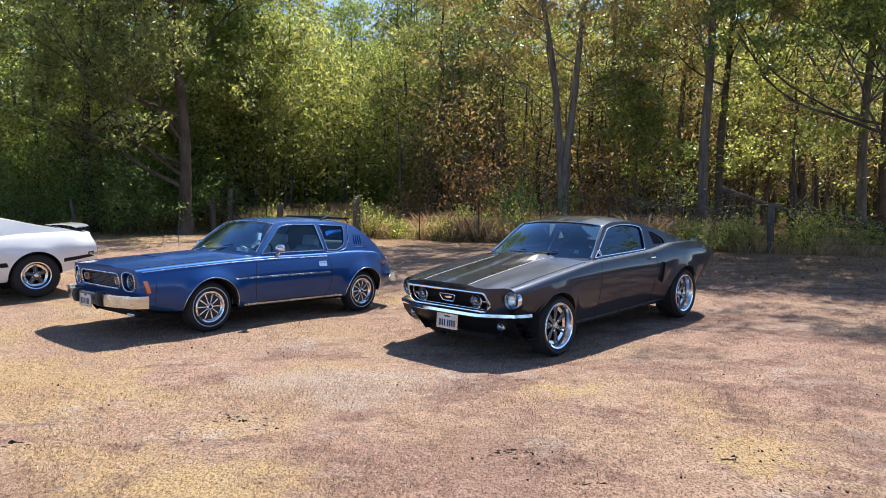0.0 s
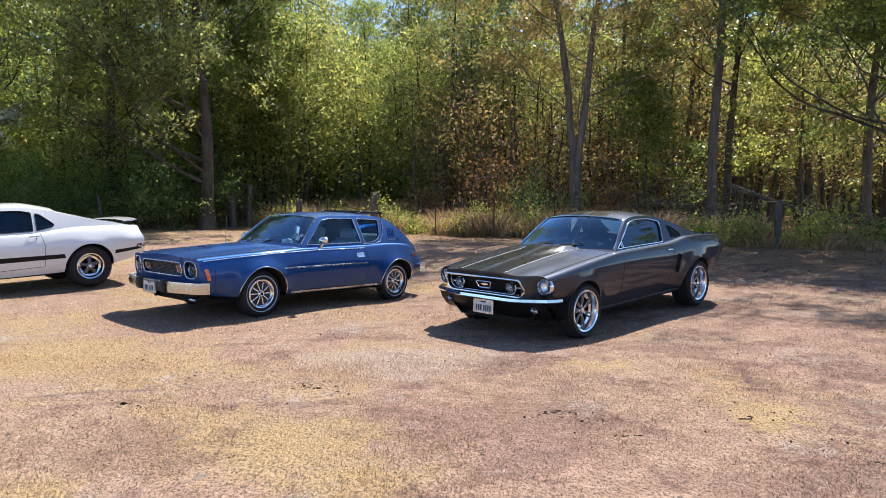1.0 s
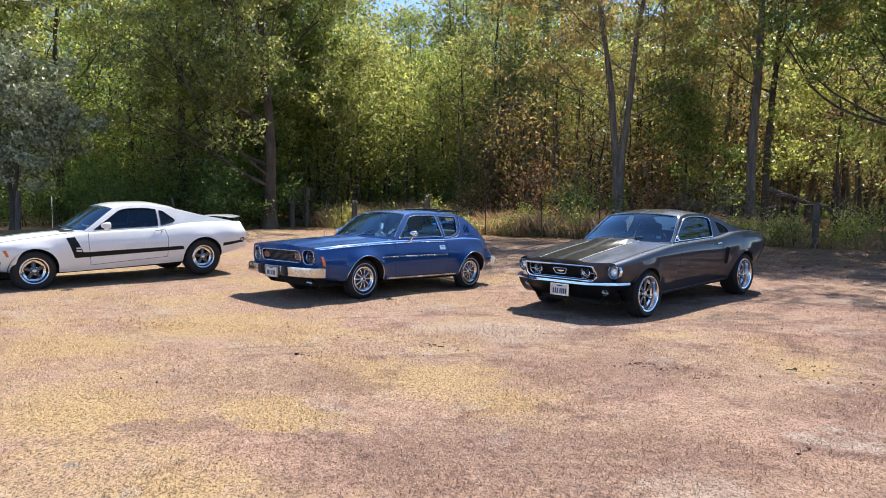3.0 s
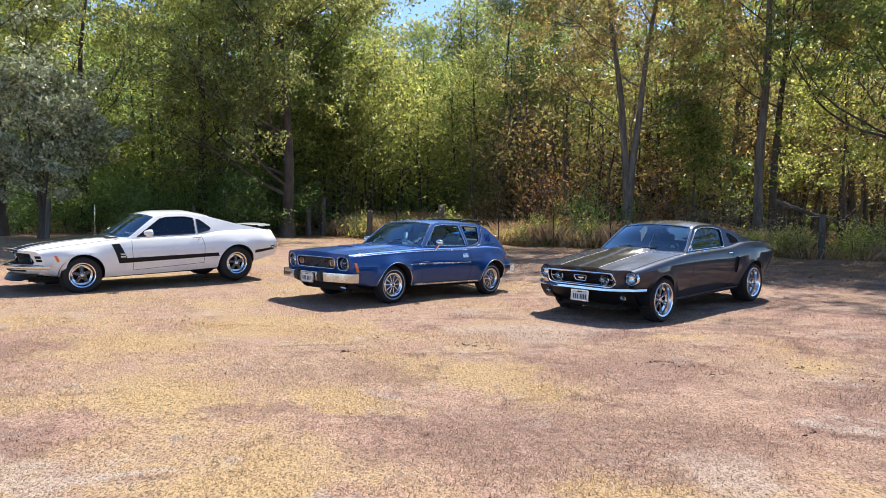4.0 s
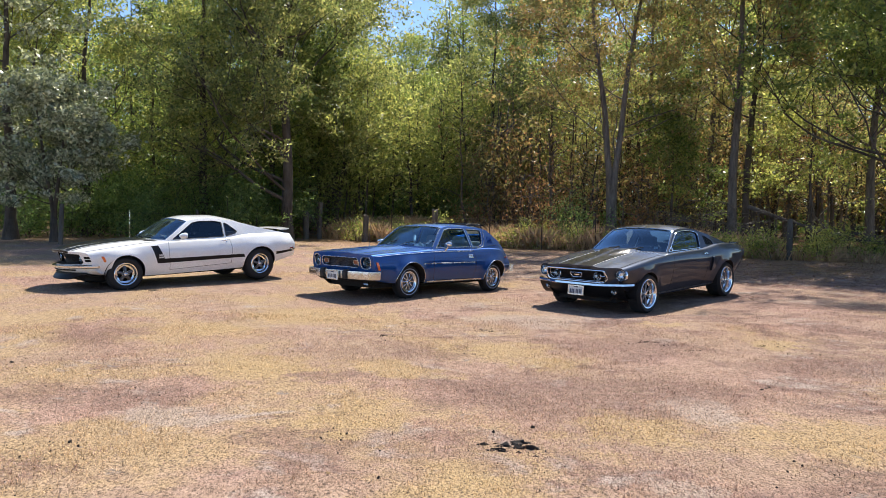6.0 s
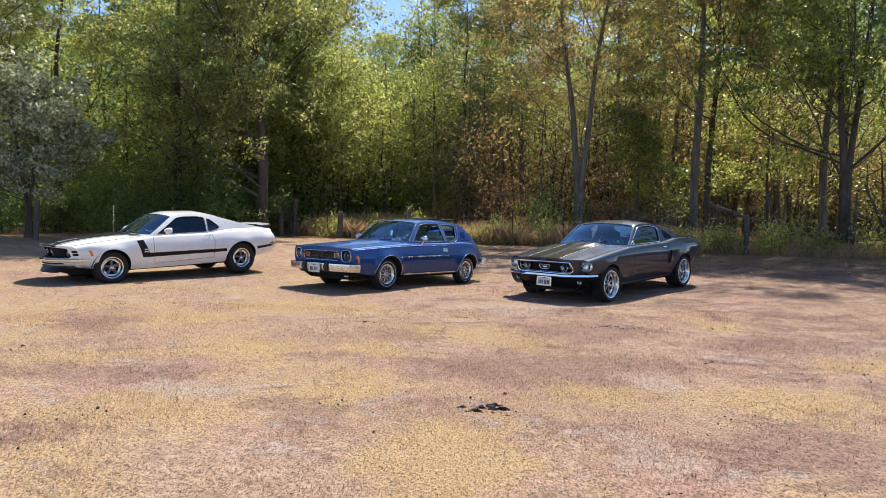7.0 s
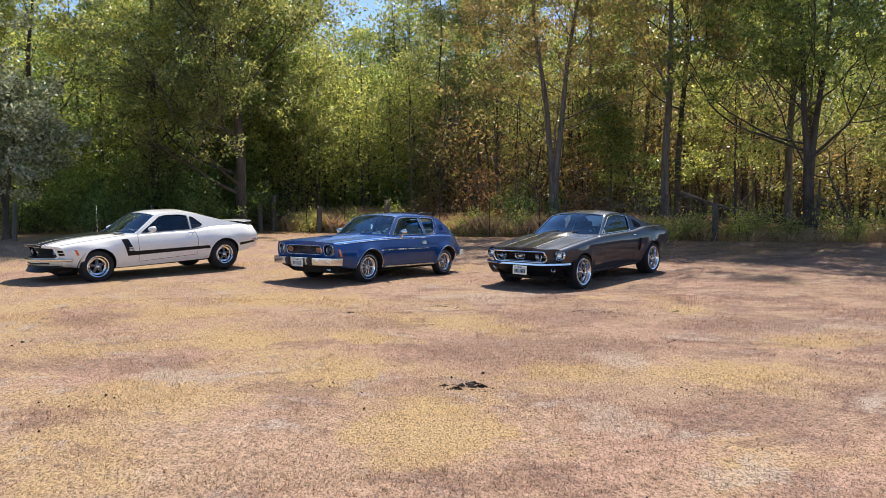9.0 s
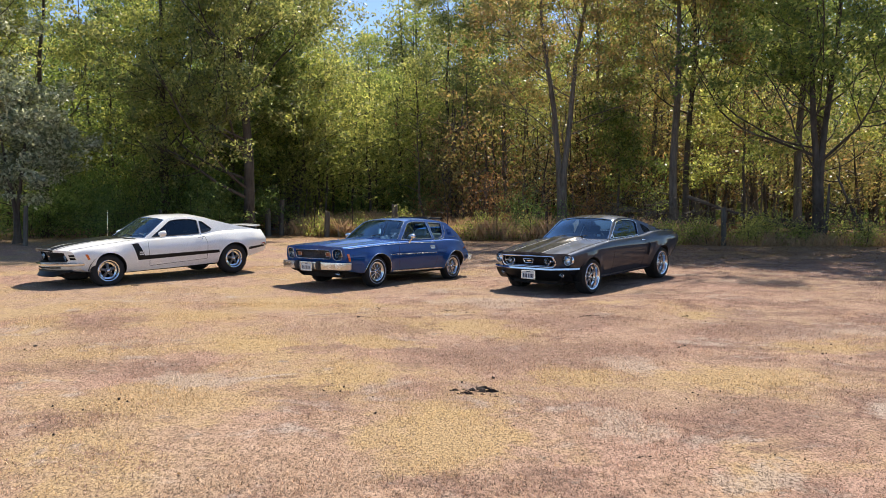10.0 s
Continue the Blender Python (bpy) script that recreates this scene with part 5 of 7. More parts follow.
    for y in np.linspace(-0.83, 0.83, 25):
        b = 0.06 * step(0.3, 0.85, abs(y))
        rows.append([(s.x1 + 0.0 - b, y, 0.475), (s.x1 - 0.03 - b, y, 0.40), (s.x1 - 0.10 - b, y, 0.31), (s.x1 - 0.16 - b, y, 0.265), (s.x1 - 0.4, y, 0.25)])
    # black here paints in the shade below the bumper
    part("front_valance", va.grid(rows), BLACK_PAINT, root, "lower front panel, black put in for shade")
    for e in (1, -1):
        lamp(root, "indicator_lamp", (s.x1 - 0.055, e * 0.66, 0.395), 0.033, 0.01, CHROME, 0.03)
    bars = [(-0.105 + 0.034 * k, -0.018, 0.022, 0.068) for k in range(3)] + [(0.012 + 0.031 * k, -0.018, 0.02, 0.068) for k in range(4)] + [(0.0, 0.052, 0.09, 0.016)]
    plate(root, (s.x1 + 0.045, 0.0, 0.385), 0.305, 0.152, bars, 0.08)
    # bonnet lines, seams, trim
    for e in (1, -1):
        pts = [(x, e * (s.side(x, s.shoulder(x)) - 0.085 + 0.02 * step(1.8, 2.1, x)), 0) for x in np.linspace(0.78, 2.12, 24)]
        pts = [s.warp((x, y, s.top(x, y) + 0.001)) for x, y, _ in pts]
        part("bonnet_gap", Geo().tube(pts, 0.004, 5), DARK, root)
    for y in (-0.18, 0.18):
        part("bonnet_scoop_mouth", Geo().box((0.80, y, s.top(0.85, 0.1) - 0.004), (0.03, 0.22, 0.025)), DARK, root)
    seam(s, root, [(0.60, 0.905), (0.62, 0.75), (0.60, 0.32), (0.57, 0.285)])
    seam(s, root, [(-0.60, 0.92), (-0.63, 0.72), (-0.60, 0.35), (-0.55, 0.285), (0.57, 0.285)])
    flank_strip(s, root, "sill_trim", [(-0.95, 0.265), (0.96, 0.265)], 0.03, GUNMETAL, thick=0.006)
    # side scoop ahead of the rear wheel
    for sign in (1, -1):
        f = flank_place(s, 0.003, sign)
        # flat dark sheet paints the shade of the scoop opening
        part("side_scoop_mouth", sheet(Geo(), rounded([(-0.705, 0.75), (-0.715, 0.55), (-0.742, 0.54), (-0.745, 0.75)], 0.02), [], f, 0.05), DARK, root, "dark mouth of the side scoop")
        for k in range(1):
            part("side_scoop", sheet(Geo(), rounded([(-0.74, 0.79), (-0.735, 0.52), (-0.84, 0.56), (-0.97, 0.72), (-0.97, 0.77)], 0.03), [], lambda x, z, q=sign: (x, q * (s.side(x, z) + 0.035 * step(-1.0, -0.76, x)), z), 0.04, rim=(0, -sign * 0.05, 0)), GREY, root)
        g = Geo().tube([flank_place(s, 0.02, sign)(-0.44, 0.86), flank_place(s, 0.024, sign)(-0.50, 0.865), flank_place(s, 0.02, sign)(-0.56, 0.86)], 0.011, 8)
        part("door_handle", g, CHROME, root)
        pts = [cabin_side(s, sign)(x, s.shoulder(x) + 0.005, 0.012) for x in np.linspace(0.62, -0.62, 22)]
        part("belt_trim", Geo().tube(pts, 0.007, 6), CHROME, root)
        rows = []
        for x in np.linspace(-1.7, -2.24, 10):
            rows.append(s.warp((x, sign * (s.side(x, s.shoulder(x)) - 0.06), s.shoulder(x) - 0.004 + 0.012 * step(-1.7, -2.2, x))))
        part("tail_lip", Geo().tube(rows, 0.018, 6), GREY, root)
    wiper(s, root, 0.64, -0.55, -0.15, RUBBER)
    wiper(s, root, 0.64, 0.05, 0.45, RUBBER)
    # cabin
    cabin_fittings(s, root, TRIM_DARK, 0.42, 0.90)
    for e in (1, -1):
        bucket_seat(root, -0.28, e * 0.36, 0.42, TRIM_DARK)
    part("inside_mirror", Geo().box((0.16, 0.0, 1.22), (0.02, 0.22, 0.05)), RUBBER, root)
    part("mirror_stalk", Geo().tube([(0.52, 0.06, 0.99), (0.33, 0.03, 1.17)], 0.007, 6), LETTER, root)
    part("windscreen_sticker", Geo().box((0.56, 0.50, 1.005), (0.004, 0.07, 0.04), 0, None), STICKER, root)
    style = dict(dish=0.075, lip=POLISHED, label="wide alloy wheel with a polished lip", spokes=paired_spokes)
    for sign in (1, -1):
        wheel(root, WF, 0.765, 0.318, sign, 0.318, 0.243, 0.22, style)
        style2 = dict(style, dish=0.095)
        wheel(root, WR, 0.775, 0.318, sign, 0.322, 0.243, 0.27, style2)
    return root


charcoal_fastback()


# ---- blue hatchback ----
def blue_hatchback():
    slope = 0.0246
    root = thing("hatchback_car", "metallic blue short tailed hatchback with chrome bumpers", "car",
                 Matrix.Translation((-2.583, 9.753, -0.013)) @ Matrix.Rotation(radians(-128.9), 4, "Z") @ Matrix.Rotation(-slope, 4, "Y"), "parked classic cars")
    WF, WR = 1.255, -1.219
    s = Shape(x0=-1.90, x1=2.12, floor=0.2, tuck=0.075, tuck_pow=2.0, lean_pow=1.6, arch_tall=1.02, cabin=(-1.55, 0.66),
              sill=table((-1.90, 0.40), (-1.6, 0.34), (-0.8, 0.265), (0.9, 0.265), (1.7, 0.30), (2.12, 0.36)),
              crease=table((-1.90, 0.56), (-1.0, 0.60), (0.6, 0.60), (2.12, 0.58)),
              shoulder=table((-1.90, 0.70), (-1.7, 0.82), (-1.5, 0.89), (-1.1, 0.905), (-0.5, 0.885), (0.0, 0.88), (0.55, 0.875), (1.0, 0.855), (1.6, 0.825), (2.12, 0.79)),
              centre=table((-1.90, 0.70), (-1.0, 0.9), (0.5, 0.915), (0.8, 0.91), (1.4, 0.875), (1.9, 0.835), (2.12, 0.805)),
              width=table((-1.90, 0.78), (-1.6, 0.85), (-1.2, 0.885), (-0.5, 0.885), (0.6, 0.88), (1.2, 0.88), (1.7, 0.865), (2.12, 0.84)),
              lean=table((-1.90, 0.08), (-1.2, 0.09), (0.5, 0.07), (2.12, 0.05)),
              round=table((-1.90, 0.05), (0, 0.022), (2.12, 0.03)),
              bulge=lambda x, y: 0.022 * step(0.7, 0.95, x) * (1 - step(0.30, 0.36, y)) * (1 - 0.5 * step(1.6, 2.1, x)) + 0.01 * step(1.62, 1.56, x) * step(1.30, 1.40, x) * (1 - step(0.2, 0.24, y)),
              front_shape=lambda y, z: 0.03 + 0.04 * step(0.40, 0.76, z) - 0.05 * step(0.50, 0.86, y),
              rear_shape=lambda y, z: 0.05 * (y / 0.8) ** 2,
              arches=((WF, 0.295, 0.360, 0.034), (WR, 0.295, 0.356, 0.036)),
              rail=table((0.60, 0.885), (0.46, 1.02), (0.25, 1.215), (0.11, 1.298), (-0.12, 1.322), (-0.6, 1.32), (-1.0, 1.305), (-1.20, 1.268), (-1.38, 1.155), (-1.65, 0.945), (-1.86, 0.74)),
              ridge=table((0.60, 0.90), (0.42, 1.085), (0.25, 1.245), (0.12, 1.332), (-0.15, 1.364), (-0.6, 1.37), (-1.0, 1.35), (-1.20, 1.312), (-1.38, 1.185), (-1.65, 0.975), (-1.86, 0.76)),
              bow=table((0.60, 0.16), (0.05, 0.06), (-0.4, 0.0), (-1.0, 0.0), (-1.86, -0.06)),
              belt_in=0.022, tumble=0.42, tumble2=0.2, roof0=-1.86, roof1=0.60, side_tint=TINT_CLEAR)
    car_body(s, root, BLUE, "metallic blue body panels")
    screen = (0.565, 0.155)
    main = rounded([(0.50, 0.915), (0.115, 1.250), (-0.06, 1.280), (-0.505, 1.280), (-0.54, 0.925)], [0.015, 0.04, 0.05, 0.02, 0.02])
    quarter = rounded([(-0.60, 0.925), (-0.575, 1.277), (-1.02, 1.262), (-0.94, 1.00), (-0.80, 0.925)], [0.02, 0.02, 0.04, 0.12, 0.09])
    wins = [main, quarter]
    greenhouse(s, root, BLUE, TINT_BLUE, wins, screen=screen, back=(-1.67, -1.27))
    window_trim(s, root, wins, DULL_CHROME, 0.007)
    screen_trim(s, root, screen, DULL_CHROME, 0.008)
    for sign in (1, -1):
        q = cabin_side(s, sign)
        hook = [(-0.56, 0.905), (-0.80, 0.90), (-0.93, 0.935), (-1.04, 1.06), (-1.11, 1.275)]
        pts = [q(x, z, 0.004) for x, z in [(a[0] + (b[0] - a[0]) * i / 5, a[1] + (b[1] - a[1]) * i / 5) for a, b in zip(hook, hook[1:]) for i in range(5)] + [hook[-1]]]
        part("quarter_trim", Geo().tube(pts, 0.008, 6), DULL_CHROME, root)
        # pressed louvres and badge bars behind the quarter window
        for k in range(4):
            x = -1.16 - 0.042 * k
            part("quarter_louvre", Geo().tube([q(x + 0.012, 1.00, 0.0), q(x + 0.008, 1.06, 0.004), q(x - 0.008, 1.13, 0.0)], 0.008, 6), BLUE, root)
            part("badge_letter", Geo().tube([q(x + 0.03, 0.955, 0.002), q(x + 0.012, 0.955, 0.002)], 0.006, 5), CHROME, root)
        part("badge_bar", Geo().tube([q(-1.31, 0.962, 0.002), q(-1.37, 0.962, 0.002)], 0.008, 5), CHROME, root)
        pts = [q(x, s.shoulder(x) - 0.012, 0.012) for x in np.linspace(0.52, -0.56, 20)]
        part("belt_trim", Geo().tube(pts, 0.006, 6), DULL_CHROME, root)
    flank_strip(s, root, "side_line", [(-0.55, 0.845), (0.3, 0.845), (1.0, 0.825), (1.6, 0.795), (2.06, 0.762)], 0.012, DULL_CHROME, thick=0.002)
    flank_strip(s, root, "side_moulding", [(0.76, 0.625), (-0.545, 0.628)], 0.024, DULL_CHROME, thick=0.012, label="bright ribbed rubbing strip")
    flank_strip(s, root, "moulding_badge", [(0.94, 0.622), (0.78, 0.625)], 0.02, CHROME, thick=0.004)
    flank_strip(s, root, "sill_trim", [(-0.80, 0.285), (0.80, 0.285)], 0.035, DULL_CHROME, thick=0.008)
    arch_trim(s, root, DULL_CHROME, 0.009)
    seam(s, root, [(0.62, 0.86), (0.66, 0.6), (0.63, 0.34), (0.60, 0.31)])
    seam(s, root, [(-0.57, 0.875), (-0.60, 0.6), (-0.55, 0.36), (-0.50, 0.31), (0.60, 0.31)])
    seam(s, root, [(1.93, 0.66), (1.96, 0.45), (1.93, 0.38)])
    for sign in (1, -1):
        # door pull plate and lamp lenses
        f = flank_place(s, 0.006, sign)
        hp = part("door_handle", sheet(Geo(), rounded([(-0.37, 0.715), (-0.37, 0.78), (-0.51, 0.785), (-0.51, 0.715)], 0.008), [], f, 0.05, rim=(0, -sign * 0.01, 0)), CHROME, root)
        part("handle_lever", Geo().tube([flank_place(s, 0.016, sign)(-0.40, 0.765), flank_place(s, 0.022, sign)(-0.49, 0.768)], 0.009, 6), CHROME, hp)
        part("side_marker", sheet(Geo(), rounded([(2.075, 0.665), (2.03, 0.67), (2.01, 0.53), (2.055, 0.53)], 0.01), [], flank_place(s, 0.014, sign), 0.04, rim=(0, -sign * 0.02, 0)), AMBER, root, "amber side marker lens")
        mk = part("rear_marker", sheet(Geo(), rounded([(-1.62, 0.722), (-1.62, 0.687), (-1.77, 0.687), (-1.77, 0.722)], 0.006), [], flank_place(s, 0.008, sign), 0.04, rim=(0, -sign * 0.012, 0)), CHROME, root)
        part("marker_lens", sheet(Geo(), [(-1.635, 0.716), (-1.635, 0.693), (-1.76, 0.693), (-1.76, 0.716)], [], flank_place(s, 0.011, sign), 0.04), RED_LENS, mk)
        pod_mirror(root, 0.31, 0.935, 0.985, sign, CHROME, (0.02, -0.085, -0.11), 0.058, 0.09)
    # front cladding
    h = s.half_section(s.x1, s.sill(s.x1))
    out = [(y, z) for y, z in h] + [(-y, z) for y, z in reversed(h[:-1])]
    fx = lambda d: (lambda y, z: (s.x1 + s.nose(y, z) + d, y, z))
    mouth = rounded([(-0.49, 0.732), (-0.49, 0.562), (0.49, 0.562), (0.49, 0.732)], 0.075, 6)
    eyes = [rounded([(e * 0.655 - 0.105, 0.755), (e * 0.655 - 0.105, 0.545), (e * 0.655 + 0.105, 0.545), (e * 0.655 + 0.105, 0.755)], 0.085, 6) for e in (1, -1)]
    part("nose_panel", sheet(Geo(), out, [mouth, *eyes], fx(0), 0.05, depth=(-0.07, 0, 0)), BLUE, root, "blue front panel with three openings")
    gb = part("grille", sheet(Geo(), mouth, [], fx(-0.06), 0.06), BLACK_PAINT, root, "fine bright mesh grille with rounded ends")
    for k in range(9):
        z = 0.575 + 0.0185 * k
        part("grille_bar", Geo().tube([fx(-0.033)(-0.465, z), fx(-0.033)(0.465, z)], 0.0026, 5), GUNMETAL, gb)
    for k in range(31):
        y = -0.450 + 0.030 * k
        part("grille_bar", Geo().tube([fx(-0.036)(y, 0.567), fx(-0.036)(y, 0.727)], 0.0022, 4), GUNMETAL, gb)
    for o, d in ((mouth, 0.003), (eyes[0], 0.003), (eyes[1], 0.003)):
        pts = [fx(d)(y, z) for y, z in dense(o, 0.04)]
        part("opening_trim", Geo().tube(pts + pts[:2], 0.008, 6, cap=False), DULL_CHROME, root)
    for i, e in enumerate((1, -1)):
        part("headlight_well", sheet(Geo(), eyes[i], [], fx(-0.065), 0.05), DARK, root)
        lamp(root, "headlight", fx(-0.035)(e * 0.655, 0.65), 0.082, 0.014, DULL_CHROME, 0.05)
        o = rounded([(e * 0.40 - 0.055, 0.687), (e * 0.40 - 0.055, 0.607), (e * 0.40 + 0.055, 0.607), (e * 0.40 + 0.055, 0.687)], 0.012)
        tl = part("turn_lamp", sheet(Geo(), o, [], fx(-0.018), 0.05, rim=(-0.03, 0, 0)), DULL_AMBER, gb, "dull amber turn lamp lens")
        pts = [fx(-0.016)(y, z) for y, z in o]
        part("lamp_frame", Geo().tube(pts + pts[:2], 0.005, 5, cap=False), DULL_CHROME, tl)
    # bumpers with guards
    path = [(s.x1 + 0.17 - 0.10 * step(0.40, 0.86, abs(y)) - 0.14 * step(0.82, 0.905, abs(y)), y, 0.44) for y in np.linspace(-0.90, 0.90, 41)]
    prof = [(0.02, -0.070), (-0.030, -0.066), (-0.046, -0.050), (-0.050, 0.0), (-0.046, 0.045), (-0.028, 0.062), (0.03, 0.066), (0.034, 0.0)]
    bm_ = part("front_bumper", swept(Geo(), path, prof), DULL_CHROME, root, "heavy straight chrome bumper, weathered")
    for e in (1, -1):
        gu = Geo()
        rows = []
        for z, d in ((-0.085, 0.02), (-0.07, 0.075), (0.0, 0.095), (0.06, 0.085), (0.085, 0.05), (0.088, 0.0)):
            rows.append([(s.x1 + 0.15, e * 0.30 - 0.05, 0.44 + z), (s.x1 + 0.15 + d * 0.8, e * 0.30 - 0.05, 0.44 + z), (s.x1 + 0.15 + d, e * 0.30 - 0.035, 0.44 + z), (s.x1 + 0.15 + d, e * 0.30 + 0.035, 0.44 + z), (s.x1 + 0.15 + d * 0.8, e * 0.30 + 0.05, 0.44 + z), (s.x1 + 0.15, e * 0.30 + 0.05, 0.44 + z)])
        part("bumper_guard", gu.grid(rows), RUBBER, bm_, "black rubber bumper guard")
        part("bumper_bracket", Geo().tube([(s.x1 - 0.2, e * 0.45, 0.42), (s.x1 + 0.14, e * 0.45, 0.43)], 0.03, 6), DARK, bm_)
    bars = [(-0.10 + 0.034 * k, -0.015, 0.022, 0.066) for k in range(3)] + [(0.018 + 0.034 * k, -0.015, 0.022, 0.066) for k in range(3)] + [(0.0, 0.052, 0.08, 0.014)]
    plate(root, (s.x1 + 0.228, 0.0, 0.415), 0.305, 0.152, bars)
    rp = [(-1.96 - 0.06 + 0.05 * step(0.4, 0.8, abs(y)) + 0.16 * step(0.78, 0.86, abs(y)), y, 0.485) for y in np.linspace(0.87, -0.87, 31)]
    part("rear_bumper", swept(Geo(), rp, prof), DULL_CHROME, root, "chrome rear bumper with wrapped ends")
    rows = []
    for y in np.linspace(-0.80, 0.80, 17):
        rows.append([(s.x1 - 0.02, y, 0.40), (s.x1 - 0.08, y, 0.33), (s.x1 - 0.16, y, 0.29), (s.x1 - 0.5, y, 0.26)])
    part("front_valance", Geo().grid(rows), DARK, root)
    # tow bracket under the nose, roof rack, aerial
    part("tow_eye", Geo().tube([(s.x1 - 0.12, 0.55, 0.30), (s.x1 + 0.02, 0.60, 0.285), (s.x1 - 0.02, 0.66, 0.275)], 0.014, 6), DULL_CHROME, root)
    rk = part("roof_rack", Geo().tube([(-0.84, -0.46, 1.388), (-0.84, 0.46, 1.388)], 0.011, 6), RUBBER, root, "low black roof rack")
    for e in (1, -1):
        part("rack_rail", Geo().tube([(-0.72, e * 0.46, 1.350), (-0.84, e * 0.46, 1.388), (-1.18, e * 0.46, 1.372), (-1.25, e * 0.46, 1.300)], 0.012, 6), RUBBER, rk)
    for x in (-0.94, -1.04, -1.14):
        part("rack_slat", Geo().tube([(x, -0.46, 1.382), (x, 0.46, 1.382)], 0.010, 6, flat=0.5), RUBBER, rk)
    rows = [[(-1.12, y, 1.375), (-1.18, y, 1.388), (-1.25, y, 1.365), (-1.255, y, 1.345), (-1.18, y, 1.362)] for y in (-0.49, -0.25, 0.0, 0.25, 0.49)]
    part("air_deflector", Geo().grid(rows, close_v=True), RUBBER, rk)
    ax, ay = 0.80, -0.76
    an = part("aerial", Geo().tube([(ax, ay, s.top(ax, ay)), (ax - 0.03, ay, s.top(ax, ay) + 0.62)], [0.003, 0.0018], 5), GUNMETAL, root)
    part("aerial_base", Geo().tube([(ax, ay, s.top(ax, ay) - 0.005), (ax, ay, s.top(ax, ay) + 0.03)], [0.014, 0.007], 8), CHROME, an)
    for e in (1, -1):
        pts = [s.warp((x, e * (s.side(x, s.shoulder(x)) - 0.07), s.top(x, s.side(x, s.shoulder(x)) - 0.07) + 0.001)) for x in np.linspace(0.74, 2.10, 24)]
        part("bonnet_gap", Geo().tube(pts, 0.004, 5), DARK, root)
    part("bonnet_scoop_mouth", Geo().box((1.60, 0, s.top(1.60, 0) + 0.002), (0.02, 0.36, 0.012)), DARK, root)
    wiper(s, root, 0.575, -0.6, -0.2, CHROME)
    wiper(s, root, 0.575, 0.0, 0.4, CHROME)
    cabin_fittings(s, root, TRIM_BLUE, 0.40, 0.87)
    for e in (1, -1):
        bucket_seat(root, -0.20, e * 0.36, 0.42, TRIM_BLUE, 0.54)
    bucket_seat(root, -0.95, 0.0, 0.46, TRIM_BLUE, 1.15, False, "rear_seat")
    part("paper_notice", Geo().box((0.47, 0.30, 0.945), (0.02, 0.24, 0.05), 0, None), STICKER, root)
    for y, z in ((0.50, 0.99), (0.52, 1.035)):
        m = Matrix.Translation((0.44 if z < 1.0 else 0.39, y, z)) @ Matrix.Rotation(radians(-38), 4, "Y")
        part("windscreen_sticker", Geo().box((0, 0, 0), (0.003, 0.07, 0.05), 0, m), STICKER, root)
    style = dict(dish=0.035, lip=CHROME, label="chromed slim spoke wheel with a pale sidewall ring", spokes=slim_spokes)
    for sign in (1, -1):
        wheel(root, WF, 0.735, 0.305, sign, 0.305, 0.190, 0.165, style, (0.036, 0.046))
        wheel(root, WR, 0.735, 0.305, sign, 0.305, 0.190, 0.165, style, (0.036, 0.046))
    return root


blue_hatchback()


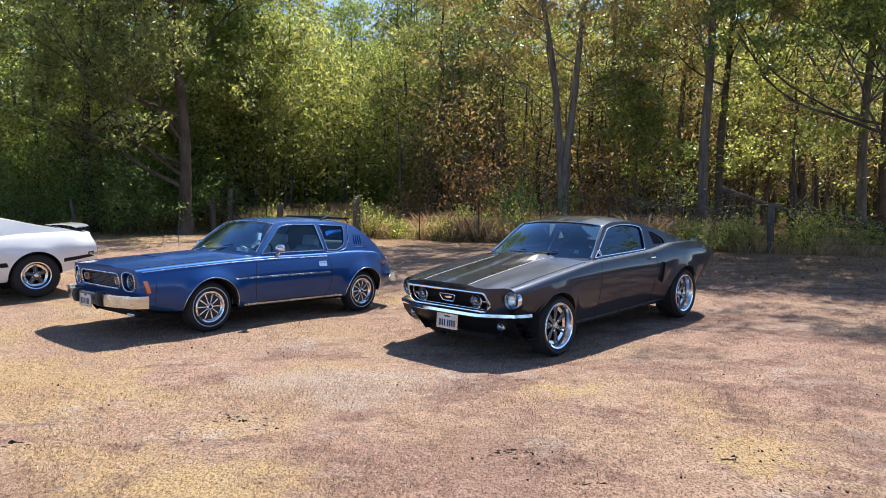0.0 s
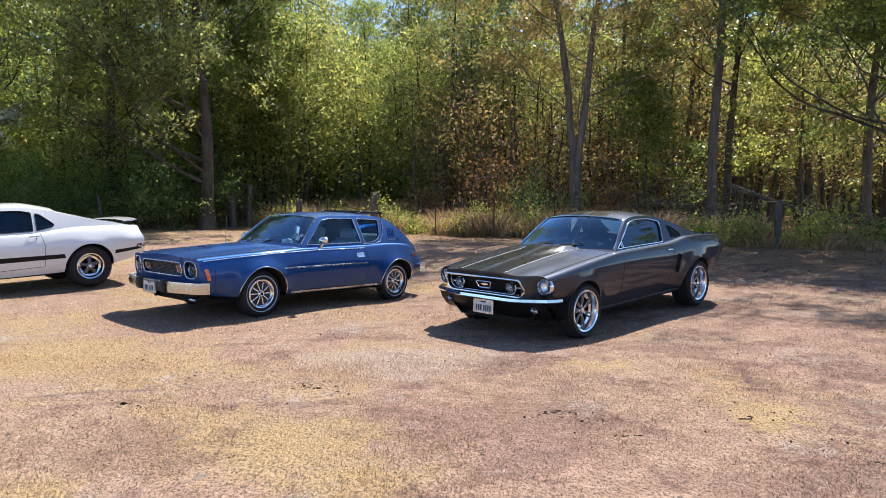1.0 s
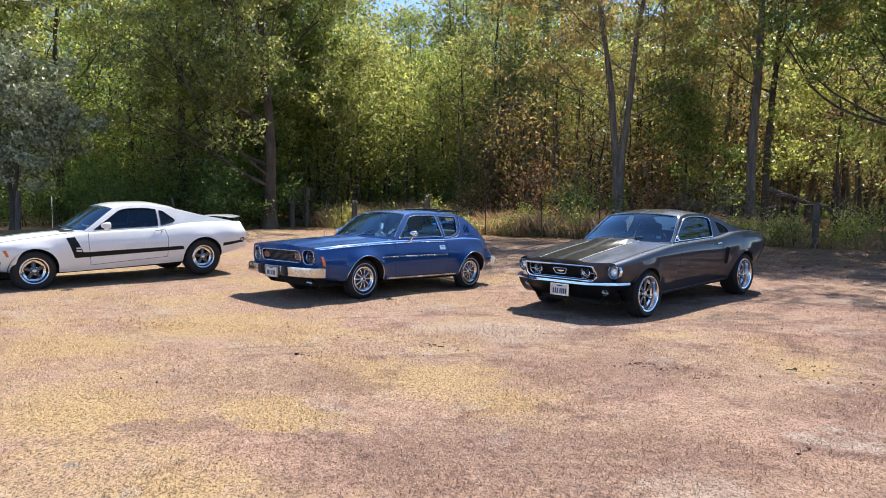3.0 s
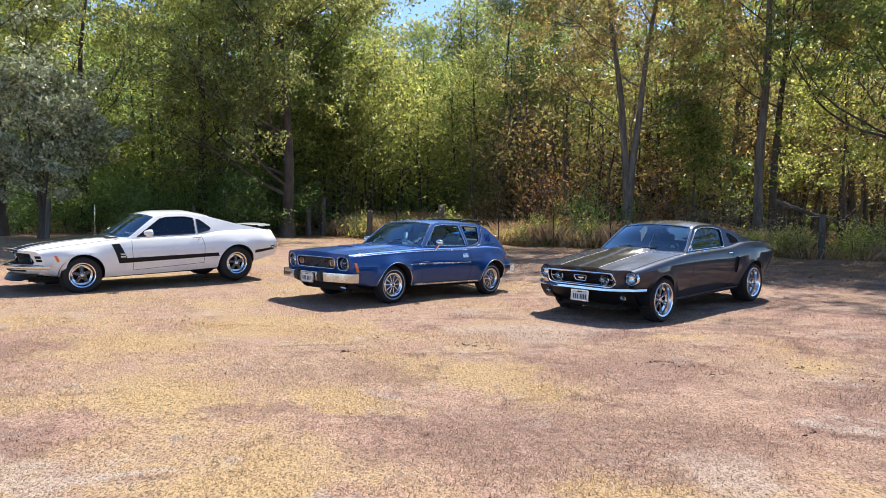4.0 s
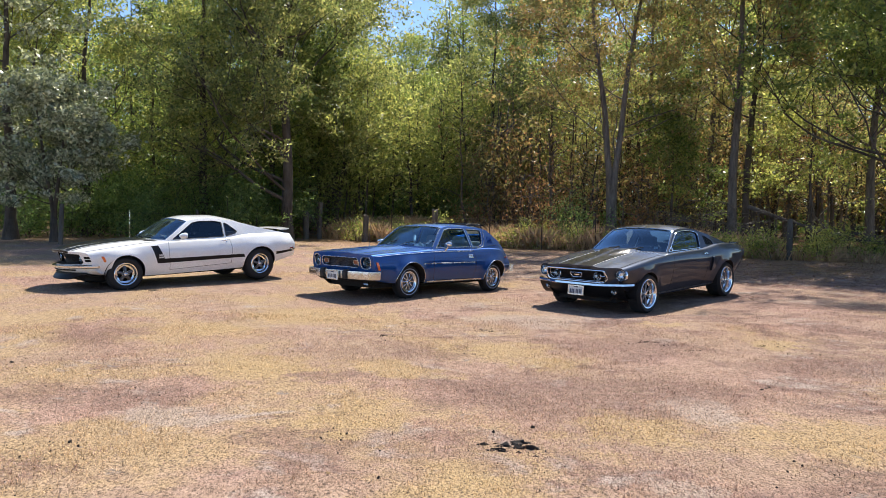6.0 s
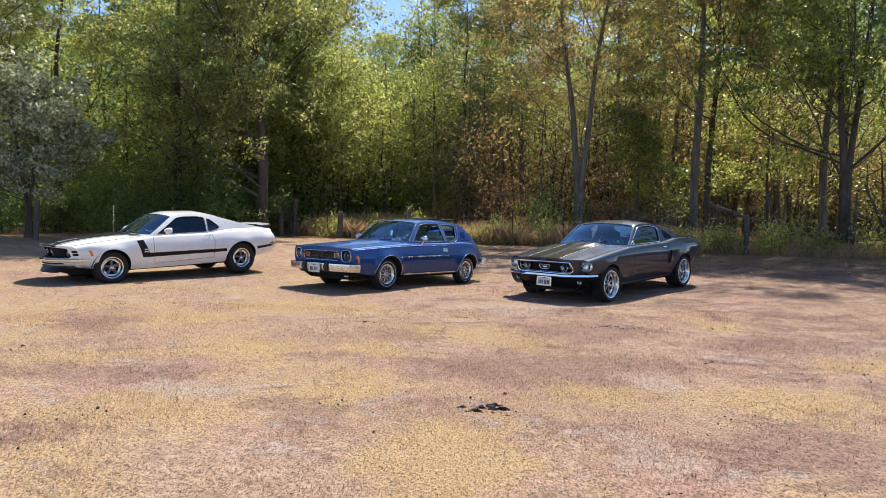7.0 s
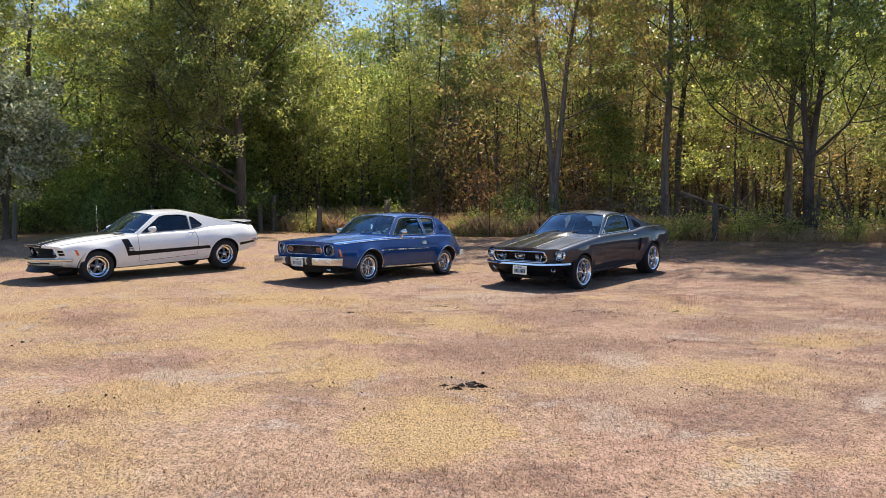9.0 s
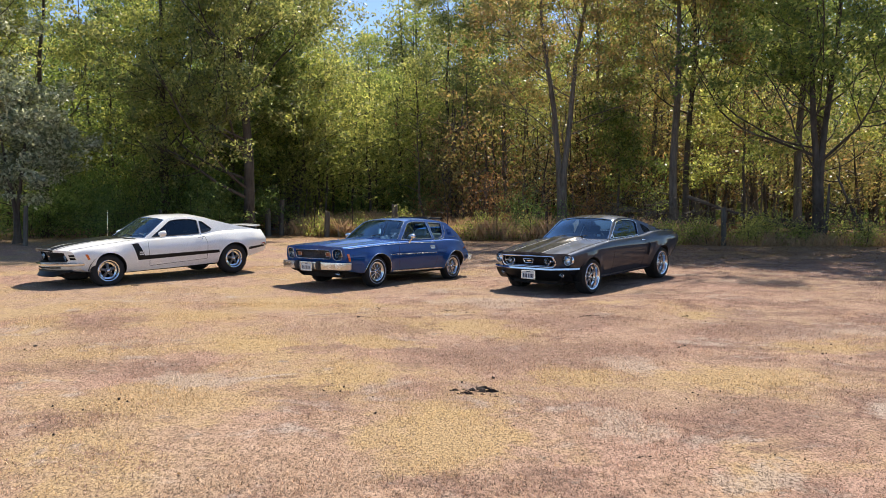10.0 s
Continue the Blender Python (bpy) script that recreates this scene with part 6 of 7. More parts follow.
# ---- white fastback ----
def white_fastback():
    slope = -0.025
    root = thing("fastback_car", "white fastback coupe with black stripes and tail spoiler", "car",
                 Matrix.Translation((-7.631, 9.894, 0.098)) @ Matrix.Rotation(radians(-132.04), 4, "Z") @ Matrix.Rotation(-slope, 4, "Y"), "parked classic cars")
    WF, WR = 1.395, -1.352
    s = Shape(x0=-2.30, x1=2.22, floor=0.22, tuck=0.11, tuck_pow=2.0, lean_pow=1.5, arch_tall=1.0, cabin=(-1.3, 0.70),
              sill=table((-2.30, 0.45), (-1.8, 0.36), (-1.0, 0.27), (1.0, 0.255), (1.7, 0.30), (2.22, 0.36)),
              crease=table((-2.30, 0.72), (-1.2, 0.74), (-0.5, 0.68), (0.6, 0.68), (2.22, 0.62)),
              shoulder=table((-2.30, 0.940), (-2.1, 0.958), (-1.7, 0.975), (-1.3, 0.975), (-1.0, 0.955), (-0.7, 0.91), (-0.4, 0.895), (0.2, 0.89), (0.6, 0.88), (1.0, 0.845), (1.5, 0.79), (1.94, 0.755), (2.22, 0.735)),
              centre=table((-2.30, 0.955), (-1.0, 0.97), (0.6, 0.93), (0.9, 0.935), (1.4, 0.918), (1.85, 0.868), (2.08, 0.822), (2.22, 0.775)),
              width=table((-2.30, 0.82), (-1.9, 0.89), (-1.37, 0.915), (-0.6, 0.90), (0.6, 0.895), (1.37, 0.89), (1.8, 0.87), (2.22, 0.80)),
              lean=table((-2.30, 0.12), (-1.3, 0.13), (-0.6, 0.085), (0.4, 0.07), (2.22, 0.05)),
              round=table((-2.30, 0.05), (-1.2, 0.06), (0, 0.03), (1.4, 0.05), (2.22, 0.04)),
              bulge=lambda x, y: 0.012 * step(0.8, 1.0, x) * (1 - step(0.30, 0.40, y)),
              front_shape=lambda y, z: 0.055 + 0.055 * step(0.52, 0.76, z) - 0.58 * min(y, 0.66) ** 2 - 0.10 * step(0.62, 0.88, y),
              rear_shape=lambda y, z: 0.06 * (y / 0.85) ** 2 + 0.07 * step(0.70, 0.93, z),
              arches=((WF, 0.315, 0.352, 0.022), (WR, 0.325, 0.372, 0.02)),
              rail=table((0.64, 0.885), (0.48, 0.99), (0.24, 1.16), (0.06, 1.265), (-0.12, 1.298), (-0.4, 1.303), (-0.75, 1.26), (-1.1, 1.175), (-1.5, 1.07), (-2.10, 0.945)),
              ridge=table((0.64, 0.895), (0.48, 1.015), (0.24, 1.21), (0.08, 1.318), (-0.15, 1.365), (-0.5, 1.368), (-0.9, 1.30), (-1.4, 1.15), (-2.10, 0.965)),
              bow=table((0.64, 0.22), (0.05, 0.10), (-0.4, 0.0)),
              belt_in=0.035, tumble=0.36, tumble2=0.3, roof0=-2.10, roof1=0.64, side_tint=TINT_DARK)
    car_body(s, root, WHITE, "white painted body panels")
    screen = (0.605, 0.11)
    main = rounded([(0.48, 0.915), (0.02, 1.222), (-0.12, 1.248), (-0.45, 1.248), (-0.60, 1.215), (-0.585, 0.93)], [0.015, 0.05, 0.08, 0.08, 0.02, 0.02])
    quarter = rounded([(-0.635, 0.935), (-0.65, 1.202), (-0.72, 1.18), (-0.90, 1.02), (-0.86, 0.985)], [0.015, 0.02, 0.03, 0.03, 0.03])
    greenhouse(s, root, WHITE, TINT_GREEN, [main, quarter], screen=screen, back=(-1.75, -0.95), back_tint=TINT_DARK)
    top_stripe(s, root, 0.0, 0.42, 0.82, 2.215)
    top_stripe(s, root, 0.45, 0.475, 0.82, 2.20)
    window_trim(s, root, [main, quarter], RUBBER, 0.006)
    screen_trim(s, root, screen, DULL_CHROME, 0.007)
    # side stripe decal: a hockey stick from wing to rear wheel, then to the tail
    decal = [(0.925, 0.81), (0.795, 0.815), (0.685, 0.560), (-0.965, 0.560), (-0.985, 0.495), (0.815, 0.475)]
    for sign in (1, -1):
        f = flank_place(s, 0.002, sign)
        d = part("side_stripe", sheet(Geo(), decal, [], f, 0.05), BLACK_PAINT, root, "satin black side stripe")
        part("side_stripe", sheet(Geo(), [(-1.735, 0.565), (-1.735, 0.505), (-2.25, 0.555), (-2.25, 0.600)], [], f, 0.05), BLACK_PAINT, root, "satin black side stripe")
        f3 = flank_place(s, 0.0035, sign)
        for z0, w0, h0 in ((0.632, 0.10, 0.024), (0.588, 0.085, 0.030)):
            o = [(0.790, z0 - h0 / 2), (0.790 - w0, z0 - h0 / 2), (0.797 - w0, z0 + h0 / 2), (0.797, z0 + h0 / 2)]
            part("stripe_lettering", sheet(Geo(), o, [], f3, 0.05), LETTER, d, "pale unreadable lettering bar")
    seam(s, root, [(0.585, 0.875), (0.60, 0.7), (0.57, 0.34)])
    seam(s, root, [(-0.665, 0.90), (-0.705, 0.72), (-0.695, 0.385)])
    seam(s, root, [(0.57, 0.34), (-0.695, 0.385)])
    for sign in (1, -1):
        f = lambda d, q=sign: flank_place(s, d, q)
        hp = part("door_handle", Geo().tube([f(0.012)(-0.50, 0.855), f(0.026)(-0.52, 0.855), f(0.026)(-0.62, 0.86), f(0.012)(-0.64, 0.86)], 0.010, 8), CHROME, root)
        part("handle_lock", Geo().tube([f(0.0)(-0.60, 0.83), f(0.008)(-0.60, 0.83)], 0.011, 10), CHROME, hp)
        part("side_marker", sheet(Geo(), rounded([(2.02, 0.665), (1.945, 0.665), (1.915, 0.56), (1.985, 0.56)], 0.008), [], f(0.006), 0.04, rim=(0, -sign * 0.012, 0)), AMBER, root, "orange front side marker")
        part("rear_marker", sheet(Geo(), rounded([(-2.15, 0.635), (-2.15, 0.595), (-2.25, 0.605), (-2.25, 0.645)], 0.005), [], f(0.006), 0.04, rim=(0, -sign * 0.012, 0)), RED_LENS, root, "red rear side marker")
        pts = [cabin_side(s, sign)(x, s.shoulder(x) + 0.0, 0.012) for x in np.linspace(0.58, -0.62, 22)]
        part("belt_trim", Geo().tube(pts, 0.005, 6), DULL_CHROME, root)
        pod_mirror(root, 0.29, 0.965, 0.985, sign, WHITE, (0.03, -0.10, -0.07), 0.068, 0.13)
        # black panel on the rear of the bonnet
        top = lambda x, y, q=sign: s.warp((x, q * y, s.top(x, y) + 0.003))
        part("bonnet_decal", sheet(Geo(), [(0.94, 0.47), (0.94, 0.60), (0.74, 0.66), (0.74, 0.50)], [], top, 0.05), BLACK_PAINT, root)
    # front: deep set grille, wing ends with gill openings
    h = s.half_section(s.x1, s.sill(s.x1))
    out = [(y, z) for y, z in h if z > 0.50] + [(-y, z) for y, z in reversed(h[:-1]) if z > 0.50]
    fx = lambda d: (lambda y, z: (s.x1 + s.nose(y, z) + d, y, z))
    lip = [(y, s.top(s.x1, abs(y)) - 0.045) for y in np.linspace(0.61, -0.61, 15)]
    mouth = [(float(y), float(z)) for y, z in lip] + [(-0.635, 0.56), (-0.60, 0.525), (0.60, 0.525), (0.635, 0.56)]
    gills = [rounded([(e * 0.665, zz + 0.021), (e * 0.665, zz - 0.021), (e * 0.782, zz - 0.021), (e * 0.782, zz + 0.021)], 0.008) for e in (1, -1) for zz in (0.645, 0.59)]
    part("nose_panel", sheet(Geo(), out, [mouth, *gills], fx(0), 0.045), WHITE, root, "white nose panel with gill openings")
    for e in (1, -1):
        part("nose_stripe", Geo().grid([[fx(0.002)(e * y, s.top(s.x1, y) - d) for y in np.linspace(0.0, 0.42, 8)] for d in (0.001, 0.020, 0.040)]), STRIPE_BLACK, root, "black painted stripe")
    gb = part("grille", sheet(Geo(), mouth, [], fx(-0.17), 0.06), DARK, root, "black deep set grille")
    part("grille_lining", Geo().grid([[fx(-0.003)(y * 0.999, z) for y, z in dense(mouth, 0.04)], [fx(-0.17)(y * 0.99, 0.615 + (z - 0.615) * 0.98) for y, z in dense(mouth, 0.04)]], close_v=True), BLACK_PAINT, gb)
    for k in range(9):
        z = 0.545 + 0.023 * k
        part("grille_bar", Geo().tube([fx(-0.155)(-0.58, z), fx(-0.155)(-0.3, z), fx(-0.155)(0, z), fx(-0.155)(0.3, z), fx(-0.155)(0.58, z)], 0.004, 5), BLACK_PAINT, gb)
    for i, o in enumerate(gills):
        gl = part("gill_back", sheet(Geo(), o, [], fx(-0.05), 0.04), DARK, root)
        part("gill_lining", Geo().grid([[fx(-0.002)(y, z) for y, z in dense(o, 0.03)], [fx(-0.05)(y, z) for y, z in dense(o, 0.03)]], close_v=True), BLACK_PAINT, gl)
    for e in (1, -1):
        lamp(root, "headlight", fx(-0.065)(e * 0.545, 0.615), 0.070, 0.010, BLACK_PAINT, 0.05)
    part("grille_badge", sheet(Geo(), [(-0.04, 0.63), (-0.01, 0.605), (0.045, 0.62), (0.01, 0.645)], [], fx(-0.14), 0.04, rim=(-0.01, 0, 0)), CHROME, gb)
    path = [(s.x1 + 0.105 - 0.58 * min(abs(y), 0.66) ** 2 - 0.20 * step(0.66, 0.92, abs(y)), y, 0.482) for y in np.linspace(-0.90, 0.90, 41)]
    prof = [(0.0, -0.026), (-0.028, -0.020), (-0.038, -0.004), (-0.034, 0.010), (-0.016, 0.020), (0.0, 0.022), (0.02, 0.014), (0.02, -0.014)]
    part("front_bumper", swept(Geo(), path, prof), CHROME, root, "slim chrome bumper under the grille")
    rows = []
    for y in np.linspace(-0.83, 0.83, 27):
        b = 0.115 - 0.58 * min(abs(y), 0.66) ** 2 - 0.14 * step(0.62, 0.9, abs(y))
        rows.append([(s.x1 + b - 0.06, y, 0.505), (s.x1 + b - 0.05, y, 0.44), (s.x1 + b - 0.075, y, 0.40), (s.x1 + b - 0.15, y, 0.35), (s.x1 + b - 0.35, y, 0.31)])
    va = part("front_valance", Geo().grid(rows), WHITE, root, "white lower front panel")
    part("valance_slot", Geo().tube([(s.x1 + 0.115 - 0.58 * y * y - 0.052, y, 0.425) for y in np.linspace(-0.5, 0.5, 15)], 0.014, 6), DARK, va)
    rows = []
    for y in np.linspace(-0.72, 0.72, 27):
        b = 0.15 - 0.58 * min(abs(y), 0.66) ** 2 - 0.06 * step(0.62, 0.9, abs(y))
        d = 1 - 0.85 * step(0.4, 0.72, abs(y))
        rows.append([(s.x1 + b - 0.16, y, 0.375), (s.x1 + b - 0.09, y, 0.355), (s.x1 + b - 0.03, y, 0.355 - 0.085 * d), (s.x1 + b - 0.045, y, 0.345 - 0.09 * d), (s.x1 + b - 0.2, y, 0.33)])
    part("chin_spoiler", Geo().grid(rows), BLACK_PAINT, root, "black chin spoiler")
    # tail spoiler on legs
    rows = []
    for y in np.linspace(-0.70, 0.70, 21):
        c = -0.10 * (abs(y) / 0.7) ** 2
        x, z = -2.11 - c * 0.6, 1.022 + 0.02 * (1 - (y / 0.7) ** 2)
        rows.append([(x + 0.08, y, z), (x + 0.06, y, z + 0.010), (x - 0.05, y, z + 0.016), (x - 0.13, y, z + 0.026), (x - 0.135, y, z + 0.010), (x - 0.05, y, z - 0.004), (x + 0.06, y, z - 0.008)])
    g = Geo().grid(rows, close_v=True)
    g.f += [tuple(range(7)), tuple(range(20 * 7, 21 * 7))]
    g.m += [0, 0]
    sp = part("tail_spoiler", g, WHITE, root, "white tail spoiler on short legs")
    for y in (-0.55, -0.28, 0.28, 0.55):
        part("spoiler_leg", Geo().box((-2.08, y, 0.975), (0.09, 0.022, 0.11)), BLACK_PAINT, sp)
    rp = [(-2.32 + 0.05 * step(0.4, 0.8, abs(y)) + 0.14 * step(0.78, 0.86, abs(y)), y, 0.60) for y in np.linspace(0.86, -0.86, 31)]
    part("rear_bumper", swept(Geo(), rp, prof), CHROME, root, "chrome rear bumper with wrapped ends")
    ax, ay = 0.70, -0.76
    an = part("aerial", Geo().tube([(ax, ay, s.top(ax, ay)), (ax - 0.02, ay, s.top(ax, ay) + 0.60)], [0.005, 0.003], 5), CHROME, root)
    part("aerial_base", Geo().tube([(ax, ay, s.top(ax, ay) - 0.005), (ax, ay, s.top(ax, ay) + 0.03)], [0.014, 0.007], 8), CHROME, an)
    for e in (1, -1):
        pts = [s.warp((x, e * (s.side(x, s.shoulder(x)) - 0.09), s.top(x, s.side(x, s.shoulder(x)) - 0.09) + 0.001)) for x in np.linspace(0.80, 2.18, 24)]
        part("bonnet_gap", Geo().tube(pts, 0.0035, 5), DARK, root)
    wiper(s, root, 0.615, -0.55, -0.15, RUBBER)
    wiper(s, root, 0.615, 0.05, 0.45, RUBBER)
    cabin_fittings(s, root, TRIM_DARK, 0.42, 0.87)
    for e in (1, -1):
        bucket_seat(root, -0.28, e * 0.36, 0.42, TRIM_DARK)
    m = Matrix.Translation((0.50, 0.52, 0.965)) @ Matrix.Rotation(radians(-33), 4, "Y")
    part("windscreen_sticker", Geo().box((0, 0, 0), (0.003, 0.07, 0.05), 0, m), STICKER, root)
    style = dict(dish=0.045, lip=POLISHED, label="five spoke wheel with a bright rim", spokes=five_spoke)
    for sign in (1, -1):
        wheel(root, WF, 0.745, 0.318, sign, 0.318, 0.208, 0.215, style)
        wheel(root, WR, 0.745, 0.335, sign, 0.335, 0.208, 0.235, style)
    return root


white_fastback()


# ---- undergrowth, fence and meadow ----
DARK_BUSH = "dense dark green shrub in the shade of the wood"
for x, y, w, h, n in ((-11.2, 24.6, 4.2, 2.7, 9000), (-14.6, 23.6, 4.4, 2.4, 9000), (-10.2, 28.8, 3.0, 3.2, 6000), (-18.4, 23.4, 4.4, 2.0, 7000), (-12.8, 27.0, 5.0, 4.2, 9000), (-22.0, 23.5, 4.5, 2.6, 7000), (-16.8, 26.6, 5.0, 4.0, 8000)):
    shrub(x, y, w, h, int(x * 7 + 300), SHADE_LEAF, n, 0.11, DARK_BUSH)
for x, y, w, h, n in ((-6.9, 33.6, 2.8, 3.0, 5200), (-4.2, 34.0, 3.0, 3.4, 5600), (-1.9, 33.0, 2.4, 2.4, 3600)):
    shrub(x, y, w, h, int(x * 9 + 400), SHADE_LEAF, n, 0.10, DARK_BUSH)
WEED = "yellow green weedy bush along the fence"
for x, y, w, h, n in ((6.6, 18.3, 1.3, 0.75, 1500), (7.7, 18.0, 1.1, 0.95, 1300), (9.2, 17.9, 1.3, 0.7, 1300), (5.2, 19.4, 1.2, 0.6, 900), (-6.6, 25.6, 1.3, 0.85, 1700), (1.2, 21.6, 1.0, 0.45, 500), (-0.6, 22.7, 0.9, 0.45, 450), (10.6, 17.8, 1.3, 0.7, 1300), (12.6, 17.4, 1.6, 0.9, 1600), (3.9, 20.4, 1.1, 0.5, 800), (10.4, 19.6, 1.8, 1.0, 1700), (14.6, 17.4, 2.0, 1.2, 2200), (-4.4, 24.6, 1.2, 0.7, 900), (-1.9, 23.5, 1.4, 0.75, 1100), (0.2, 22.6, 1.3, 0.8, 1100), (2.1, 21.5, 1.5, 0.85, 1300), (-5.4, 26.4, 1.5, 0.9, 1200), (3.2, 21.6, 1.2, 0.7, 900), (1.0, 23.6, 1.6, 0.9, 1200), (-2.8, 25.8, 1.6, 0.9, 1200)):
    shrub(x, y, w, h, int(x * 11 + 500), YELLOW, n, 0.085, WEED, "weed_bush")
for x, y, w, h, n in ((-1.6, 27.0, 1.8, 1.7, 1300), (0.6, 26.4, 1.5, 2.4, 1300), (2.0, 25.6, 1.2, 1.4, 800), (5.6, 24.6, 1.6, 1.9, 1100)):
    shrub(x, y, w, h, int(x * 13 + 600), RUST_LEAF, n, 0.09, "thin bush with rust brown leaves in the wood")
shrub(-2.75, 23.35, 0.55, 1.15, 77, YELLOW, 800, 0.085, "single bright green sapling by the post", "sapling")
shrub(2.75, 22.6, 0.8, 2.2, 78, SHADE_LEAF, 2200, 0.08, "narrow dark evergreen at the foot of a trunk", "evergreen")


def fence_y(x):
    """The fence runs straight from the right hand post to the corner post."""
    return 17.6 + (8.2 - x) * (0.52 if x < 8.2 else 0.12) if x > -8.6 else 26.3


def tall_grass(seed, n, x0, x1, d0, d1, tall):
    rng = np.random.default_rng(seed)
    x = rng.uniform(x0, x1, n)
    y = np.array([fence_y(a) for a in x]) + rng.uniform(d0, d1, n)
    thick = np.array([noise.noise(Vector((a * 0.8, b * 0.8, 4.0))) for a, b in zip(x, y)])
    keep = thick > -0.25
    x, y, thick = x[keep], y[keep], thick[keep]
    z = np.array([ground_z(a, b) for a, b in zip(x, y)])
    h = tall * (0.30 + 0.75 * np.maximum(thick, 0) + rng.uniform(0, 0.75, len(x)) ** 1.5)
    a = rng.uniform(0, 2 * np.pi, len(x))
    bend = rng.normal(0, 0.34, (len(x), 2)) * h[:, None]
    w = rng.uniform(0.004, 0.010, len(x))
    px, py = np.cos(a) * w, np.sin(a) * w
    p = np.stack([np.stack([x - px, y - py, z], 1), np.stack([x + px, y + py, z], 1), np.stack([x + bend[:, 0] * 0.4 + px, y + bend[:, 1] * 0.4 + py, z + h * 0.6], 1), np.stack([x + bend[:, 0], y + bend[:, 1], z + h], 1)], 1)
    return p.reshape(-1, 3), np.arange(len(x) * 4).reshape(-1, 4)


v1, f1 = tall_grass(71, 46000, -8.6, 8.5, 0.05, 10.0, 0.74)
ob = new("tall_grass", cloud_mesh("tall_grass", v1, f1, [STRAW]))
tagged(ob, "tall dry tan grass behind the wire fence", "grass", kind="stuff")
v1, f1 = tall_grass(72, 12000, 6.0, 20.0, -0.3, 3.5, 0.40)
ob = new("tall_grass", cloud_mesh("tall_grass", v1, f1, [STRAW]))
tagged(ob, "dry brown grass under the trees", "grass", kind="stuff")


def fence_weeds(seed, n, leaf, label):
    """Low leafy weeds that stand in drifts through the tall grass."""
    rng = np.random.default_rng(seed)
    x = rng.uniform(-8.4, 10.0, n)
    y = np.array([fence_y(a) for a in x]) + np.abs(rng.normal(0, 2.6, n)) + 0.08
    drift = np.array([noise.noise(Vector((a * 0.7 + seed, b * 0.5, 2.0))) + 0.5 * noise.noise(Vector((a * 2.2, b * 2.2, seed))) for a, b in zip(x, y)])
    keep = drift > 0.0
    x, y, drift = x[keep], y[keep], drift[keep]
    z = np.array([ground_z(a, b) for a, b in zip(x, y)]) + 0.02 + rng.uniform(0, 1, len(x)) * (0.25 + 0.75 * drift)
    v, f = leaf_arrays(np.stack([x, y, z], 1), 0.075, rng, 0.05, 0.55)
    ob = new("weeds", cloud_mesh("weeds", v, f, [leaf]))
    tagged(ob, label, "weeds", kind="stuff")


fence_weeds(75, 26000, RUST_LEAF, "rust brown weeds in the tall dry grass")
fence_weeds(76, 22000, YELLOW, "yellow green weeds in the tall dry grass")


def wood_post(x, y, h, r, seed, label, lean=(0, 0), broken=False):
    """A weathered round post, split and uneven at the top."""
    rng = np.random.default_rng(seed)
    g = Geo()
    rows = []
    for i in range(9):
        s = i / 8
        rows.append([(lean[0] * h * s + r * (1 + 0.12 * rng.normal() * 0.5) * math.cos(q) * (1.08 - 0.15 * s), lean[1] * h * s + r * math.sin(q) * (1.08 - 0.15 * s), -0.1 + (h + 0.1) * s + (rng.uniform(-0.09, 0.05) if broken and i == 8 else 0)) for q in (2 * math.pi * j / 10 for j in range(10))])
    g.grid(rows, close_v=True)
    k = 10
    o = 8 * k
    g.add([(lean[0] * h, lean[1] * h, h - 0.01)], [])
    c = len(g.v) - 1
    g.f += [(o + j, o + (j + 1) % k, c) for j in range(k)]
    g.m += [0] * k
    ob = part("fence_post", g, POST_WOOD, sharp=50)
    ob.location = (x, y, ground_z(x, y))
    return tagged(ob, label, "post", "fence posts")


wood_post(8.2, 17.58, 1.28, 0.085, 1, "weathered grey round wooden fence post")
wood_post(-3.12, 23.2, 1.45, 0.13, 2, "broken topped thick wooden fence post", broken=True)
wood_post(-8.45, 26.2, 1.62, 0.11, 3, "tall weathered wooden corner post", (0.03, 0))
wood_post(-8.95, 25.8, 1.25, 0.13, 4, "stout weathered post beside the corner post", (-0.02, 0), True)
wood_post(-6.2, 24.95, 1.15, 0.12, 9, "short brown broken topped fence post", (0.04, 0), True)
wood_post(-15.3, 18.1, 1.35, 0.075, 5, "pale leaning wooden fence post", (0.06, 0))
wood_post(-17.6, 17.3, 1.25, 0.05, 6, "slim grey fence stake", (0.1, 0))
wood_post(-19.6, 16.4, 1.3, 0.06, 7, "pale weathered wooden fence post")
wood_post(-12.2, 22.4, 1.2, 0.06, 8, "leaning weathered stake in the hedge", (-0.25, 0.1))


def steel_post(x, y, h=1.35):
    g = Geo()
    g.box((0, 0.012, h / 2 - 0.1), (0.036, 0.006, h + 0.2)).box((0, -0.004, h / 2 - 0.1), (0.006, 0.03, h + 0.2))
    for k in range(12):
        g.box((0, -0.022, 0.15 + k * 0.095), (0.012, 0.010, 0.02))
    ob = part("steel_post", g, RUST_STEEL, sharp=20, weld=0)
    ob.location = (x, y, ground_z(x, y))
    return tagged(ob, "rusty steel T section fence post", "post", "steel fence posts")


for x in (6.3, 4.55, 2.75, 0.95, -0.95, -5.0, -6.8):
    steel_post(x, fence_y(x))


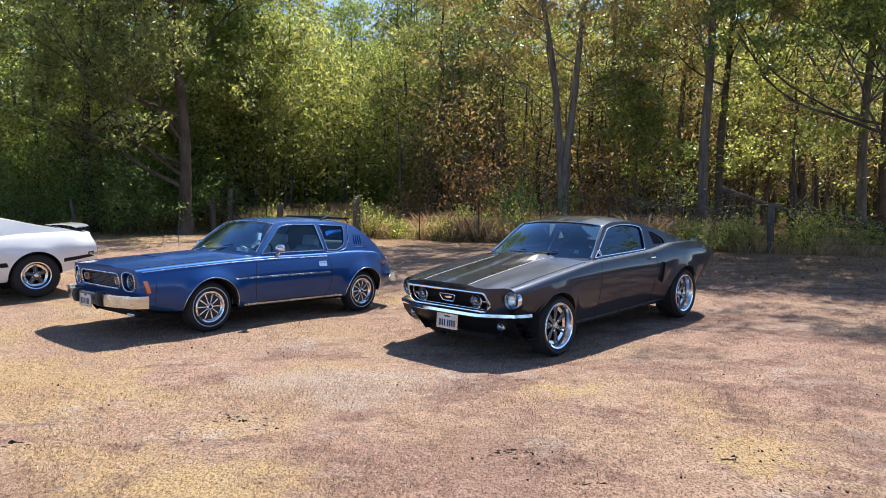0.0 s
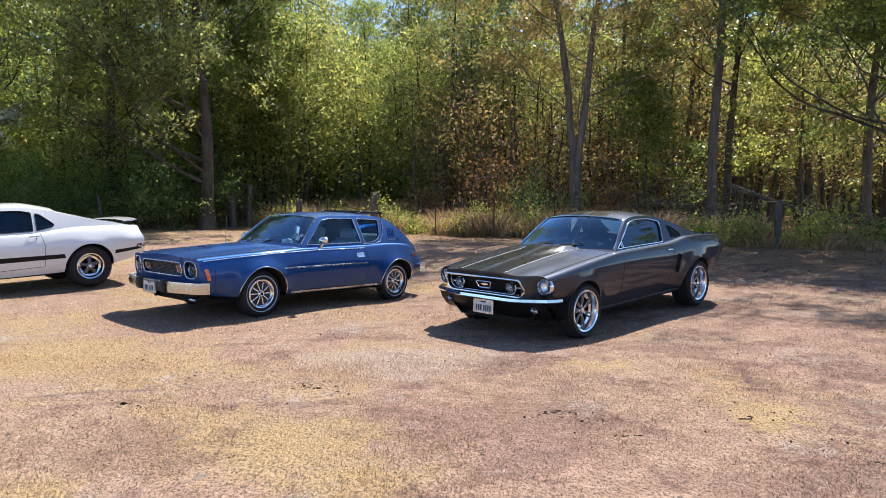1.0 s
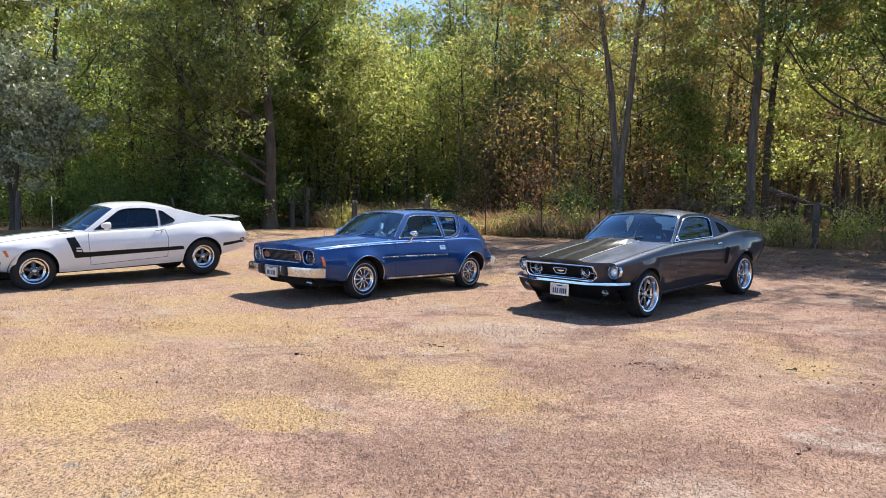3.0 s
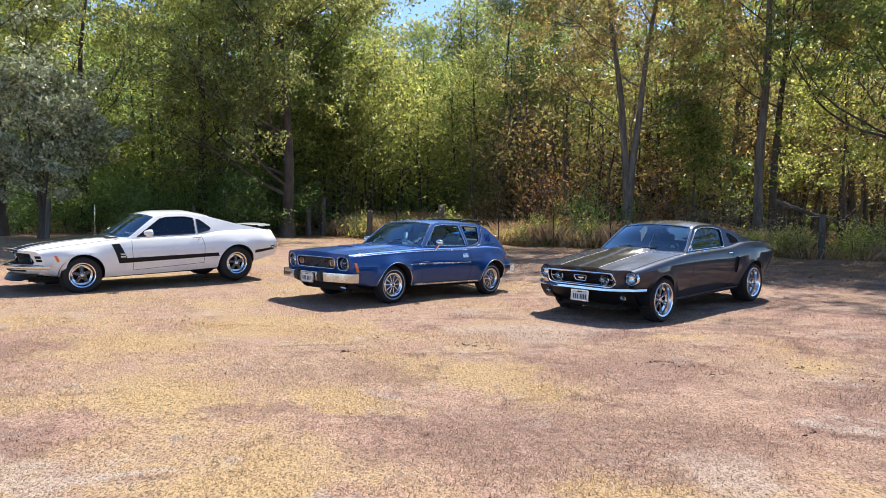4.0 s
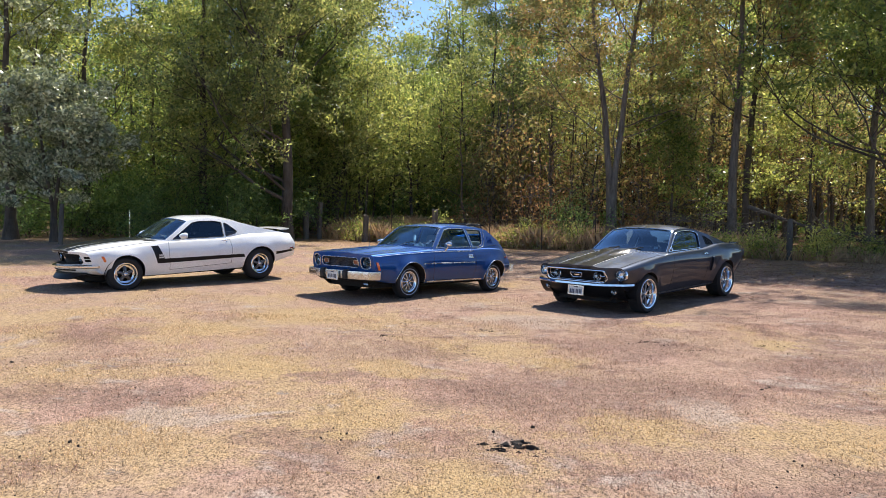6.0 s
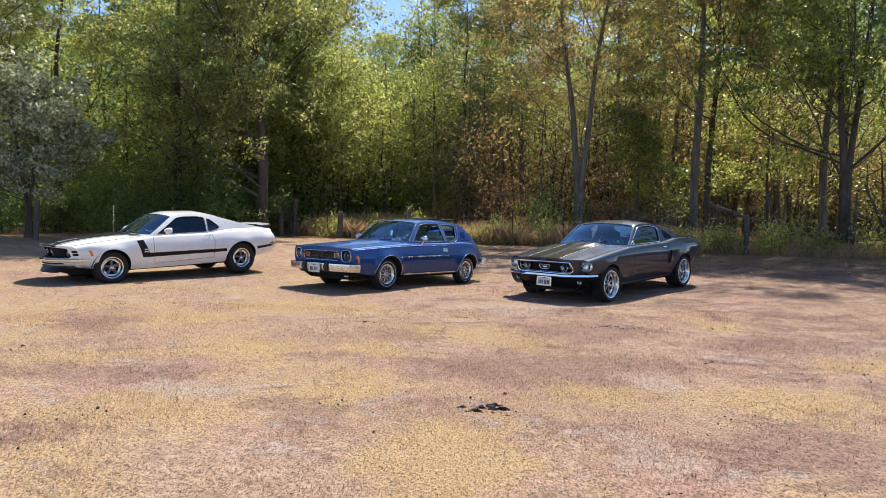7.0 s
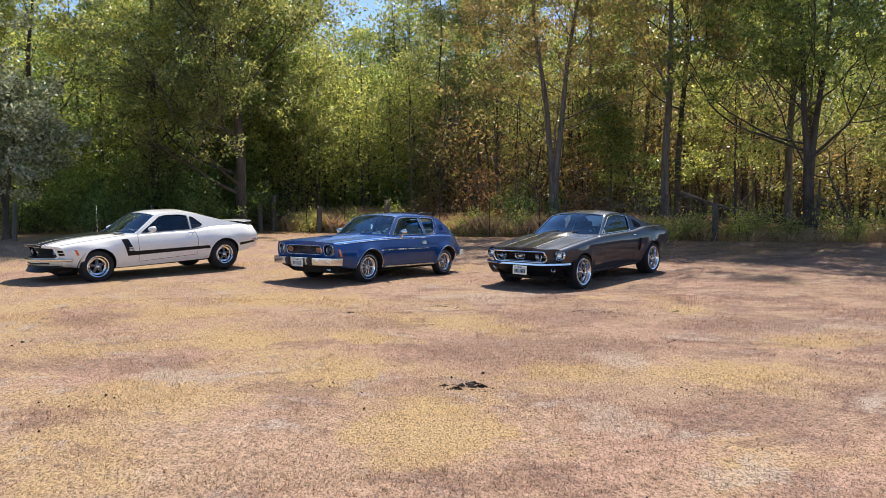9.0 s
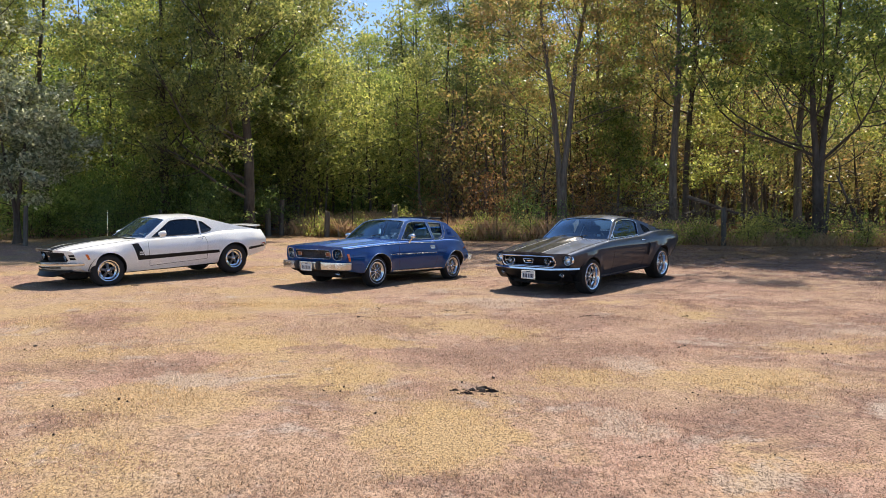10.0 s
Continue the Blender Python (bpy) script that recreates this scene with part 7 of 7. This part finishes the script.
def wire_run(a, b, name="fence_wire", heights=(0.12, 0.28, 0.46, 0.66, 0.88, 1.12), uprights=0.30):
    """Woven wire between two ends of the fence."""
    g = Geo()
    n = 14
    a, b = Vector(a), Vector(b)
    for h in heights:
        g.tube([(p.x, p.y, ground_z(p.x, p.y) + h - 0.015 * math.sin(math.pi * ((i * 7 / n) % 1))) for i, p in ((i, a.lerp(b, i / n)) for i in range(n + 1))], 0.0028, 4, cap=False)
    k = int((b - a).length / uprights) if uprights else 0
    for i in range(k):
        p = a.lerp(b, (i + 0.5) / k)
        z = ground_z(p.x, p.y)
        g.tube([(p.x, p.y, z + heights[0]), (p.x, p.y, z + heights[-2])], 0.002, 3, cap=False)
    ob = part(name, g, WIRE_STEEL, weld=0)
    return tagged(ob, "sagging rusty woven wire of the fence", "fence wire", kind="stuff")


wire_run((8.2, 17.56), (-8.45, 26.2))
wire_run((-12.2, 21.4), (-21.0, 15.6), heights=(0.3, 0.55, 0.8, 1.05), uprights=0)
wire_run((8.2, 17.56), (18.0, 16.4))


def dead_log(pts, r, label, seed):
    rng = np.random.default_rng(seed)
    g = Geo()
    ps = [Vector((x, y, ground_z(x, y) + z)) for x, y, z in pts]
    o = ps[0].copy()
    g.tube([p - o for p in ps], [r * (1 - 0.6 * i / (len(ps) - 1)) for i in range(len(ps))], 8)
    tips = []
    for k in range(5):
        q = ps[0].lerp(ps[-1], rng.uniform(0.3, 0.95)) - o
        grow(rng, g, q, rng.normal(0, 1, 3) + np.array([0, 0, 0.5]), rng.uniform(0.5, 1.1), r * 0.35, 1, tips, 0, 5)
    ob = part("fallen_branch", g, BARK_DARK, weld=0)
    ob.location = o
    return tagged(ob, label, "fallen branch")


dead_log([(9.0, 22.9, 1.7), (10.1, 22.2, 1.2), (11.5, 21.4, 0.7), (13.2, 20.6, 0.25)], 0.09, "dark fallen trunk leaning behind the fence", 5)
dead_log([(10.4, 21.2, 0.9), (11.6, 20.4, 0.55), (13.2, 19.8, 0.4), (14.8, 19.6, 0.5)], 0.09, "dead fallen limb under the trees", 6)
dead_log([(12.1, 18.4, -0.05), (12.5, 18.9, 1.0), (12.9, 19.5, 2.1)], 0.08, "pale dead stem leaning into the tree", 7)
dead_log([(13.6, 18.2, -0.05), (13.3, 18.8, 1.2), (13.1, 19.4, 2.4)], 0.07, "slanting dead stem beside the green tree", 8)


def brush_pile(x, y, w, h, n, seed, label):
    rng = np.random.default_rng(seed)
    g = Geo()
    for k in range(n):
        a = rng.uniform(0, math.pi)
        ln = rng.uniform(0.5, 1.6)
        c = Vector((rng.normal(0, w * 0.3), rng.normal(0, 0.4), abs(rng.normal(0, h * 0.4)) + 0.03))
        d = Vector((math.cos(a), math.sin(a) * 0.6, rng.normal(0, 0.25))) * ln / 2
        if c.z - abs(d.z) < 0:
            d.z = 0
        g.tube([c - d, c + Vector(rng.normal(0, 0.06, 3)), c + d], [0.012, 0.010, 0.004], 4, cap=False)
    ob = part("brush_pile", g, BARK, weld=0)
    ob.location = (x, y, ground_z(x, y))
    return tagged(ob, label, "brush pile", kind="stuff")


brush_pile(7.2, 22.2, 4.2, 1.9, 300, 1, "grey pile of dead twigs behind the fence")
brush_pile(13.6, 20.2, 3.6, 1.0, 110, 2, "dead twigs lying under the trees")
brush_pile(-8.8, 26.7, 1.6, 2.6, 90, 3, "bare dry twigs against the corner post")


def deep_undergrowth():
    """Low leafy growth that fills the wood further in."""
    rng = np.random.default_rng(95)
    n = 90000
    x, y = rng.uniform(-50, 46, n), rng.uniform(33, 60, n)
    z = np.abs(rng.normal(0, 2.6, n)) * (0.6 + 0.6 * np.array([noise.noise(Vector((a * 0.25, b * 0.25, 1.0))) for a, b in zip(x, y)])) + 0.35
    v, f = far_leaf_arrays(np.stack([x, y, z], 1), 0.30, rng, 0.1, 0.85)
    ob = new("undergrowth", cloud_mesh("undergrowth", v, f, [SHADE_LEAF]))
    tagged(ob, "dark low growth deep in the wood", "undergrowth", kind="stuff")


deep_undergrowth()


# ---- meadow: blades, fallen leaves, clods ----
def blades(seed, n, x0, x1, y0, y1, ln, wd):
    rng = np.random.default_rng(seed)
    x, y = rng.uniform(x0, x1, n), rng.uniform(y0, y1, n)
    t = np.array([noise.noise(Vector((a * 1.1, b * 1.1, 2.0))) + 0.6 * noise.noise(Vector((a * 4.0, b * 4.0, 5.0))) for a, b in zip(x, y)])
    keep = t + rng.uniform(-0.55, 0.75, n) > -0.1
    x, y, t = x[keep], y[keep], t[keep]
    n = len(x)
    z = np.array([ground_z(a, b) for a, b in zip(x, y)])
    a = rng.uniform(0, 2 * np.pi, n)
    lift = np.abs(rng.normal(0.55, 0.45, n))
    s = ln * rng.uniform(0.5, 1.5, n) * (1 + 0.5 * np.clip(t, -0.5, 0.8))
    d = np.stack([np.cos(a) * np.cos(lift), np.sin(a) * np.cos(lift), np.sin(lift)], 1) * s[:, None]
    w = np.stack([-np.sin(a), np.cos(a), rng.normal(0, 0.3, n)], 1) * (wd * rng.uniform(0.6, 1.4, n))[:, None]
    o = np.stack([x, y, z - 0.002], 1)
    v = np.stack([o - w * 0.5, o + w * 0.5, o + d], 1).reshape(-1, 3)
    return v, np.arange(n * 3).reshape(-1, 3)


parts_v, parts_f, base = [], [], 0
for args in ((81, 420000, -7.5, 7.5, -2.2, 6.0, 0.024, 0.0048), (82, 200000, -13.0, 10.0, 5.5, 12.0, 0.028, 0.0055), (83, 60000, -22.0, 18.0, 11.5, 23.0, 0.045, 0.008)):
    v1, f1 = blades(*args)
    parts_v.append(v1)
    parts_f.append(f1 + base)
    base += len(v1)
ob = new("dry_grass", cloud_mesh("dry_grass", np.concatenate(parts_v), np.concatenate(parts_f), [BLADE]))
tagged(ob, "short dry mown grass blades on the meadow", "grass", kind="stuff")

def stubble(seed, n, x0, x1, y0, y1, ln, wd):
    """Coarse mauve stubble that stands in patches."""
    rng = np.random.default_rng(seed)
    x, y = rng.uniform(x0, x1, n), rng.uniform(y0, y1, n)
    t = np.array([noise.noise(Vector((a * 0.55 + 3.0, b * 0.55, 6.0))) + 0.55 * noise.noise(Vector((a * 1.6, b * 1.6, 8.0))) + 0.35 * noise.noise(Vector((a * 5.0, b * 5.0, 9.0))) + 0.03 * (a - 0.6) + 0.5 * in_spots(a, b, MAUVE_SPOTS) - 0.6 * in_spots(a, b, STRAW_SPOTS) for a, b in zip(x, y)])
    keep = t > rng.uniform(0.0, 0.42, n)
    x, y = x[keep], y[keep]
    n = len(x)
    z = np.array([ground_z(a, b) for a, b in zip(x, y)])
    a = rng.uniform(0, 2 * np.pi, n)
    lift = np.abs(rng.normal(0.42, 0.30, n))
    s = ln * rng.uniform(0.5, 1.5, n)
    d = np.stack([np.cos(a) * np.cos(lift), np.sin(a) * np.cos(lift), np.sin(lift)], 1) * s[:, None]
    w = np.stack([-np.sin(a), np.cos(a), rng.normal(0, 0.3, n)], 1) * (wd * rng.uniform(0.6, 1.4, n))[:, None]
    o = np.stack([x, y, z - 0.002], 1)
    return np.stack([o - w * 0.5, o + w * 0.5, o + d], 1).reshape(-1, 3)


sv = np.concatenate([stubble(84, 380000, -7.5, 8.0, -2.2, 5.5, 0.021, 0.0075), stubble(85, 190000, -13.0, 14.0, 5.5, 15.0, 0.028, 0.010)])
ob = new("stubble", cloud_mesh("stubble", sv, np.arange(len(sv)).reshape(-1, 3), [STUBBLE]))
tagged(ob, "coarse mauve brown stubble in patches on the meadow", "grass", kind="stuff")

rng = np.random.default_rng(91)
n = 16000
lx = rng.uniform(-22, 18, n)
ly = np.array([fence_y(a) for a in lx]) - np.abs(rng.normal(0, 4.2, n)) + 1.5
lx, ly = np.concatenate([lx, rng.normal(7.5, 3.0, 7000)]), np.concatenate([ly, rng.normal(14.5, 1.8, 7000)])
lc = np.stack([lx, ly, [ground_z(a, b) + 0.018 for a, b in zip(lx, ly)]], 1)
far = lc[:, 1] > 8.0
v1, f1 = leaf_arrays(lc[far], 0.06, rng, 0.0, 0.6, 0.85)
near = np.concatenate([lc[~far], np.array([(a, b, ground_z(a, b) + 0.012) for a, b in rng.uniform((-8, -2), (8, 10), (220, 2))])])
v2, f2 = leaf_arrays(near, 0.030, rng, 0.0, 0.6, 0.85)
v1, f1 = np.concatenate([v1, v2]), np.concatenate([f1, f2 + len(v1)])
ob = new("leaf_litter", cloud_mesh("leaf_litter", v1, f1, [LITTER]))
tagged(ob, "brown fallen leaves scattered on the grass", "leaves", kind="stuff")


def clod(x, y, w, d, seed, label, lumps=16):
    """Broken dark soil: jagged lumps round a shallow scrape."""
    rng = np.random.default_rng(seed)
    g = Geo()
    for k in range(lumps):
        c = Vector((rng.normal(0, w * 0.24), rng.normal(0, d * 0.24), -0.004))
        r = rng.uniform(0.25, 1.0) * min(w, d) * 0.17
        m = Euler(rng.uniform(0, 6, 3)).to_matrix()
        vs = [m @ Vector(p) * r * rng.uniform(0.7, 1.25) for p in ((1, 0, 0), (-1, 0, 0), (0, 1, 0), (0, -1, 0), (0, 0, 0.8), (0, 0, -0.8))]
        g.add([Vector((p.x * 1.9, p.y * 0.8, max(-0.02, p.z * 0.8))) + c for p in vs], [(0, 2, 4), (2, 1, 4), (1, 3, 4), (3, 0, 4), (2, 0, 5), (1, 2, 5), (3, 1, 5), (0, 3, 5)])
    ob = part("soil_clod", g, SOIL, smooth=False, weld=0)
    ob.location = (x, y, ground_z(x, y))
    return tagged(ob, label, "soil clod", kind="stuff")


CLOD = "dark broken clod of soil in the dry grass"
for x, y, w, d, k in ((-1.33, 0.60, 0.30, 0.22, 22), (0.54, 4.44, 0.20, 0.13, 14), (0.96, 3.97, 0.16, 0.10, 10), (-1.42, 5.08, 0.34, 0.14, 12), (-1.16, 4.93, 0.14, 0.10, 7), (-2.71, 4.55, 0.26, 0.14, 9), (-1.09, 4.86, 0.12, 0.08, 6), (1.61, 5.31, 0.06, 0.05, 4), (-1.60, 3.60, 0.16, 0.09, 8), (-0.40, -0.97, 0.20, 0.10, 8), (-2.03, -1.16, 0.10, 0.07, 5), (1.05, 2.30, 0.18, 0.10, 10), (-1.94, 1.08, 0.10, 0.07, 5), (-2.83, 4.35, 0.10, 0.07, 4), (1.9, 4.4, 0.20, 0.12, 8), (2.3, 3.6, 0.16, 0.10, 6), (-3.6, 2.4, 0.09, 0.06, 4), (-0.7, 2.6, 0.07, 0.06, 3), (0.35, 0.9, 0.08, 0.06, 4), (-4.6, 3.6, 0.10, 0.06, 4)):
    clod(x, y, w * 1.15, d * 1.15, int(x * 100 + 700), CLOD, k)


def soil_crumbs():
    """Dark crumbs of soil, thickest round the broken places."""
    rng = np.random.default_rng(97)
    hearts = np.concatenate([rng.uniform((-8, -2.5), (8, 9), (60, 2)), np.array([(-1.33, 0.6), (0.6, 4.3), (-1.4, 5.0), (-2.7, 4.5), (1.9, 4.2)])])
    n = 700
    p = hearts[rng.integers(0, len(hearts), n)] + rng.normal(0, 0.16, (n, 2))
    g = Geo()
    for x, y in p:
        r = abs(rng.normal(0, 0.0045)) + 0.003
        m = Euler(rng.uniform(0, 6, 3)).to_matrix()
        o = Vector((x, y, ground_z(x, y) + r * 0.3))
        g.add([o + m @ Vector(q) * r for q in ((1.3, 0, 0), (-1, 0, 0), (0, 1, 0), (0, -1.2, 0), (0, 0, 0.8), (0, 0, -0.8))], [(0, 2, 4), (2, 1, 4), (1, 3, 4), (3, 0, 4), (2, 0, 5), (1, 2, 5), (3, 1, 5), (0, 3, 5)])
    ob = part("soil_crumbs", g, SOIL, smooth=False, weld=0)
    tagged(ob, "dark crumbs of soil scattered in the dry grass", "soil", kind="stuff")


soil_crumbs()
